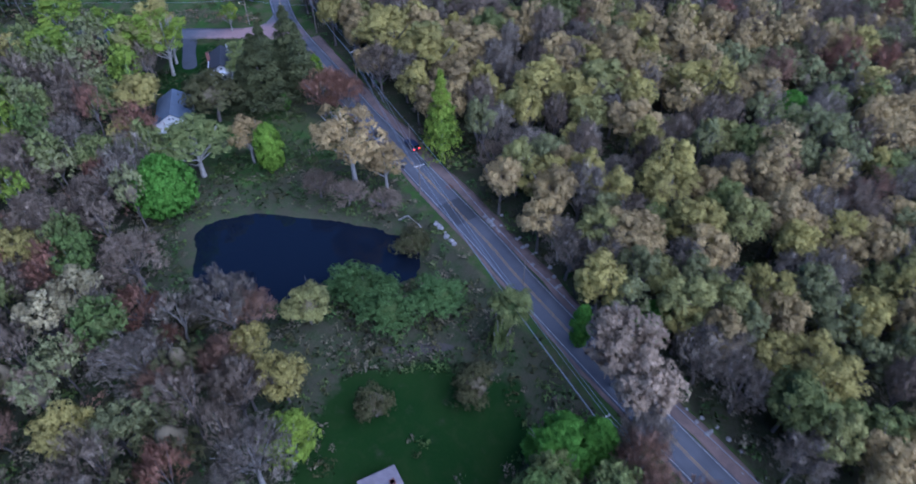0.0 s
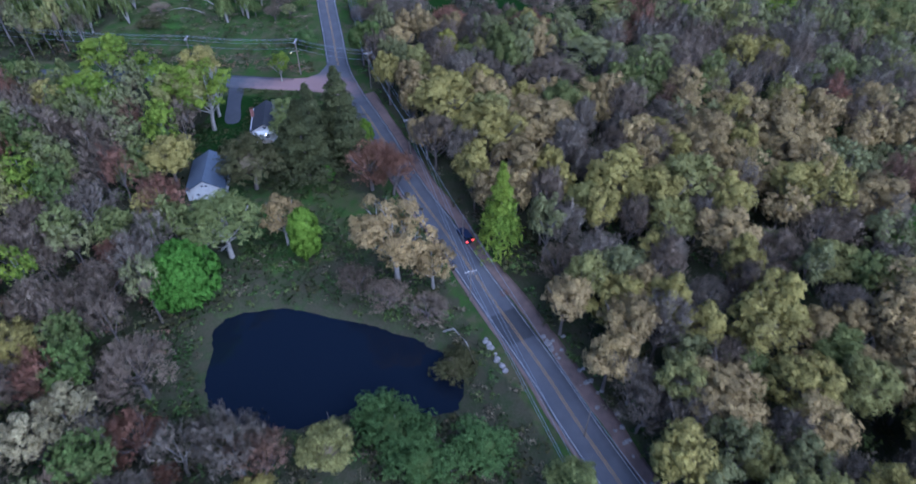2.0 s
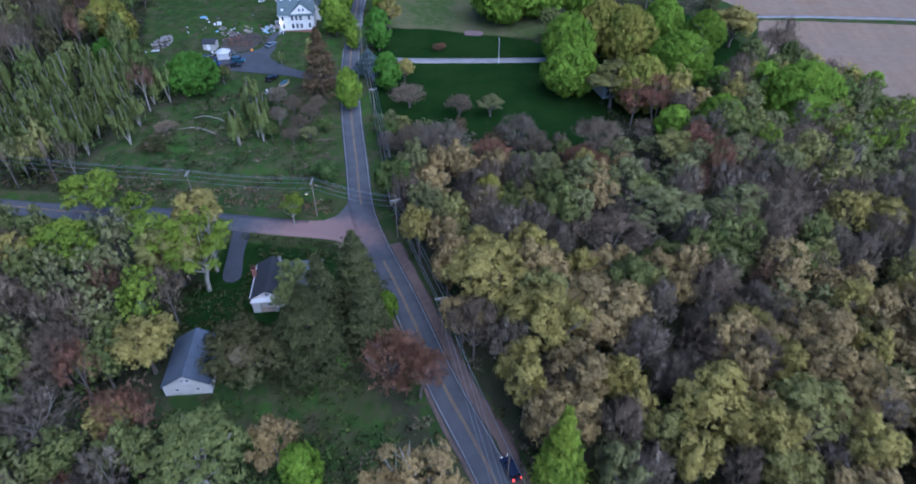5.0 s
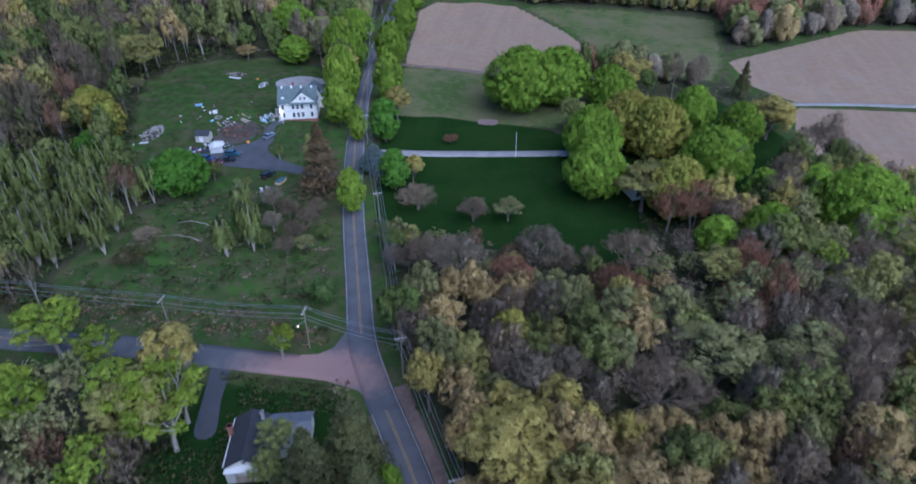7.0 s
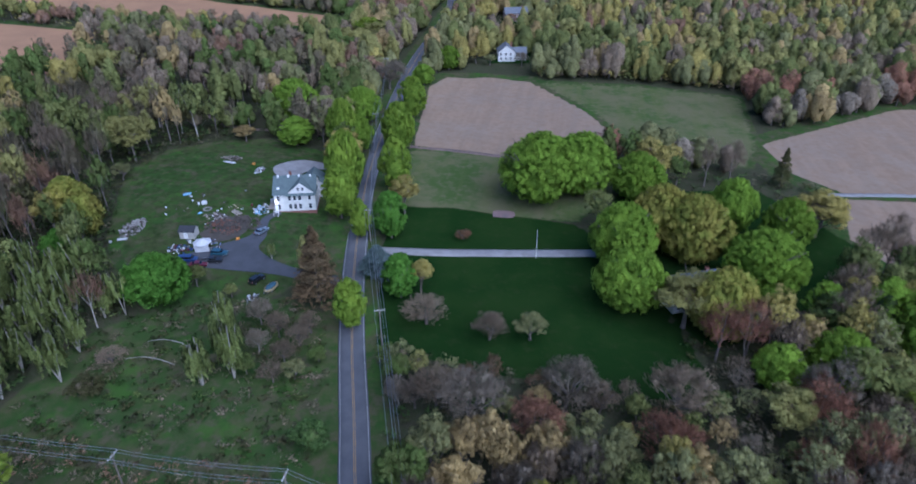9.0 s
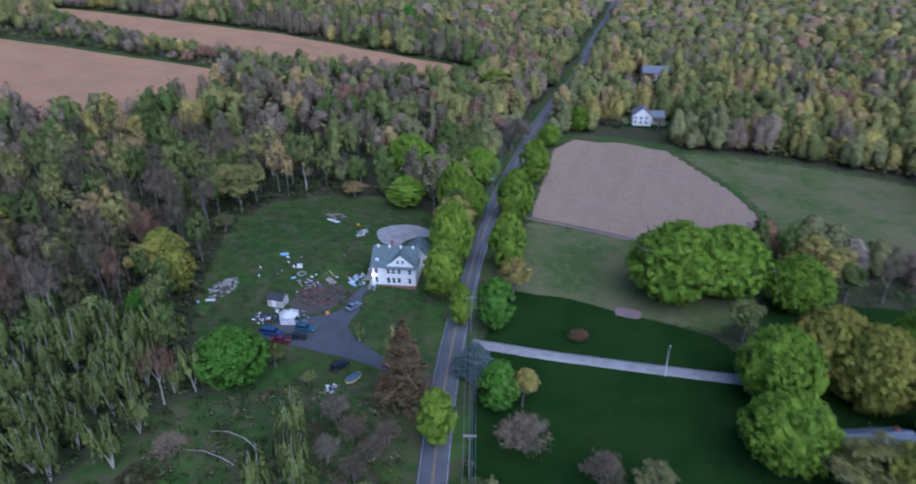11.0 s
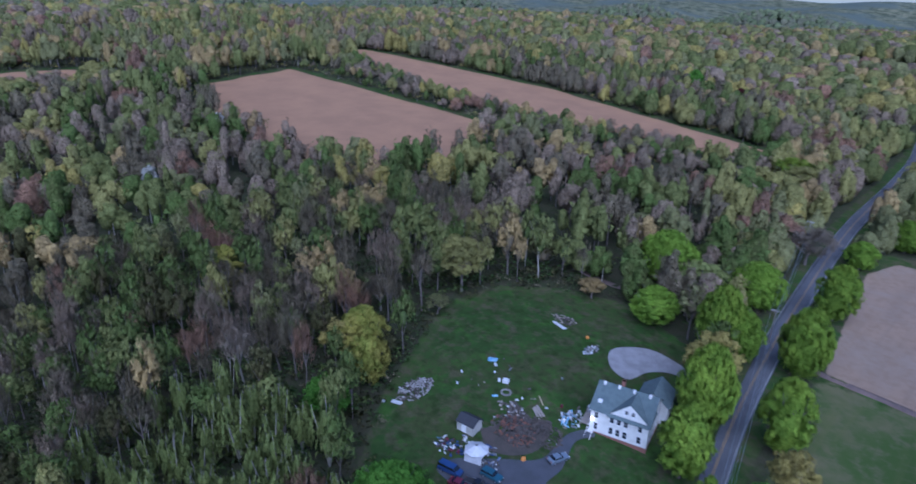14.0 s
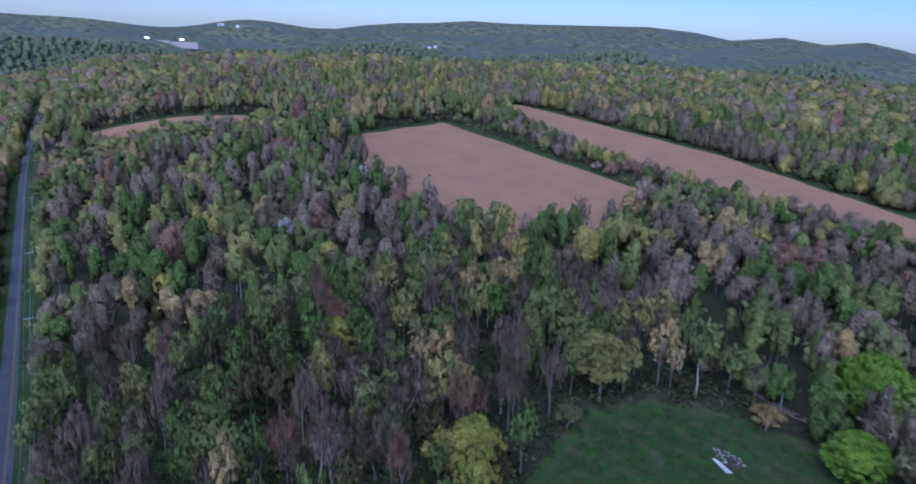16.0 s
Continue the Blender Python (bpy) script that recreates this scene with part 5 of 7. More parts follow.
inside = lambda poly, gap=0: (lambda x, y: edge_distance(poly, x, y) < gap)
woods_floor = lambda x, y: room(x, y, 6.0) & (edge_distance(REACH, x, y) < 0)
brush(-250, 130, 15, 345, 5.4, 71, woods_floor, ["under", "under", "dark", "mauvedark", "willow"], (1.3, 2.6), (0.9, 1.5))
brush(-250, -100, 188, 345, 4.2, 84, lambda x, y: woods_floor(x, y) & (x < -0.35 * (y - 100) - 50), ["dimgreen", "under", "under", "dimgreen", "dark", "under"], (1.6, 3.4), (0.9, 1.7))
brush(-140, -60, 190, 256, 3.2, 72, lambda x, y: inside(MEADOW, -1)(x, y) & (waves(x, y, 24, 9) > -0.1 - 0.6 * (y > 212)), ["under", "mauvedark", "dimgreen", "dark", "under"], (0.7, 1.8), (0.6, 1.1))
brush(-150, -62, 188, 200, 1.9, 85, lambda x, y: (y > 189.5) & (y < 197 + 2 * np.sin(x * 0.2)), ["mauvedark", "mauve", "mauvedark", "dark", "rust"], (0.8, 1.6), (0.7, 1.3))
brush(-130, -60, 200, 246, 2.6, 86, lambda x, y: inside(MEADOW, 0)(x, y) & (waves(x, y, 18, 17) > 0.15), ["mauvedark", "dark", "under", "mauve"], (0.7, 1.7), (0.6, 1.2))
brush(-84, -40, 146, 181, 1.9, 87, lambda x, y: inside(LOT_H, 1)(x, y) & ~((x > -69) & (x < -51) & (y > 154) & (y < 172)) & ~((x < -73.5) & (y > 163)), ["under", "dark", "spruce", "under"], (0.8, 1.7), (0.5, 0.9))
brush(-70, 10, 60, 135, 2.1, 73, lambda x, y: inside(POND_BANK)(x, y) & ((edge_distance(POND, x, y) < 9) | (waves(x, y, 15, 8) > -0.7)), ["willow", "under", "dark", "under", "dimgreen", "mauvedark"], (0.8, 1.9), (0.6, 1.1))
brush(-80, -24, 110, 155, 2.3, 78, lambda x, y: inside(GARDEN)(x, y) & (waves(x, y, 15, 8) > -0.35), ["under", "dimgreen", "dark", "dimgreen"], (0.6, 1.4), (0.5, 1.0))
brush(-40, 12, 60, 95, 2.1, 74, lambda x, y: inside(BRUSH)(x, y) & (waves(x, y, 14, 4) > -0.5), ["under", "dimgreen", "dark", "mauvedark", "mauvedark"], (0.8, 1.9), (0.7, 1.3))
brush(-34, 20, 26, 70, 3.0, 79, lambda x, y: (np.abs(edge_distance(CLEAR_S, x, y)) < 4.5) | (inside(CLEAR_S)(x, y) & (waves(x, y, 13, 6) > 0.45)), ["under", "dimgreen", "dark", "mauvedark"], (0.8, 1.8), (0.6, 1.2))
brush(-180, -80, 228, 350, 3.6, 75, lambda x, y: (np.abs(edge_distance(YARD, x, y) - 1.0) < 3.4) & (x < -0.35 * (y - 100) - 60) & ((y > 330) | (x < -128)), ["under", "dark", "mauvedark", "under", "dark"], (1.2, 2.4), (0.8, 1.5))
brush(-20, 30, 215, 250, 3.4, 76, lambda x, y: np.abs(edge_distance(LAWN_E, x, y) - 1.0) < 3.0, ["under", "mauvedark", "dark", "mauvedark"], (1.2, 2.2), (0.8, 1.4))
brush(-70, -5, 216, 244, 3.4, 77, lambda x, y: np.abs(edge_distance(LAWN_E, x, y) - 1.5) < 3.0, ["under", "mauvedark", "dark", "mauvedark"], (1.2, 2.2), (0.8, 1.4))
brush(-84, -40, 146, 180, 3.0, 80, lambda x, y: inside(LOT_H)(x, y) & (waves(x, y, 15, 8) > 0.0) & ~((x > -72) & (x < -50) & (y > 152) & (y < 174)) & ~((x < -73) & (y > 160)), ["under", "dimgreen", "dark"], (0.6, 1.5), (0.5, 1.0))
brush(-60, 130, 15, 240, 6.5, 81, lambda x, y: woods_floor(x, y) & (x > -0.42 * (y - 100) + 4), ["mauvedark", "mauvedark", "dark", "dimgreen", "mauvedark"], (2.0, 3.4), (1.2, 2.0))
brush(-120, -50, 40, 150, 5.0, 82, lambda x, y: woods_floor(x, y) & (x < -0.42 * (y - 100) - 30), ["mauvedark", "mauvedark", "rust", "dimgreen", "sage"], (1.8, 3.0), (1.2, 2.0))
fields = (FIELD_A, FIELD_B, FIELD_C)
field_rim = lambda x, y: (np.minimum.reduce([edge_distance(f, x, y) for f in fields]) > 3.0) & (np.minimum.reduce([edge_distance(f, x, y) for f in fields]) < 12.0) & (edge_distance(REACH, x, y) < 0)
brush(-690, -150, 190, 575, 5.0, 83, field_rim, ["dimgreen", "mauvedark", "olive", "sagegreen", "dark", "dark"], (1.8, 3.6), (1.2, 2.2))
brush(-60, 130, 440, 462, 4.0, 88, lambda x, y: room(x, y, 8) & (edge_distance(REACH, x, y) < 0), ["olive", "mauve", "sagegreen", "tan"], (1.8, 3.4), (1.4, 2.4))
low.build("undergrowth", "low brush, brambles and saplings under the trees", "undergrowth")

# ---- building helpers ----
def boxes(*spans, bevel=0.0):
    """A bmesh of axis-aligned boxes, each (x0, x1, y0, y1, z0, z1)."""
    bm = bmesh.new()
    for x0, x1, y0, y1, z0, z1 in spans:
        m = Matrix.LocRotScale(((x0 + x1) / 2, (y0 + y1) / 2, (z0 + z1) / 2), None, (x1 - x0, y1 - y0, z1 - z0))
        bmesh.ops.create_cube(bm, size=1, matrix=m)
    if bevel:
        bmesh.ops.bevel(bm, geom=bm.edges[:], offset=bevel, segments=1, affect="EDGES")
    return bm


def rod(a, b, r0, r1=None, sides=8):
    """A bmesh of one tapered, closed rod from a to b."""
    a, b = Vector(a), Vector(b)
    bm = bmesh.new()
    rot = (b - a).to_track_quat("Z", "Y").to_matrix().to_4x4()
    bmesh.ops.create_cone(bm, cap_ends=True, segments=sides, radius1=r0, radius2=r0 if r1 is None else r1, depth=(b - a).length, matrix=Matrix.Translation((a + b) / 2) @ rot)
    return bm


def prism(outline, y0, y1, bevel=0.0):
    """An outline in x and z, drawn out from y0 to y1."""
    bm = bmesh.new()
    a = [bm.verts.new((x, y0, z)) for x, z in outline]
    b = [bm.verts.new((x, y1, z)) for x, z in outline]
    bm.faces.new(a)
    bm.faces.new(b[::-1])
    for i in range(len(a)):
        j = (i + 1) % len(a)
        bm.faces.new((a[j], a[i], b[i], b[j]))
    bmesh.ops.recalc_face_normals(bm, faces=bm.faces)
    if bevel:
        bmesh.ops.bevel(bm, geom=bm.edges[:], offset=bevel, segments=2, affect="EDGES")
    return bm


def part(name, bm, material, parent, label=""):
    """Links a bmesh as one mesh object under a thing or a part."""
    me = bpy.data.meshes.new(name)
    bm.to_mesh(me)
    bm.free()
    me.materials.append(material)
    ob = new(name, me)
    if parent is not None:
        ob.parent = parent
    if label:
        ob["label"] = label
    return ob


def thing(name, x, y, angle=0.0, z=None, label="", category="", group=""):
    """An empty at the foot of a thing, on the land unless a height is given."""
    ob = new(name)
    ob.matrix_basis = pose(x, y, g1(x, y) if z is None else z, 0, 0, angle)
    return tagged(ob, label, category, group)


# ---- materials of made things ----
def siding(name, col, col2):
    m, n, l, p = nodes_of(name)
    w = n.new("ShaderNodeTexWave")
    w.bands_direction = "Z"
    w.inputs["Scale"].default_value = 1.3
    l.new(n.new("ShaderNodeTexCoord").outputs["Object"], w.inputs["Vector"])
    c = mix_colour(n, l, step_of(n, l, noise_of(n, l, 0.7, 4, 0.6, "object"), 0.4, 0.7), col, col2)
    l.new(c, p.inputs["Base Color"])
    p.inputs["Roughness"].default_value = 0.7
    bump_of(n, l, p, w.outputs["Fac"], 0.4, 0.03)
    return m


def emitter(name, col, strength):
    m, n, l, p = nodes_of(name)
    p.inputs["Base Color"].default_value = (*col, 1)
    p.inputs["Emission Color"].default_value = (*col, 1)
    p.inputs["Emission Strength"].default_value = strength
    return m


def glass(name, col, rough=0.08):
    m, n, l, p = nodes_of(name)
    p.inputs["Base Color"].default_value = (*col, 1)
    p.inputs["Roughness"].default_value = rough
    p.inputs["Specular IOR Level"].default_value = 0.6
    return m


def paint(name, col, rough=0.3):
    m = surface(name, col, tuple(c * 0.85 for c in col), rough, 0.0, scale=1.5, grain=40, bump=0.02)
    m.node_tree.nodes["Principled BSDF"].inputs["Coat Weight"].default_value = 0.5
    return m


WHITE_WALL = siding("white_clapboard", (0.66, 0.65, 0.62), (0.56, 0.55, 0.52))
CREAM_WALL = siding("cream_clapboard", (0.42, 0.405, 0.37), (0.34, 0.33, 0.30))
PINK_WALL = siding("pinkish_brick", (0.42, 0.33, 0.31), (0.34, 0.27, 0.26))
TRIM = surface("white_trim", (0.78, 0.78, 0.78), (0.7, 0.7, 0.7), 0.6)
ROOF_TEAL = surface("roof_green_grey", (0.115, 0.15, 0.15), (0.085, 0.115, 0.12), 0.9, scale=0.8, grain=14, bump=0.3)
ROOF_BLUE = surface("roof_blue_grey", (0.105, 0.13, 0.17), (0.085, 0.105, 0.14), 0.75, scale=0.5, grain=14, bump=0.2)
ROOF_BLACK = surface("roof_black", (0.035, 0.037, 0.045), (0.028, 0.03, 0.036), 0.85, scale=0.8, grain=14, bump=0.3)
ROOF_GREY = surface("roof_grey", (0.16, 0.175, 0.20), (0.125, 0.135, 0.155), 0.9, scale=0.8, grain=14, bump=0.3)
ROOF_PINK = surface("roof_pinkish", (0.30, 0.25, 0.25), (0.24, 0.20, 0.20), 0.9, scale=0.8, grain=14, bump=0.3)
BRICK = surface("red_brick", (0.27, 0.12, 0.09), (0.20, 0.09, 0.07), 0.9, scale=3, grain=20)
CONCRETE = surface("concrete", (0.42, 0.41, 0.40), (0.32, 0.31, 0.30), 0.9, scale=0.8, grain=15)
STONE = surface("field_stone", (0.30, 0.285, 0.275), (0.17, 0.155, 0.145), 0.95, scale=1.2, grain=9, bump=0.4)
RUST = surface("rusty_iron", (0.20, 0.085, 0.05), (0.11, 0.055, 0.04), 0.9, scale=2, grain=20)
WINDOW = glass("window_glass", (0.03, 0.035, 0.045))
CARGLASS = glass("car_glass", (0.012, 0.015, 0.02), 0.05)
TYRE = surface("tyre_rubber", (0.022, 0.022, 0.024), (0.016, 0.016, 0.018), 0.9)
CHROME = surface("rim_metal", (0.5, 0.5, 0.52), (0.35, 0.35, 0.37), 0.3, 0.9)
TAIL = emitter("tail_light_red", (1.0, 0.05, 0.03), 2.6)
HEADLAMP = emitter("headlamp_white", (1.0, 0.93, 0.8), 3.0)
SODIUM = emitter("street_lamp_amber", (1.0, 0.55, 0.15), 14.0)
PORCH = emitter("porch_bulb", (1.0, 0.88, 0.7), 10.0)
FARLAMP = emitter("far_lamp", (1.0, 0.95, 0.85), 9.0)
WHITE_CLOTH = surface("white_canvas", (0.56, 0.57, 0.59), (0.44, 0.45, 0.48), 0.8, scale=1.0)
BLUE_TARP = surface("blue_tarp", (0.12, 0.32, 0.52), (0.30, 0.45, 0.55), 0.5, scale=1.2)
PLASTIC = surface("white_plastic", (0.66, 0.67, 0.68), (0.52, 0.53, 0.54), 0.5)
ORANGE = surface("orange_plastic", (0.65, 0.27, 0.05), (0.5, 0.2, 0.04), 0.5)
PLANK = surface("weathered_plank", (0.36, 0.31, 0.26), (0.26, 0.22, 0.19), 0.9, scale=2)
EARTH = surface("trampled_earth", (0.075, 0.06, 0.05), (0.05, 0.045, 0.035), 0.95, scale=0.4, grain=8, bump=0.4, coord="position")
DARKWOOD = surface("dark_wood", (0.09, 0.075, 0.065), (0.06, 0.05, 0.045), 0.9, scale=1.5)
YELLOW_HULL = surface("cream_fibreglass", (0.50, 0.41, 0.24), (0.40, 0.33, 0.20), 0.4)
TEAL_COVER = surface("teal_cover", (0.05, 0.11, 0.15), (0.04, 0.085, 0.115), 0.6)


# ---- pond ----
def water_material():
    m, n, l, p = nodes_of("pond_water")
    p.inputs["Base Color"].default_value = (0.006, 0.009, 0.016, 1)
    p.inputs["Roughness"].default_value = 0.04
    p.inputs["IOR"].default_value = 1.33
    bump_of(n, l, p, noise_of(n, l, 1.2, 3), 0.03, 0.05)
    return m


def sheet(name, poly, lift, mat, label, category, step=2.0, level=None):
    """A sheet over a polygon, draped on the land unless a level is given."""
    xs, ys = [p[0] for p in poly], [p[1] for p in poly]
    bm = bmesh.new()
    pts = curve_points(poly + [poly[0]], 1.2)[:-1]
    bm.faces.new([bm.verts.new((x, y, 0)) for x, y in pts])
    if level is None:
        for lo, hi, nrm in ((min(xs), max(xs), (1, 0, 0)), (min(ys), max(ys), (0, 1, 0))):
            for c in np.arange(lo + step, hi, step):
                bmesh.ops.bisect_plane(bm, geom=bm.verts[:] + bm.edges[:] + bm.faces[:], plane_co=Vector(nrm) * c, plane_no=nrm)
    for v in bm.verts:
        v.co.z = (g1(v.co.x, v.co.y) + lift) if level is None else level
    bmesh.ops.recalc_face_normals(bm, faces=bm.faces)
    if sum(f.normal.z for f in bm.faces) < 0:
        bmesh.ops.reverse_faces(bm, faces=bm.faces)
    ob = part(name, bm, mat, None)
    return tagged(ob, label, category, kind="structure")


sheet("water", [(x * 1.04 + 1.2, y * 1.04 - 3.8) for x, y in POND], 0, water_material(), "still dark pond reflecting the dusk sky", "pond", level=-3.3)

# ---- drives ----
sheet("driveway", [(-81, 261.5), (-95.5, 262.8), (-106, 268), (-107, 275), (-109.5, 283), (-107.5, 287.5), (-109.8, 288), (-112, 283), (-111.5, 274), (-117, 268), (-124, 261), (-124, 256.5), (-112, 257), (-96, 258.2), (-80, 256.5)],
      0.14, DRIVE, "dark asphalt driveway sweeping to the white house", "driveway")
sheet("gravel_drive", [(-93.5, 323), (-108, 326.3), (-117, 326), (-123, 318.5), (-119.5, 311.5), (-113.5, 310), (-111.5, 317), (-106, 321.5), (-94.5, 319.5)], 0.14, GRAVEL, "pale gravel parking place behind the house", "driveway")
sheet("driveway", [(-83, 182), (-79, 182), (-77, 174), (-74.5, 166), (-78, 165), (-80.5, 173)], 0.10, DRIVE, "narrow asphalt drive beside the dark-roofed house", "driveway")
ribbon("gravel_drive", curve_points([(-75.5, 276), (-60, 278.4), (-29, 283.2), (-12, 286)], 2.0), (-1.9, 1.9), 0.12, GRAVEL, "straight pale gravel drive across the lawn", "driveway", 0.12, 8)
ribbon("track", curve_points([(-88, 352), (-60, 351), (-40, 348), (-10, 340)], 2.5), (-1.2, 1.2), 0.06, SHOULDER, "worn farm track along the field edge", "track", 0.3, 9)
ribbon("track", curve_points([(62, 334.5), (110, 339), (250, 343)], 2.5), (-1.2, 1.2), 0.06, GRAVEL, "pale farm track between two fields", "track", 0.3, 10)
ribbon("track", curve_points([(-170, 360), (-158, 352), (-145, 350), (-134, 353)], 2.5), (-1.3, 1.3), 0.08, SHOULDER, "brown dirt track into the woods", "track", 0.4, 11)
sheet("dirt_patch", [(-17, 67.6), (-12, 69.6), (-4, 70.2), (-1, 69), (-6, 67.8), (-12, 67)], 0.05, EARTH, "bare pinkish dirt beside the thicket", "bare ground", 1.5)
sheet("dirt_patch", [(-126, 271), (-124, 276), (-127, 283), (-120, 281.5), (-116.5, 284), (-113.5, 276), (-116, 270.5), (-121, 268)], 0.05, EARTH, "bare trampled earth among scrap heaps", "bare ground", 1.5)
sheet("slab", [(-44.5, 302.5), (-44.5, 306.5), (-38.5, 306.8), (-38.5, 302.8)], 0.08, SAND, "bare sandy rectangle in the lawn", "bare ground", 1.5)


# ---- houses ----
def window_on(parent, x, y, z, w, h, face="front"):
    """A framed window with four-pane bars and a sill, centred at x, z on a wall that faces -y (front) or +x (side)."""
    holder = part("window", boxes((-w / 2 - 0.1, w / 2 + 0.1, -0.05, 0.0, h / 2, h / 2 + 0.11), (-w / 2 - 0.1, w / 2 + 0.1, -0.05, 0.0, -h / 2 - 0.09, -h / 2),
                                  (-w / 2 - 0.1, -w / 2, -0.05, 0.0, -h / 2, h / 2), (w / 2, w / 2 + 0.1, -0.05, 0.0, -h / 2, h / 2), (-w / 2, w / 2, -0.04, 0.0, -0.03, 0.03)), TRIM, parent)
    holder.matrix_basis = pose(x, y, z, 0, 0, 0 if face == "front" else 90)
    part("pane", boxes((-w / 2, w / 2, -0.02, -0.004, 0.03, h / 2)), WINDOW, holder)
    part("pane", boxes((-w / 2, w / 2, -0.02, -0.004, -h / 2, -0.03)), WINDOW, holder)
    part("sill", boxes((-w / 2 - 0.16, w / 2 + 0.16, -0.12, -0.0, -h / 2 - 0.15, -h / 2 - 0.09)), TRIM, holder)


def gable_roof(parent, x0, x1, y0, y1, eave, ridge, mat, over=0.35, along="x", name="roof"):
    """Two thick slopes over a block, with the ridge along x or along y."""
    t = 0.16
    if along == "y":
        mid, rise = (x0 + x1) / 2, ridge - eave
        k = rise / ((x1 - x0) / 2)
        line = [(x0 - over, eave - over * k), (mid, ridge), (x1 + over, eave - over * k), (x1 + over, eave - over * k + t), (mid, ridge + t * 1.15), (x0 - over, eave - over * k + t)]
        return part(name, prism(line, y0 - over, y1 + over), mat, parent)
    mid, rise = (y0 + y1) / 2, ridge - eave
    k = rise / ((y1 - y0) / 2)
    line = [(y0 - over, eave - over * k), (mid, ridge), (y1 + over, eave - over * k), (y1 + over, eave - over * k + t), (mid, ridge + t * 1.15), (y0 - over, eave - over * k + t)]
    bm = prism(line, x0 - over, x1 + over)
    bm.transform(Matrix(((0, 1, 0, 0), (1, 0, 0, 0), (0, 0, 1, 0), (0, 0, 0, 1))))
    bmesh.ops.reverse_faces(bm, faces=bm.faces)
    return part(name, bm, mat, parent)


def gable_block(parent, x0, x1, y0, y1, base, eave, ridge, mat, along="x", name="wall"):
    """The solid walls of a gabled block."""
    if along == "y":
        return part(name, prism([(x0, base), (x1, base), (x1, eave), ((x0 + x1) / 2, ridge), (x0, eave)], y0, y1), mat, parent)
    bm = prism([(y0, base), (y1, base), (y1, eave), ((y0 + y1) / 2, ridge), (y0, eave)], x0, x1)
    bm.transform(Matrix(((0, 1, 0, 0), (1, 0, 0, 0), (0, 0, 1, 0), (0, 0, 0, 1))))
    bmesh.ops.reverse_faces(bm, faces=bm.faces)
    return part(name, bm, mat, parent)


def chimney(parent, x, y, z0, z1, w=0.7, mat=BRICK):
    part("chimney", boxes((x - w / 2, x + w / 2, y - w / 2, y + w / 2, z0, z1), (x - w / 2 - 0.07, x + w / 2 + 0.07, y - w / 2 - 0.07, y + w / 2 + 0.07, z1 - 0.22, z1)), mat, parent)


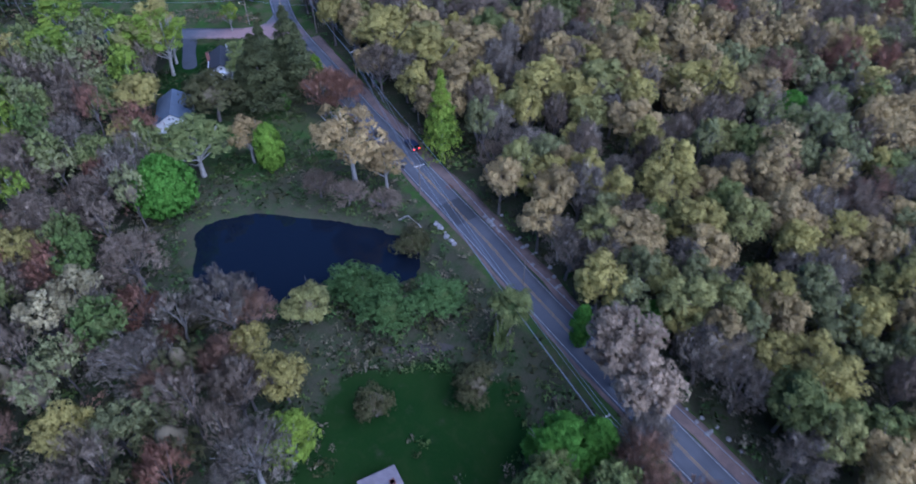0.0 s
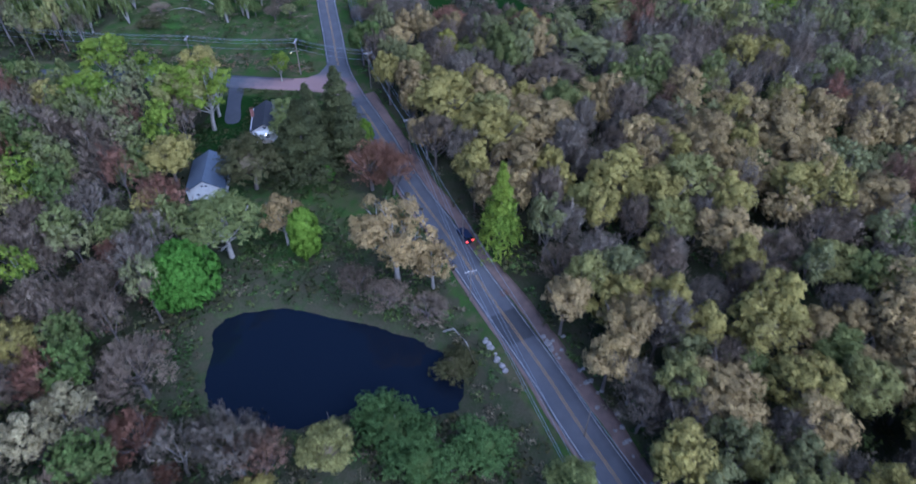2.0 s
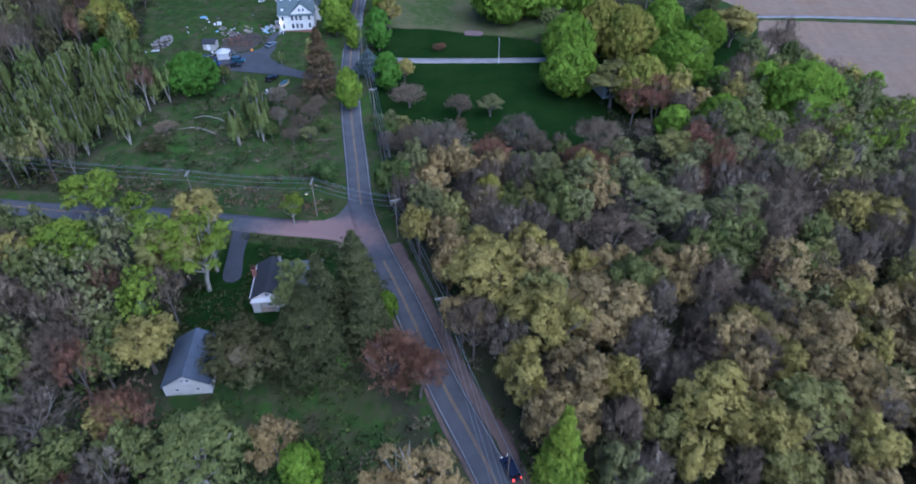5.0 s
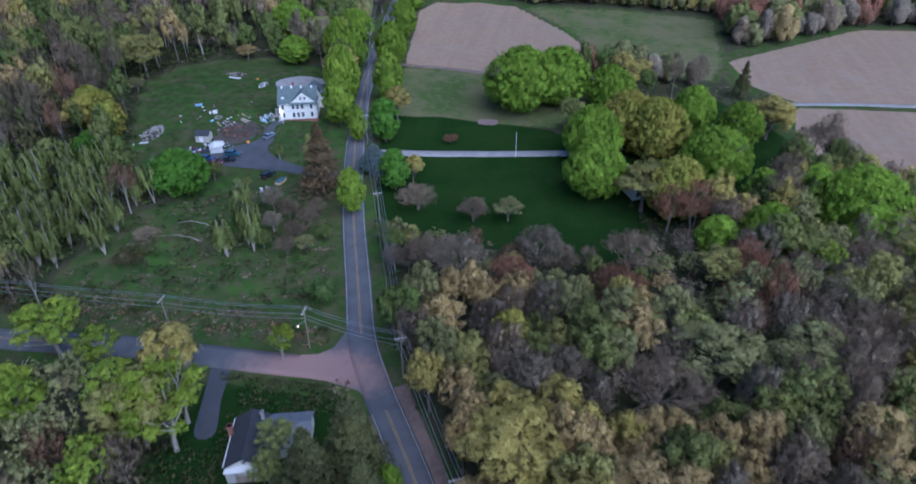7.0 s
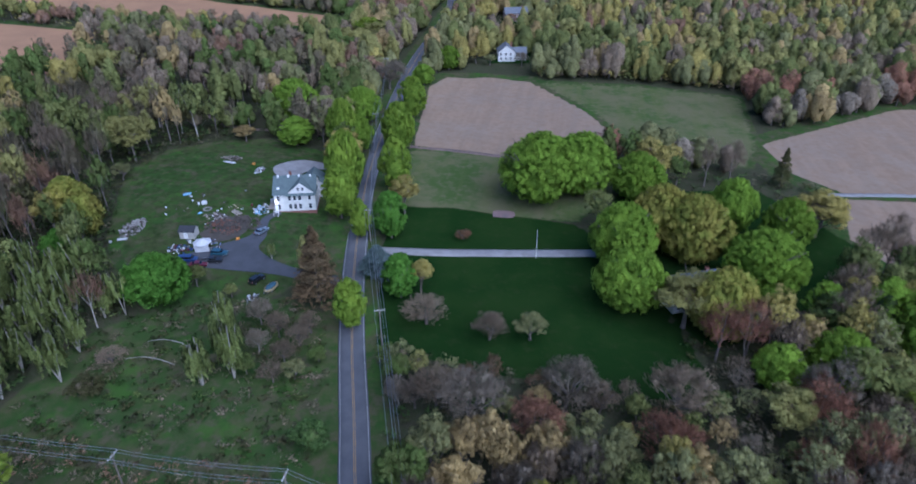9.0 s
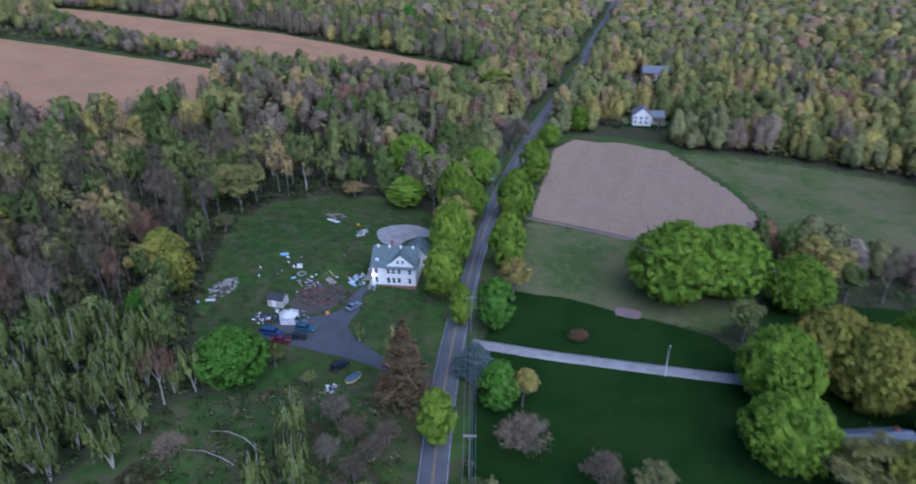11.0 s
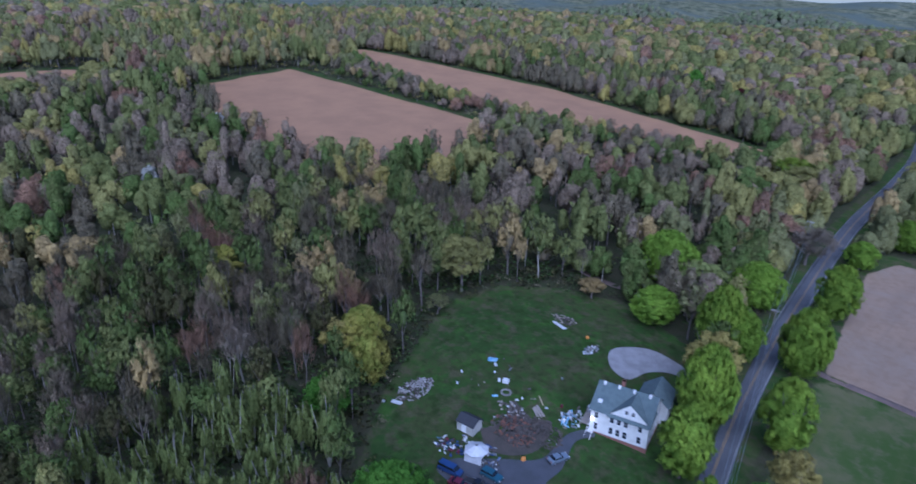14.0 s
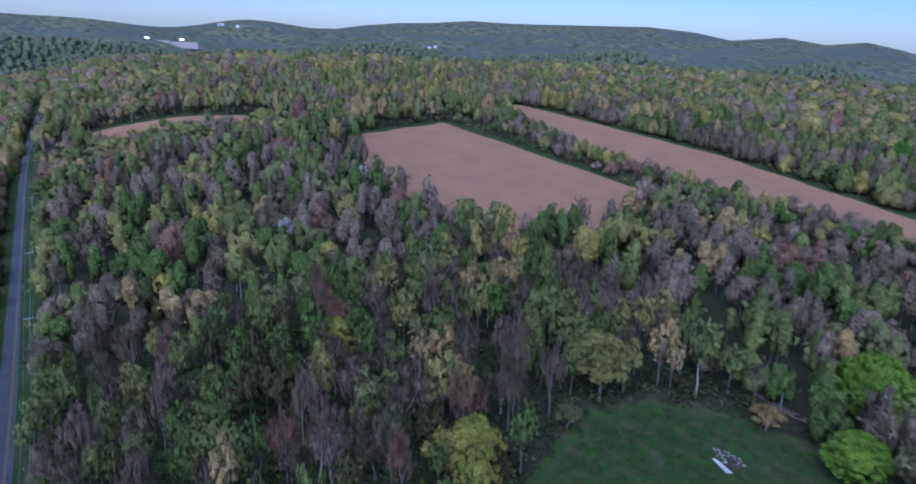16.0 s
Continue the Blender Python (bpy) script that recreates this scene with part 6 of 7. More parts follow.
def white_house():
    """The large white house: long ridge, a pedimented cross gable in front, a rear wing, stairs and a porch lamp."""
    h = thing("house", -109.7, 288.3, 15, 5.0, "large white two-storey house with a green-grey roof", "house")
    part("foundation", boxes((-0.05, 12.35, -0.05, 10.9, -1.2, 0.9)), BRICK, h, "dark red brick foundation")
    gable_block(h, 0, 12.3, 0, 10.8, 0.9, 6.6, 10.3, WHITE_WALL)
    gable_roof(h, 0, 12.3, 0, 10.8, 6.6, 10.3, ROOF_TEAL, 0.45)
    gable_block(h, 3.9, 12.3, -0.06, 5.3, 6.4, 6.6, 10.15, WHITE_WALL, "y", "pediment")
    gable_roof(h, 3.9, 12.3, 0.18, 5.35, 6.6, 10.15, ROOF_TEAL, 0.35, "y", "pediment_roof")
    part("pent_roof", prism([(-0.75, 6.25), (0.0, 6.75), (0.0, 6.6), (-0.75, 6.12)], 3.5, 12.6), ROOF_TEAL, h).matrix_basis = Matrix(((0, 1, 0, 0), (1, 0, 0, 0), (0, 0, 1, 0), (0, 0, 0, 1)))
    part("eave_board", boxes((-0.4, 3.9, -0.44, -0.3, 6.15, 6.35)), TRIM, h)
    for x in (1.2, 4.6, 6.1, 7.6, 10.6):
        window_on(h, x, 0, 5.2, 0.85, 1.5)
        window_on(h, x, 0, 2.4, 0.85, 1.6)
    for x in (7.4, 8.8):
        window_on(h, x, -0.06, 8.1, 0.65, 1.0)
    for y in (2.2, 5.4, 8.6):
        window_on(h, 12.3, y, 5.2, 0.85, 1.5, "side")
        window_on(h, 12.3, y, 2.4, 0.85, 1.6, "side")
    window_on(h, 12.3, 5.4, 8.4, 0.7, 1.1, "side")
    gable_block(h, 7.0, 13.8, 10.8, 18.0, -0.8, 5.0, 7.6, WHITE_WALL, "y", "wing_wall")
    gable_roof(h, 7.0, 13.8, 10.9, 18.0, 5.0, 7.6, ROOF_TEAL, 0.4, "y", "wing_roof")
    for x in (1.0, 4.2, 7.4, 10.8):
        part("roof_vent", boxes((x - 0.28, x + 0.28, 4.7, 5.2, 9.9, 10.75), bevel=0.05), TRIM, h)
    chimney(h, 4.6, 6.6, 9.0, 11.2)
    part("skylight", boxes((0.8, 1.7, 1.2, 2.0, 7.55, 8.1), bevel=0.04), TRIM, h)
    # the flight of steps up to the side porch
    part("porch", boxes((-2.4, 0, 0.6, 6.5, 1.5, 1.65), (-2.4, -2.25, 0.6, 0.75, -1.0, 1.5), (-2.4, -2.25, 6.35, 6.5, -1.0, 1.5)), PLANK, h, "weathered plank porch")
    steps_part = part("stair", boxes(*[(-0.3, 1.0, -2.9 + 0.29 * k, -2.6 + 0.29 * k, -0.4 + 0.19 * k, -0.36 + 0.19 * k) for k in range(10)]), TRIM, h, "white wooden stair")
    for x in (-0.3, 1.0):
        part("stair_rail", rod((x, -2.9, 0.5), (x, 0.0, 2.5), 0.05), TRIM, steps_part)
        part("stair_post", rod((x, -2.9, -0.6), (x, -2.9, 0.55), 0.05), TRIM, steps_part)
    part("door", boxes((-0.05, 0.95, -0.06, 0.0, 1.5, 3.6)), TRIM, h)
    bulb = part("porch_lamp", rod((0.35, -0.2, 3.95), (0.35, -0.2, 4.2), 0.16), PORCH, h, "lit porch lamp")
    lamp = new("porch_light", bpy.data.lights.new("porch_light", "POINT"))
    lamp.data.energy, lamp.data.color, lamp.data.shadow_soft_size = 28, (1.0, 0.88, 0.7), 0.15
    lamp.location = h.matrix_basis @ Vector((0.35, -0.55, 4.0))
    return h


def barn():
    h = thing("barn", -75.0, 134.0, 13.5, -1.8, "white gabled barn with a long blue-grey roof", "barn")
    gable_block(h, 0, 8.3, 0, 11.4, -0.4, 2.8, 5.3, WHITE_WALL, "y")
    gable_roof(h, 0, 8.3, 0, 11.4, 2.8, 5.3, ROOF_BLUE, 0.3, "y")
    for x in (2.3, 6.0):
        window_on(h, x, 0, 1.5, 0.7, 0.55)
    for x in (3.7, 4.6):
        window_on(h, x, 0, 3.9, 0.6, 0.55)
    part("corner_board", boxes((-0.03, 0.14, -0.03, 0.14, -0.3, 2.8)), TRIM, h)
    part("corner_board", boxes((8.16, 8.33, -0.03, 0.14, -0.3, 2.8)), TRIM, h)
    return h


def dark_roofed_house():
    h = thing("house", -67.4, 156.6, 14, -1.7, "white house with a black roof under the spruces", "house")
    gable_block(h, 0, 6.2, 1.2, 11.5, -0.3, 3.4, 5.2, WHITE_WALL, "y")
    gable_roof(h, 0, 6.2, 1.0, 11.5, 3.4, 5.2, ROOF_BLACK, 0.35, "y")
    gable_block(h, 6.2, 13.5, 4.5, 11.9, -0.3, 3.2, 5.0, WHITE_WALL, "x", "wing_wall")
    gable_roof(h, 5.4, 13.5, 4.5, 11.9, 3.2, 5.0, ROOF_GREY, 0.35, "x", "wing_roof")
    part("porch_wall", boxes((0.0, 1.6, 0.0, 1.2, -0.3, 2.9)), WHITE_WALL, h)
    part("porch_wall", boxes((4.6, 5.2, 0.0, 0.25, -0.3, 1.0)), WHITE_WALL, h)
    part("porch_floor", boxes((1.6, 5.2, 0.0, 1.2, -0.3, 0.25)), PLANK, h)
    part("porch_roof", boxes((-0.2, 5.4, -0.25, 1.3, 2.9, 3.05)), TRIM, h)
    part("porch_lamp", rod((3.2, 0.9, 2.0), (3.2, 0.9, 2.12), 0.06), PORCH, h, "lit porch lamp")
    window_on(h, 3.4, 1.2, 1.4, 1.0, 1.1)
    window_on(h, 3.1, 1.2, 3.9, 0.8, 0.7)
    chimney(h, -0.35, 8.0, 0.0, 5.6, 0.8)
    chimney(h, 5.0, 10.2, 4.2, 6.2, 0.5, CONCRETE)
    part("gutter", boxes((-0.55, -0.4, 1.0, 11.6, 3.15, 3.28)), TRIM, h)
    return h


def plain_house(x, y, angle, w, d, eave, ridge, wall_mat, roof_mat, label, along="x"):
    h = thing("house", x, y, angle, None, label, "house")
    gable_block(h, 0, w, 0, d, -1.0, eave, ridge, wall_mat, along)
    gable_roof(h, 0, w, 0, d, eave, ridge, roof_mat, 0.4, along)
    for k in range(int(w // 2.6)):
        window_on(h, 1.4 + 2.6 * k, 0, eave - 1.3, 0.9, 1.3)
        if eave > 4.4:
            window_on(h, 1.4 + 2.6 * k, 0, 1.7, 0.9, 1.3)
    for y0 in (d * 0.3, d * 0.7):
        window_on(h, w, y0, eave - 1.3, 0.9, 1.3, "side")
    chimney(h, w * 0.8, d * 0.55, eave, ridge + 0.9)
    return h


white_house()
barn()
dark_roofed_house()
plain_house(5.5, 260, 25, 14, 9, 5.0, 8.0, WHITE_WALL, ROOF_BLUE, "white house half hidden among lawn maples")
far_a = plain_house(-64, 476, 12, 9, 9, 5.2, 8.6, WHITE_WALL, ROOF_GREY, "white house with grey roof beyond the field", "y")
part("garage_wall", boxes((9.0, 15.5, 3.0, 10.0, -1.0, 3.6)), WHITE_WALL, far_a)
gable_roof(far_a, 9.0, 15.5, 3.0, 10.0, 3.6, 6.2, ROOF_GREY, 0.35, "x", "garage_roof")
plain_house(-71, 573, 18, 15, 9, 5.2, 8.2, PINK_WALL, ROOF_GREY, "pinkish brick house with grey roof in the woods")
cabin = plain_house(-12.2, 37.5, 26, 5.2, 6.2, 2.6, 3.6, PINK_WALL, ROOF_PINK, "small cabin with a pinkish low roof", "x")


def garden_shed(x, y, angle):
    h = thing("shed", x, y, angle, None, "small grey shed with a dark gabled roof", "shed")
    gable_block(h, 0, 4.2, 0, 3.4, -0.3, 2.2, 3.2, CREAM_WALL, "x")
    gable_roof(h, 0, 4.2, 0, 3.4, 2.2, 3.2, ROOF_BLACK, 0.25, "x")
    part("door", boxes((1.2, 2.4, -0.05, 0.0, 0.0, 1.95)), TRIM, h)


garden_shed(-129.6, 267.6, 8)


def canopy_tent(x, y, angle):
    h = thing("canopy_tent", x, y, angle, None, "white peaked canopy tent beside parked vehicles", "tent")
    bm = bmesh.new()
    bmesh.ops.create_cone(bm, cap_ends=False, segments=8, radius1=2.6, radius2=0.35, depth=1.1, matrix=Matrix.Translation((0, 0, 2.65)))
    part("canopy", bm, WHITE_CLOTH, h)
    part("valance", boxes((-1.9, 1.9, -1.95, -1.9, 1.75, 2.2), (-1.9, 1.9, 1.9, 1.95, 1.75, 2.2), (-1.95, -1.9, -1.9, 1.9, 1.75, 2.2), (1.9, 1.95, -1.9, 1.9, 1.75, 2.2)), WHITE_CLOTH, h)
    part("side_wall", boxes((-1.88, 1.88, -1.9, -1.86, 0.0, 1.8)), WHITE_CLOTH, h)
    for a, b in ((-1.8, -1.8), (1.8, -1.8), (1.8, 1.8), (-1.8, 1.8)):
        part("pole", rod((a, b, -0.1), (a, b, 2.2), 0.04), METAL, h)


canopy_tent(-121.0, 264.6, 20)


# ---- vehicles ----
SHAPES = {
    "sedan": ([(-2.3, 0.35), (2.25, 0.35), (2.3, 0.65), (2.1, 0.85), (0.95, 0.98), (-1.5, 1.0), (-2.25, 0.95), (-2.35, 0.6)], [(0.95, 0.96), (0.2, 1.42), (-1.0, 1.44), (-1.75, 0.98)]),
    "suv": ([(-2.3, 0.4), (2.25, 0.4), (2.3, 0.8), (2.1, 1.0), (1.0, 1.1), (-2.25, 1.1), (-2.35, 0.7)], [(1.0, 1.08), (0.35, 1.66), (-1.95, 1.7), (-2.28, 1.08)]),
    "van": ([(-2.6, 0.4), (2.5, 0.4), (2.6, 0.8), (2.4, 1.1), (1.7, 1.2), (-2.6, 1.2), (-2.65, 0.7)], [(1.75, 1.18), (0.95, 1.95), (-2.4, 2.0), (-2.6, 1.18)]),
    "pickup": ([(-2.8, 0.5), (2.6, 0.5), (2.65, 0.85), (2.5, 1.05), (1.2, 1.12), (-2.8, 1.12), (-2.85, 0.8)], [(1.2, 1.1), (0.6, 1.72), (-0.55, 1.74), (-0.75, 1.1)]),
}


def vehicle(kind, x, y, angle, body_paint, label, z=None, lit=False):
    """A car pointing along +x: body, cabin, panes, wheels with rims, lamps, bumpers and mirrors."""
    low_line, top_line = SHAPES[kind]
    c = thing("pickup_truck" if kind == "pickup" else "van" if kind == "van" else "car", x, y, angle, z, label, "truck" if kind == "pickup" else "car")
    w = 0.92
    part("body", prism(low_line, -w, w, 0.07), body_paint, c)
    bm = prism(top_line, -w * 0.86, w * 0.86, 0.06)
    part("cabin", bm, body_paint, c)
    f, r_ = top_line[0], top_line[-1]
    t1, t2 = top_line[1], top_line[2]
    lerp = lambda a, b, k: (a[0] + (b[0] - a[0]) * k, a[1] + (b[1] - a[1]) * k)
    for name, a, b, out in (("windscreen", f, t1, 1), ("rear_window", r_, t2, -1)):
        p, q = lerp(a, b, 0.14), lerp(a, b, 0.86)
        part(name, prism([(p[0] + 0.03 * out, p[1] + 0.02), (q[0] + 0.03 * out, q[1] + 0.02), (q[0] - 0.03 * out, q[1] - 0.02), (p[0] - 0.03 * out, p[1] - 0.02)], -w * 0.76, w * 0.76), CARGLASS, c)
    for s in (-1, 1):
        a, b, d, e = lerp(f, t1, 0.15), lerp(f, t1, 0.85), lerp(r_, t2, 0.85), lerp(r_, t2, 0.15)
        m1, m2 = lerp(a, e, 0.48), lerp(b, d, 0.45)
        for quad in ([a, b, (m2[0] + 0.04, m2[1]), (m1[0] + 0.04, m1[1])], [(m1[0] - 0.04, m1[1]), (m2[0] - 0.04, m2[1]), d, e]):
            y0 = s * w * 0.86
            part("side_window", prism([(k[0], k[1]) for k in quad], y0 - 0.012, y0 + 0.012), CARGLASS, c)
        part("mirror", boxes((f[0] - 0.35, f[0] - 0.15, s * (w + 0.02) - 0.09, s * (w + 0.02) + 0.09, 1.0, 1.14), bevel=0.03), body_paint, c)
        part("headlight", boxes((2.2, 2.32, s * 0.62 - 0.2, s * 0.62 + 0.2, 0.66, 0.8), bevel=0.02), HEADLAMP if lit else PLASTIC, c)
        back = low_line[-1][0]
        part("taillight", boxes((back - 0.06, back + 0.1, s * 0.7 - 0.17, s * 0.7 + 0.17, 0.78, 1.0), bevel=0.02), TAIL if lit else BRICK, c)
        for wx_ in (1.4, -1.4 if kind in ("sedan", "suv") else -1.7):
            bm = rod((wx_, s * 0.72, 0.34), (wx_, s * 0.95, 0.34), 0.34, sides=18)
            bmesh.ops.bevel(bm, geom=[e2 for e2 in bm.edges if len(e2.link_faces) == 2 and any(len(f2.verts) > 4 for f2 in e2.link_faces)], offset=0.05, segments=1, affect="EDGES")
            wheel = part("wheel", bm, TYRE, c)
            part("rim", rod((wx_, s * 0.94, 0.34), (wx_, s * 0.965, 0.34), 0.2, 0.17, 12), CHROME, wheel)
    part("bumper", boxes((low_line[1][0] - 0.06, low_line[1][0] + 0.1, -0.8, 0.8, 0.38, 0.56), bevel=0.03), TYRE, c)
    part("bumper", boxes((low_line[0][0] - 0.1, low_line[0][0] + 0.06, -0.8, 0.8, 0.38, 0.58), bevel=0.03), TYRE, c)
    if kind == "pickup":
        part("cargo_bed", boxes((-2.75, -0.85, -0.75, 0.75, 1.1, 1.13)), TYRE, c)
        part("bed_rail", rod((-2.7, -0.82, 1.2), (-0.85, -0.82, 1.2), 0.04), CHROME, c)
        part("bed_rail", rod((-2.7, 0.82, 1.2), (-0.85, 0.82, 1.2), 0.04), CHROME, c)
    return c


NAVY = paint("paint_navy", (0.02, 0.03, 0.07))
BLACK_PAINT = paint("paint_black", (0.015, 0.016, 0.02))
VAN_BLUE = paint("paint_blue", (0.03, 0.06, 0.17))
TEAL_PAINT = paint("paint_teal", (0.03, 0.09, 0.13))
RED_PAINT = paint("paint_red", (0.13, 0.02, 0.035))
SILVER = paint("paint_silver", (0.17, 0.21, 0.26))
vehicle("suv", -11.6, 128.2, 123, NAVY, "dark navy estate car driving with red tail lamps lit", float(hills(-12.5, 126)) + 0.17, True)
vehicle("van", -122.0, 258.2, 12, VAN_BLUE, "dark blue van parked on the driveway edge", None)
vehicle("pickup", -115.6, 259.3, 20, BLACK_PAINT, "black pickup truck parked on the driveway")
vehicle("sedan", -118.2, 257.0, 15, RED_PAINT, "dark red car parked between van and pickup")
vehicle("suv", -115.3, 263.0, 8, TEAL_PAINT, "dark teal estate car beside the white tent")
vehicle("sedan", -108.9, 276.2, 72, SILVER, "blue-grey car parked on the asphalt drive")
vehicle("suv", -100.6, 254.6, 70, BLACK_PAINT, "black car parked on rough grass")


def covered_boat(x, y, angle):
    h = thing("boat", x, y, angle, None, "cream boat under a teal cover on the grass", "boat")
    bm = bmesh.new()
    bmesh.ops.create_uvsphere(bm, u_segments=16, v_segments=8, radius=1, matrix=Matrix.Diagonal((2.5, 1.25, 1.0, 1)))
    bmesh.ops.bisect_plane(bm, geom=bm.verts[:] + bm.edges[:] + bm.faces[:], plane_co=(0, 0, 0.25), plane_no=(0, 0, 1), clear_outer=True)
    bm.transform(Matrix.Translation((0, 0, 0.95)))
    part("hull", bm, YELLOW_HULL, h)
    bm = bmesh.new()
    bmesh.ops.create_uvsphere(bm, u_segments=16, v_segments=8, radius=1, matrix=Matrix.Diagonal((2.0, 0.95, 0.4, 1)))
    bm.transform(Matrix.Translation((0, 0, 1.2)))
    part("cover", bm, TEAL_COVER, h)
    part("trailer", boxes((-2.6, 2.2, -0.5, -0.4, 0.2, 0.32), (-2.6, 2.2, 0.4, 0.5, 0.2, 0.32), (-1.0, -0.8, -1.0, 1.0, 0.15, 0.3)), METAL, h)


covered_boat(-95.6, 252.0, 75)


# ---- power lines ----
def utility_pole(x, y, h, angle, lean=0.0, arm=2.4):
    p = thing("utility_pole", x, y, angle, None, "weathered wooden utility pole with a pale crossarm", "utility pole", "utility poles")
    part("pole", rod((0, 0, -0.6), (lean, 0, h), 0.17, 0.11), POLE_WOOD, p)
    part("crossarm", boxes((lean - arm / 2, lean + arm / 2, -0.16, -0.04, h - 0.5, h - 0.34)), POLE_ARM, p)
    for s in (-1, 1):
        part("brace", rod((lean, -0.1, h - 1.3), (lean + s * 0.7, -0.1, h - 0.48), 0.03), POLE_ARM, p)
    for o in (-0.46, -0.18, 0.2, 0.46):
        part("insulator", rod((lean + arm * o, -0.1, h - 0.34), (lean + arm * o, -0.1, h - 0.08), 0.07, 0.05), TRIM, p)
    return p


def cable(ends, sag, radius, label):
    """One hanging wire through the given points."""
    pts = []
    for a, b in zip(ends, ends[1:]):
        a, b = Vector(a), Vector(b)
        for k in range(12):
            t = k / 12
            pts.append(a.lerp(b, t) - Vector((0, 0, sag * 4 * t * (1 - t))))
    pts.append(Vector(ends[-1]))
    v, f = tube(pts, [radius] * len(pts), 4)
    return tagged(new("power_cable", mesh_of("power_cable", v, f, [CABLE])), label, "cable", "overhead cables")


POLES = [(41, 22, 10.5, 1.0), (20.8, 49.6, 10, 1.0), (-8.9, 110.8, 8.6, 1.0), (-27.8, 156.5, 10.3, -1.0), (-43.3, 185.0, 11.2, -1.0), (-61.4, 235.5, 11.4, -1.0), (-77.6, 280.6, 10.5, -1.0), (-97.0, 355.6, 10.5, -1.0), (-113, 430, 10.5, 1.0)]
tops = []
for i, (x, y, h, s) in enumerate(POLES):
    a, b = POLES[max(i - 1, 0)], POLES[min(i + 1, len(POLES) - 1)]
    turn = math.degrees(math.atan2(b[1] - a[1], b[0] - a[0])) - 90
    utility_pole(x, y, h, turn)
    c = math.cos(radians(turn)), math.sin(radians(turn))
    tops.append([(x + c[0] * 2.4 * o, y + c[1] * 2.4 * o, g1(x, y) + h - 0.1) for o in (-0.46, 0.2, 0.46)] + [(x, y, g1(x, y) + h - 2.2)])
for k in range(4):
    cable([t[k] for t in tops], 0.7, 0.05 if k == 3 else 0.035, "thin grey overhead wire strung between poles")
SIDE_POLES = [(-43.3, 185.0, 11.2), (-64.8, 190.2, 10.6), (-96, 189.6, 10.0), (-155, 189, 10.2), (-222.2, 190.8, 10.4), (-282.7, 190.6, 10.4), (-345.8, 190.6, 10.4), (-430, 191.5, 10.4), (-560, 193, 10.4), (-688, 197, 10.4)]
side_tops = []
for i, (x, y, h) in enumerate(SIDE_POLES):
    if i:
        utility_pole(x, y, h, 90, 0.0, 2.6)
    side_tops.append([(x, y + o, g1(x, y) + h - 0.1) for o in (-1.15, 0.5, 1.15)] + [(x, y, g1(x, y) + h - 2.4)])
for k in range(4):
    cable([t[k] for t in side_tops], 0.7, 0.035, "thin grey overhead wire along the side road")
# the heavy cable on the wood's side of the road
cable([(-27.8, 156.5, 6.8), (-11.9, 126.9, 5.6), (12.1, 83.7, 5.8), (41.2, 40.3, 6.2), (62, 8, 6.2)], 0.5, 0.05, "heavy black-grey telephone cable beside the road")
for x, y in ((-11.9, 126.9), (12.1, 83.7), (41.2, 40.3)):
    p = thing("utility_pole", x, y, 0, None, "short slim wooden telephone pole at the wood edge", "utility pole", "utility poles")
    part("pole", rod((0, 0, -0.5), (0, 0, 7.9), 0.12, 0.09), POLE_WOOD, p)

lamp_arm = thing("street_lamp", -64.8, 190.0, 0, g1(-64.8, 190.2) + 7.6, "amber street lamp on a curved metal arm", "street lamp")
part("arm", rod((0, 0, 0), (-0.6, -2.0, 0.7), 0.05), METAL, lamp_arm)
part("housing", boxes((-0.85, -0.45, -2.7, -1.9, 0.62, 0.8), bevel=0.06), METAL, lamp_arm)
part("lens", boxes((-0.8, -0.5, -2.6, -2.0, 0.5, 0.62), bevel=0.05), SODIUM, lamp_arm, "glowing amber lens")
glow = new("street_lamp_light", bpy.data.lights.new("street_lamp_light", "POINT"))
glow.data.energy, glow.data.color, glow.data.shadow_soft_size = 40, (1.0, 0.6, 0.25), 0.2
glow.location = (-65.4, 187.6, g1(-64.8, 190.2) + 7.9)

flag = thing("flagpole", -29.5, 280.8, 0, None, "slim white flagpole on the lawn", "flagpole")
part("pole", rod((0, 0, -0.3), (0, 0, 8.6), 0.09, 0.05), TRIM, flag)
part("finial", rod((0, 0, 8.6), (0, 0, 8.8), 0.1, 0.04), TRIM, flag)


# ---- stones, fallen wood and hedges ----
def boulder(x, y, size, seed, mat=STONE, label="grey boulder on the dirt shoulder"):
    r = random.Random(seed)
    bm = bmesh.new()
    bmesh.ops.create_icosphere(bm, subdivisions=2, radius=size)
    for v in bm.verts:
        v.co *= 1 + 0.35 * noise.noise(v.co * (1.4 / size) + Vector((seed, 0, 0)))
        v.co.z *= 0.62
    ob = part("boulder", bm, mat, None)
    ob.matrix_basis = pose(x, y, g1(x, y) + size * 0.28, 0, 0, r.uniform(0, 360))
    tagged(ob, label, "stone", "stones by the road")


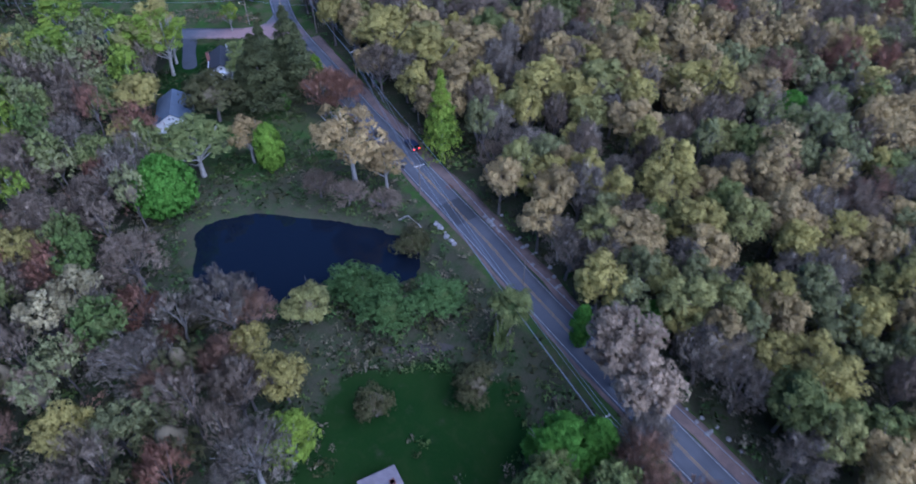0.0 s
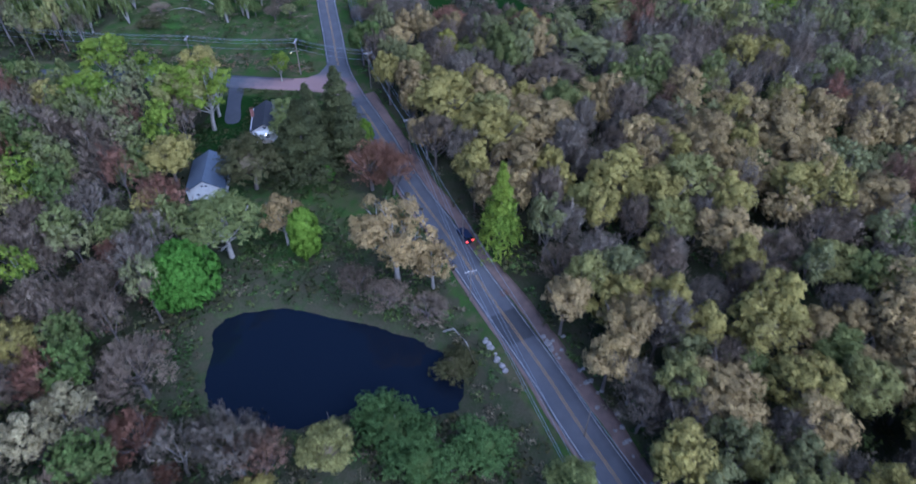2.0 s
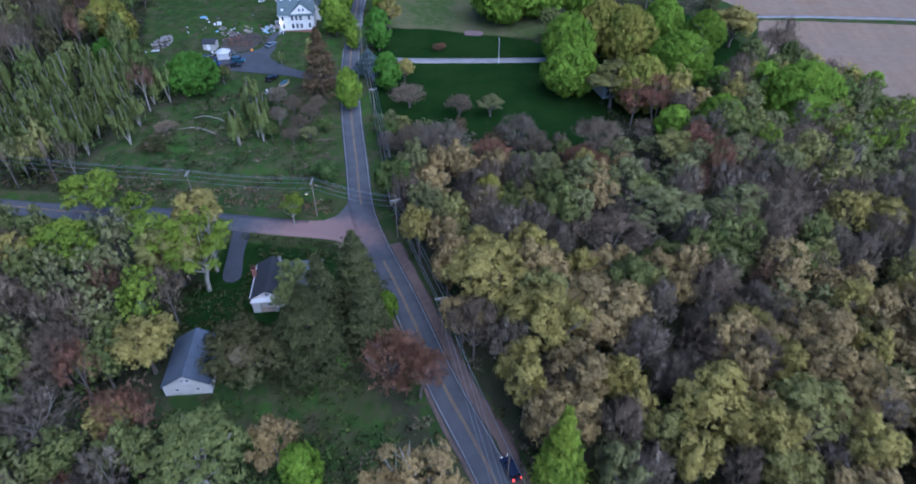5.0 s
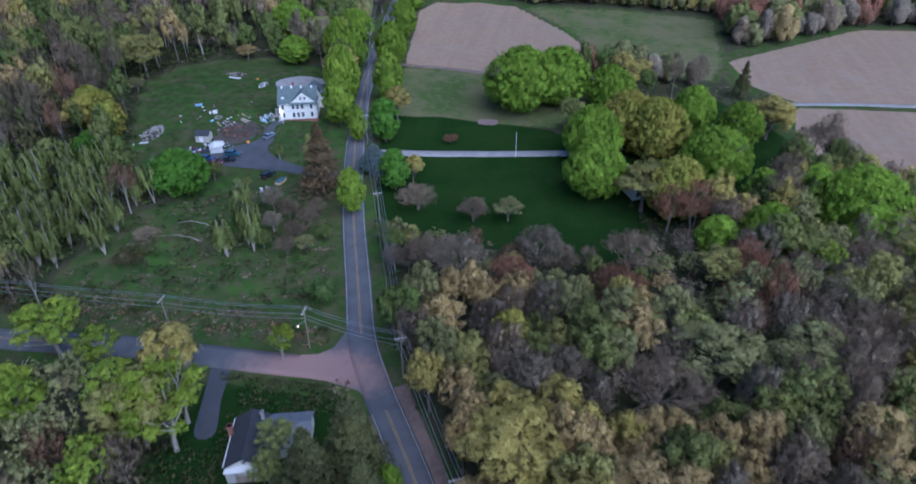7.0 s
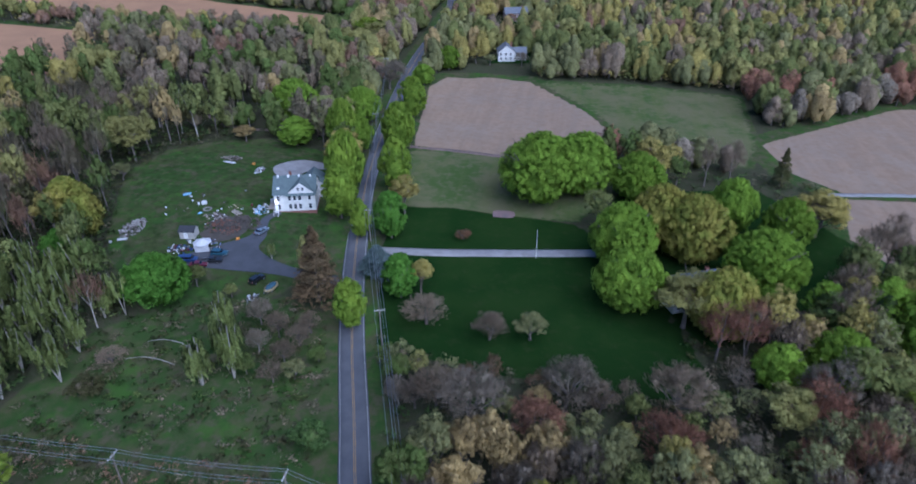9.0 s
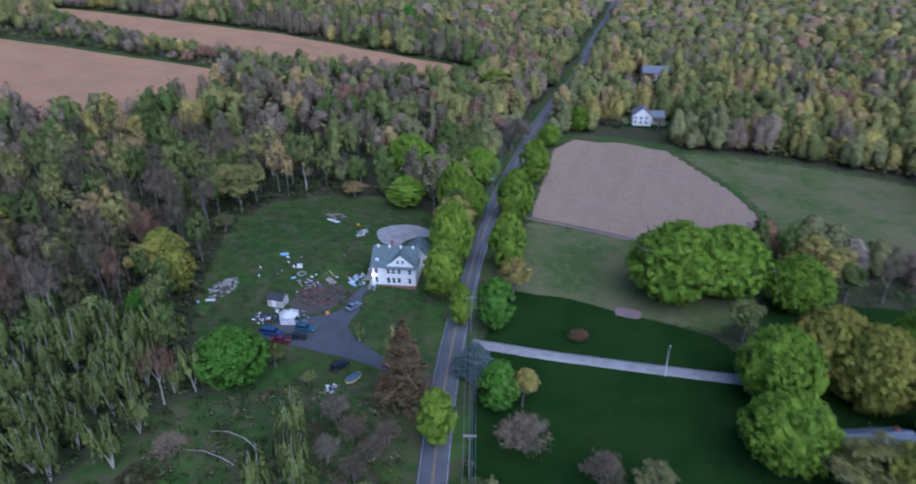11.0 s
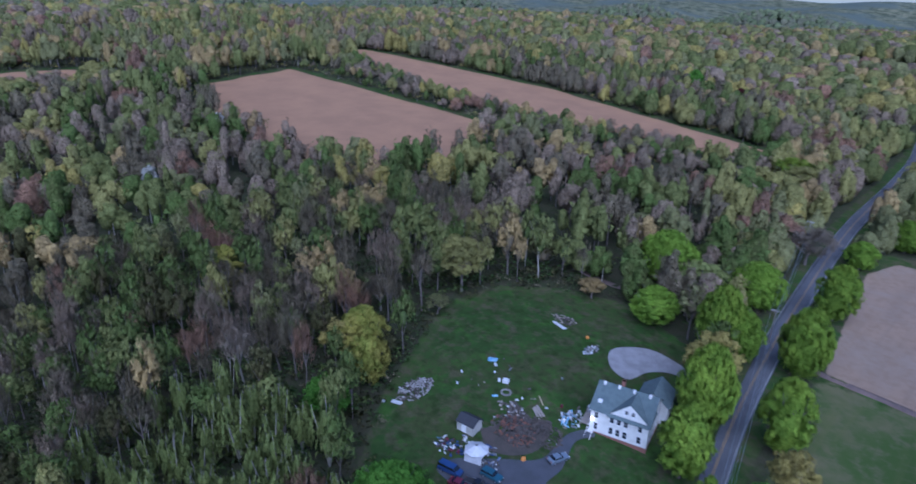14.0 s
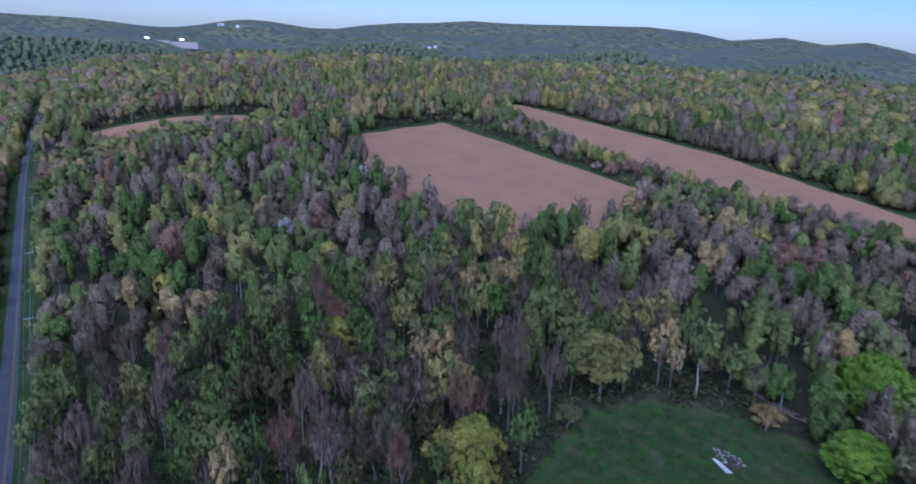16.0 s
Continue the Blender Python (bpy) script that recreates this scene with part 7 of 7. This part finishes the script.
rs = random.Random(12)
for k in range(110):
    i = rs.randrange(30, 78)
    q, d = main_line[i], main_line[i + 1] - main_line[i]
    d = d / np.linalg.norm(d)
    off = rs.uniform(4.3, 7.6)
    boulder(q[0] + d[1] * off, q[1] - d[0] * off, rs.uniform(0.15, 0.5), k)
for k in range(26):
    x, y = (-3.4 + rs.uniform(-1, 1) * 2.2, 98.6) if k < 14 else (6.6 + rs.uniform(-1, 1) * 2.4, 101.4)
    y -= 1.45 * (x - (-3.4 if k < 14 else 6.6)) + rs.uniform(-0.7, 0.7)
    s = rs.uniform(0.25, 0.6)
    boulder(x, y, s, 60 + k, STONE, "pale culvert stone beside the road")
drain = thing("drain_grate", -2.4, 113.2, 33, g1(-2.4, 113.2) + 0.1, "rusty square storm drain on the shoulder", "drain")
part("frame", boxes((-0.7, 0.7, -0.6, -0.5, 0, 0.09), (-0.7, 0.7, 0.5, 0.6, 0, 0.09), (-0.7, -0.6, -0.5, 0.5, 0, 0.09), (0.6, 0.7, -0.5, 0.5, 0, 0.09)), RUST, drain)
for k in range(5):
    part("bar", boxes((-0.5 + 0.25 * k - 0.05, -0.5 + 0.25 * k + 0.05, -0.5, 0.5, 0.0, 0.06)), RUST, drain)


def fallen_trunk(pts, r0, label):
    v, f = tube(pts, np.linspace(r0, r0 * 0.25, len(pts)), 6)
    tagged(new("fallen_trunk", mesh_of("fallen_trunk", v, f, [BARK_PALE], shade=True)), label, "log")


fallen_trunk([(-13.2, 103.2, -2.4), (-11.2, 102.6, -0.6), (-8.6, 99.8, -0.7), (-6.6, 96.4, -2.4)], 0.24, "pale bowed dead trunk over the pond bank")
fallen_trunk([(-102, 226.5, 0.6), (-106, 226.8, 3.2), (-110, 226.6, 3.9), (-114, 226.0, 3.2)], 0.16, "pale birch stem leaning over the meadow")
fallen_trunk([(-104, 222, 0.3), (-108, 221.6, 2.2), (-112, 221.2, 2.9), (-116, 220.4, 2.4)], 0.14, "pale birch stem leaning over the meadow")

hedge = Heap()
for k in range(26):
    x = -79.0 + 0.86 * k
    v, f = UNDER[k % 5]
    hedge.add(v, f, LEAF["spruce"], x, 179.2 + 0.02 * k, g1(x, 179.5), 1.1 / NOM_R, 1.7 / NOM_H, k * 1.3)
hedge.build("hedge", "clipped dark green hedge along the side road", "hedge")


# ---- the junk in the yard ----
def tarp(x, y, w, d, angle, mat, label, name="tarp", hump=0.35):
    bm = bmesh.new()
    bmesh.ops.create_grid(bm, x_segments=9, y_segments=9, size=0.5)
    s = Vector((x, y, 1.7))
    for v in bm.verts:
        k = max(0.0, 1 - (abs(v.co.x) * 2) ** 2) * max(0.0, 1 - (abs(v.co.y) * 2) ** 2)
        v.co.z = 0.05 + hump * k * (0.7 + 0.6 * noise.noise(v.co * 4 + s))
        v.co.x *= w * (1 + 0.15 * noise.noise(v.co * 2 + s))
        v.co.y *= d * (1 + 0.15 * noise.noise(v.co * 2 - s))
    res = bmesh.ops.solidify(bm, geom=bm.faces[:], thickness=0.03)
    ob = part(name, bm, mat, None)
    ob.matrix_basis = pose(x, y, g1(x, y) + 0.02, 0, 0, angle)
    return tagged(ob, label, name.replace("_", " "))


def crate(x, y, w, d, h, angle, mat, label, name="box"):
    ob = part(name, boxes((-w / 2, w / 2, -d / 2, d / 2, -0.06, h), bevel=min(w, d, h) * 0.08), mat, None)
    ob.matrix_basis = pose(x, y, g1(x, y) + 0.04, 0, 0, angle)
    return tagged(ob, label, name.replace("_", " "), "junk in the yard")


def pile(x, y, rx, ry, high, n, mats, seed, label, name):
    r = random.Random(seed)
    bm = bmesh.new()
    for _ in range(n):
        a, k = r.uniform(0, 6.28), r.random() ** 0.6
        px, py = math.cos(a) * k * rx, math.sin(a) * k * ry
        m = pose(px, py, g1(x + px, y + py) - g1(x, y) + high * (1 - k) * r.uniform(0.3, 1) + 0.08, r.uniform(-35, 35), r.uniform(-35, 35), r.uniform(0, 360))
        first = len(bm.faces)
        bmesh.ops.create_cube(bm, size=1, matrix=m @ Matrix.Diagonal((r.uniform(0.3, 1.3), r.uniform(0.15, 0.5), r.uniform(0.08, 0.3), 1)))
        bm.faces.ensure_lookup_table()
        mi = r.randrange(len(mats))
        for f in bm.faces[first:]:
            f.material_index = mi
    ob = part(name, bm, mats[0], None)
    for m in mats[1:]:
        ob.data.materials.append(m)
    ob.location = (x, y, g1(x, y))
    return tagged(ob, label, name.replace("_", " "), kind="stuff")


pile(-145.6, 269.8, 3.0, 5.2, 0.9, 210, [STONE, DARKWOOD, CONCRETE, STONE, EARTH], 3, "heap of grey rubble and broken boards", "rubble_pile")
pile(-120.5, 276.0, 5.5, 4.2, 1.6, 330, [DARKWOOD, EARTH, DARKWOOD, RUST, DARKWOOD], 4, "large dark heap of brush and scrap wood", "scrap_heap")
pile(-127.0, 262.8, 3.4, 2.2, 0.8, 60, [VAN_BLUE, PLASTIC, DARKWOOD, RED_PAINT, TEAL_COVER], 5, "mixed junk beside the white tent", "junk_heap")
pile(-114.2, 288.0, 2.4, 3.2, 0.5, 60, [PLASTIC, BLUE_TARP, PLASTIC, METAL, DARKWOOD], 6, "blue and white junk beside the house", "junk_heap")
pile(-112.6, 294.5, 1.4, 2.6, 1.4, 45, [PLASTIC, DARKWOOD, METAL, PLANK, PLASTIC], 7, "stacked household junk by the porch", "junk_heap")
pile(-126.4, 313.2, 1.3, 2.6, 0.7, 45, [METAL, DARKWOOD, PLASTIC, STONE], 8, "scrap at the gravel drive's edge", "junk_heap")
pile(-124.8, 280.6, 4.0, 2.0, 0.4, 40, [DARKWOOD, PLANK, STONE, PLASTIC], 9, "scattered boards on bare earth", "junk_heap")
pile(-140.0, 320.5, 3.6, 2.2, 0.7, 60, [DARKWOOD, PLANK, DARKWOOD], 10, "low brown heap of cut brush", "brush_heap")
pile(-98.8, 247.6, 1.6, 2.0, 0.8, 40, [PLASTIC, METAL, DARKWOOD], 11, "white and grey junk behind the boat", "junk_heap")
pile(-121.5, 266.5, 6.0, 3.0, 0.5, 90, [DARKWOOD, EARTH, METAL, DARKWOOD, PLASTIC, VAN_BLUE], 12, "dark jumble of scrap round the parked cars", "junk_heap")
pile(-117.0, 279.5, 6.5, 4.0, 0.7, 120, [DARKWOOD, EARTH, DARKWOOD, EARTH], 13, "low dark mound of earth and rotten boards", "scrap_heap")
pile(-126.0, 285.0, 17.0, 14.0, 0.02, 26, [PLASTIC, DARKWOOD, PLANK, DARKWOOD, METAL], 14, "small litter strewn over the yard grass", "litter")
tarp(-140.4, 291.0, 2.4, 1.8, 30, BLUE_TARP, "crumpled pale blue tarp on the grass")
tarp(-138.6, 290.0, 1.6, 0.7, -35, WHITE_CLOTH, "white sheet on the grass", "sheet_of_plastic", 0.15)
tarp(-130.8, 281.2, 1.3, 0.8, 50, BLUE_TARP, "small blue tarp by the fire ring")
tarp(-145.3, 264.0, 2.6, 1.2, 20, WHITE_CLOTH, "white plastic sheet beside the rubble", "sheet_of_plastic", 0.25)
crate(-132.2, 286.6, 1.5, 1.1, 0.9, 20, PLASTIC, "white chest freezer dumped on the grass", "freezer")
crate(-133.6, 285.8, 0.6, 0.6, 0.7, 40, PLASTIC, "white plastic tub on the grass", "tub")
crate(-130.3, 317.4, 0.8, 0.6, 0.6, 10, ORANGE, "orange plastic barrel lying on the grass", "barrel")
crate(-113.8, 271.0, 0.9, 0.7, 0.7, 30, ORANGE, "tan-orange crate beside the drive", "crate")
crate(-147.6, 262.0, 0.7, 0.6, 0.5, 10, PLASTIC, "white tub near the rubble heap", "tub")
crate(-118.0, 289.5, 0.5, 0.5, 0.6, 10, RED_PAINT, "small red bin on the grass", "bin")
for dx, dy, a in ((0, 0, -42), (0.5, 0.4, -40), (-0.4, -0.5, -44), (0.1, -0.2, -38)):
    ob = part("board", boxes((-2.2, 2.2, -0.25, 0.25, 0.0, 0.05)), PLANK, None)
    ob.matrix_basis = pose(-120.9 + dx, 284.4 + dy, g1(-120.9, 284.4) + 0.1 + 0.06 * dx, 0, 0, a + 10)
    tagged(ob, "long weathered board lying on the grass", "board", "boards on the lawn")
ob = part("board", boxes((-1.9, 1.9, -0.12, 0.12, 0.0, 0.06)), YELLOW_HULL, None)
ob.matrix_basis = pose(-122.4, 287.6, g1(-122.4, 287.6) + 0.09, 0, 0, -38)
tagged(ob, "narrow yellowish board lying on the grass", "board", "boards on the lawn")
for k in range(5):
    ob = part("pipe", rod((-2.6, 0, 0), (2.6, 0, 0), 0.09), PLASTIC, None)
    ob.matrix_basis = pose(-139.4 + 0.14 * k, 316.4 + 0.2 * k, g1(-139.4, 316.4) + 0.14, 0, -2, -18 + k)
    tagged(ob, "long white plastic pipe lying on the grass", "pipe", "pipes on the lawn")
bm = bmesh.new()
for k in range(16):
    a = 6.283 * k / 16
    bmesh.ops.create_cube(bm, size=1, matrix=pose(math.cos(a) * 1.1, math.sin(a) * 1.1, 0.15, 0, 0, math.degrees(a)) @ Matrix.Diagonal((0.34, 0.42, 0.34, 1)))
ring = part("fire_ring", bm, STONE, None)
ring.location = (-129.7, 283.8, g1(-129.7, 283.8))
tagged(ring, "round fire ring of grey stones on the lawn", "fire ring")


# ---- far off: a long school-like building with lamps, and white houses ----
def far_house(x, y, w, d, h, angle, label):
    t = thing("house", x, y, angle, float(hills(x, y)), label, "house", "far houses")
    gable_block(t, -w / 2, w / 2, -d / 2, d / 2, -6, h, h + d * 0.3, WHITE_WALL, "x")
    gable_roof(t, -w / 2, w / 2, -d / 2, d / 2, h, h + d * 0.3, ROOF_GREY, 0.5, "x")


school = thing("school_building", -2415, 580, 36, float(hills(-2415, 580)) + 3, "long low pale building with bright lamps, far off", "building")
part("wall", boxes((-110, -10, -9, 9, -12, 9), (10, 105, -8, 8, -12, 8)), PINK_WALL, school)
part("roof", boxes((-111, -9, -10, 10, 9, 10), (9, 106, -9, 9, 8, 9)), ROOF_PINK, school)
part("link", boxes((-10, 10, -5, 5, -12, 6)), CONCRETE, school)
for x, z in ((-108, 16), (-98, 15), (38, 16), (48, 15)):
    part("lamp", boxes((x - 2.6, x + 2.6, -12, -10, z - 1.6, z + 1.2), bevel=0.4), FARLAMP, school, "bright yard lamp")
    part("mast", rod((x, -11, -12), (x, -11, z), 0.5), METAL, school)
for x, y, w, a in ((-2951, 857, 16, 20), (-2900, 905, 18, 60), (-2915, 835, 14, 0), (-2490, 1561, 18, 40), (-2510, 1600, 14, 10)):
    far_house(x, y, w * 0.7, w * 0.45, 4, a, "small pale house on a far wooded ridge")
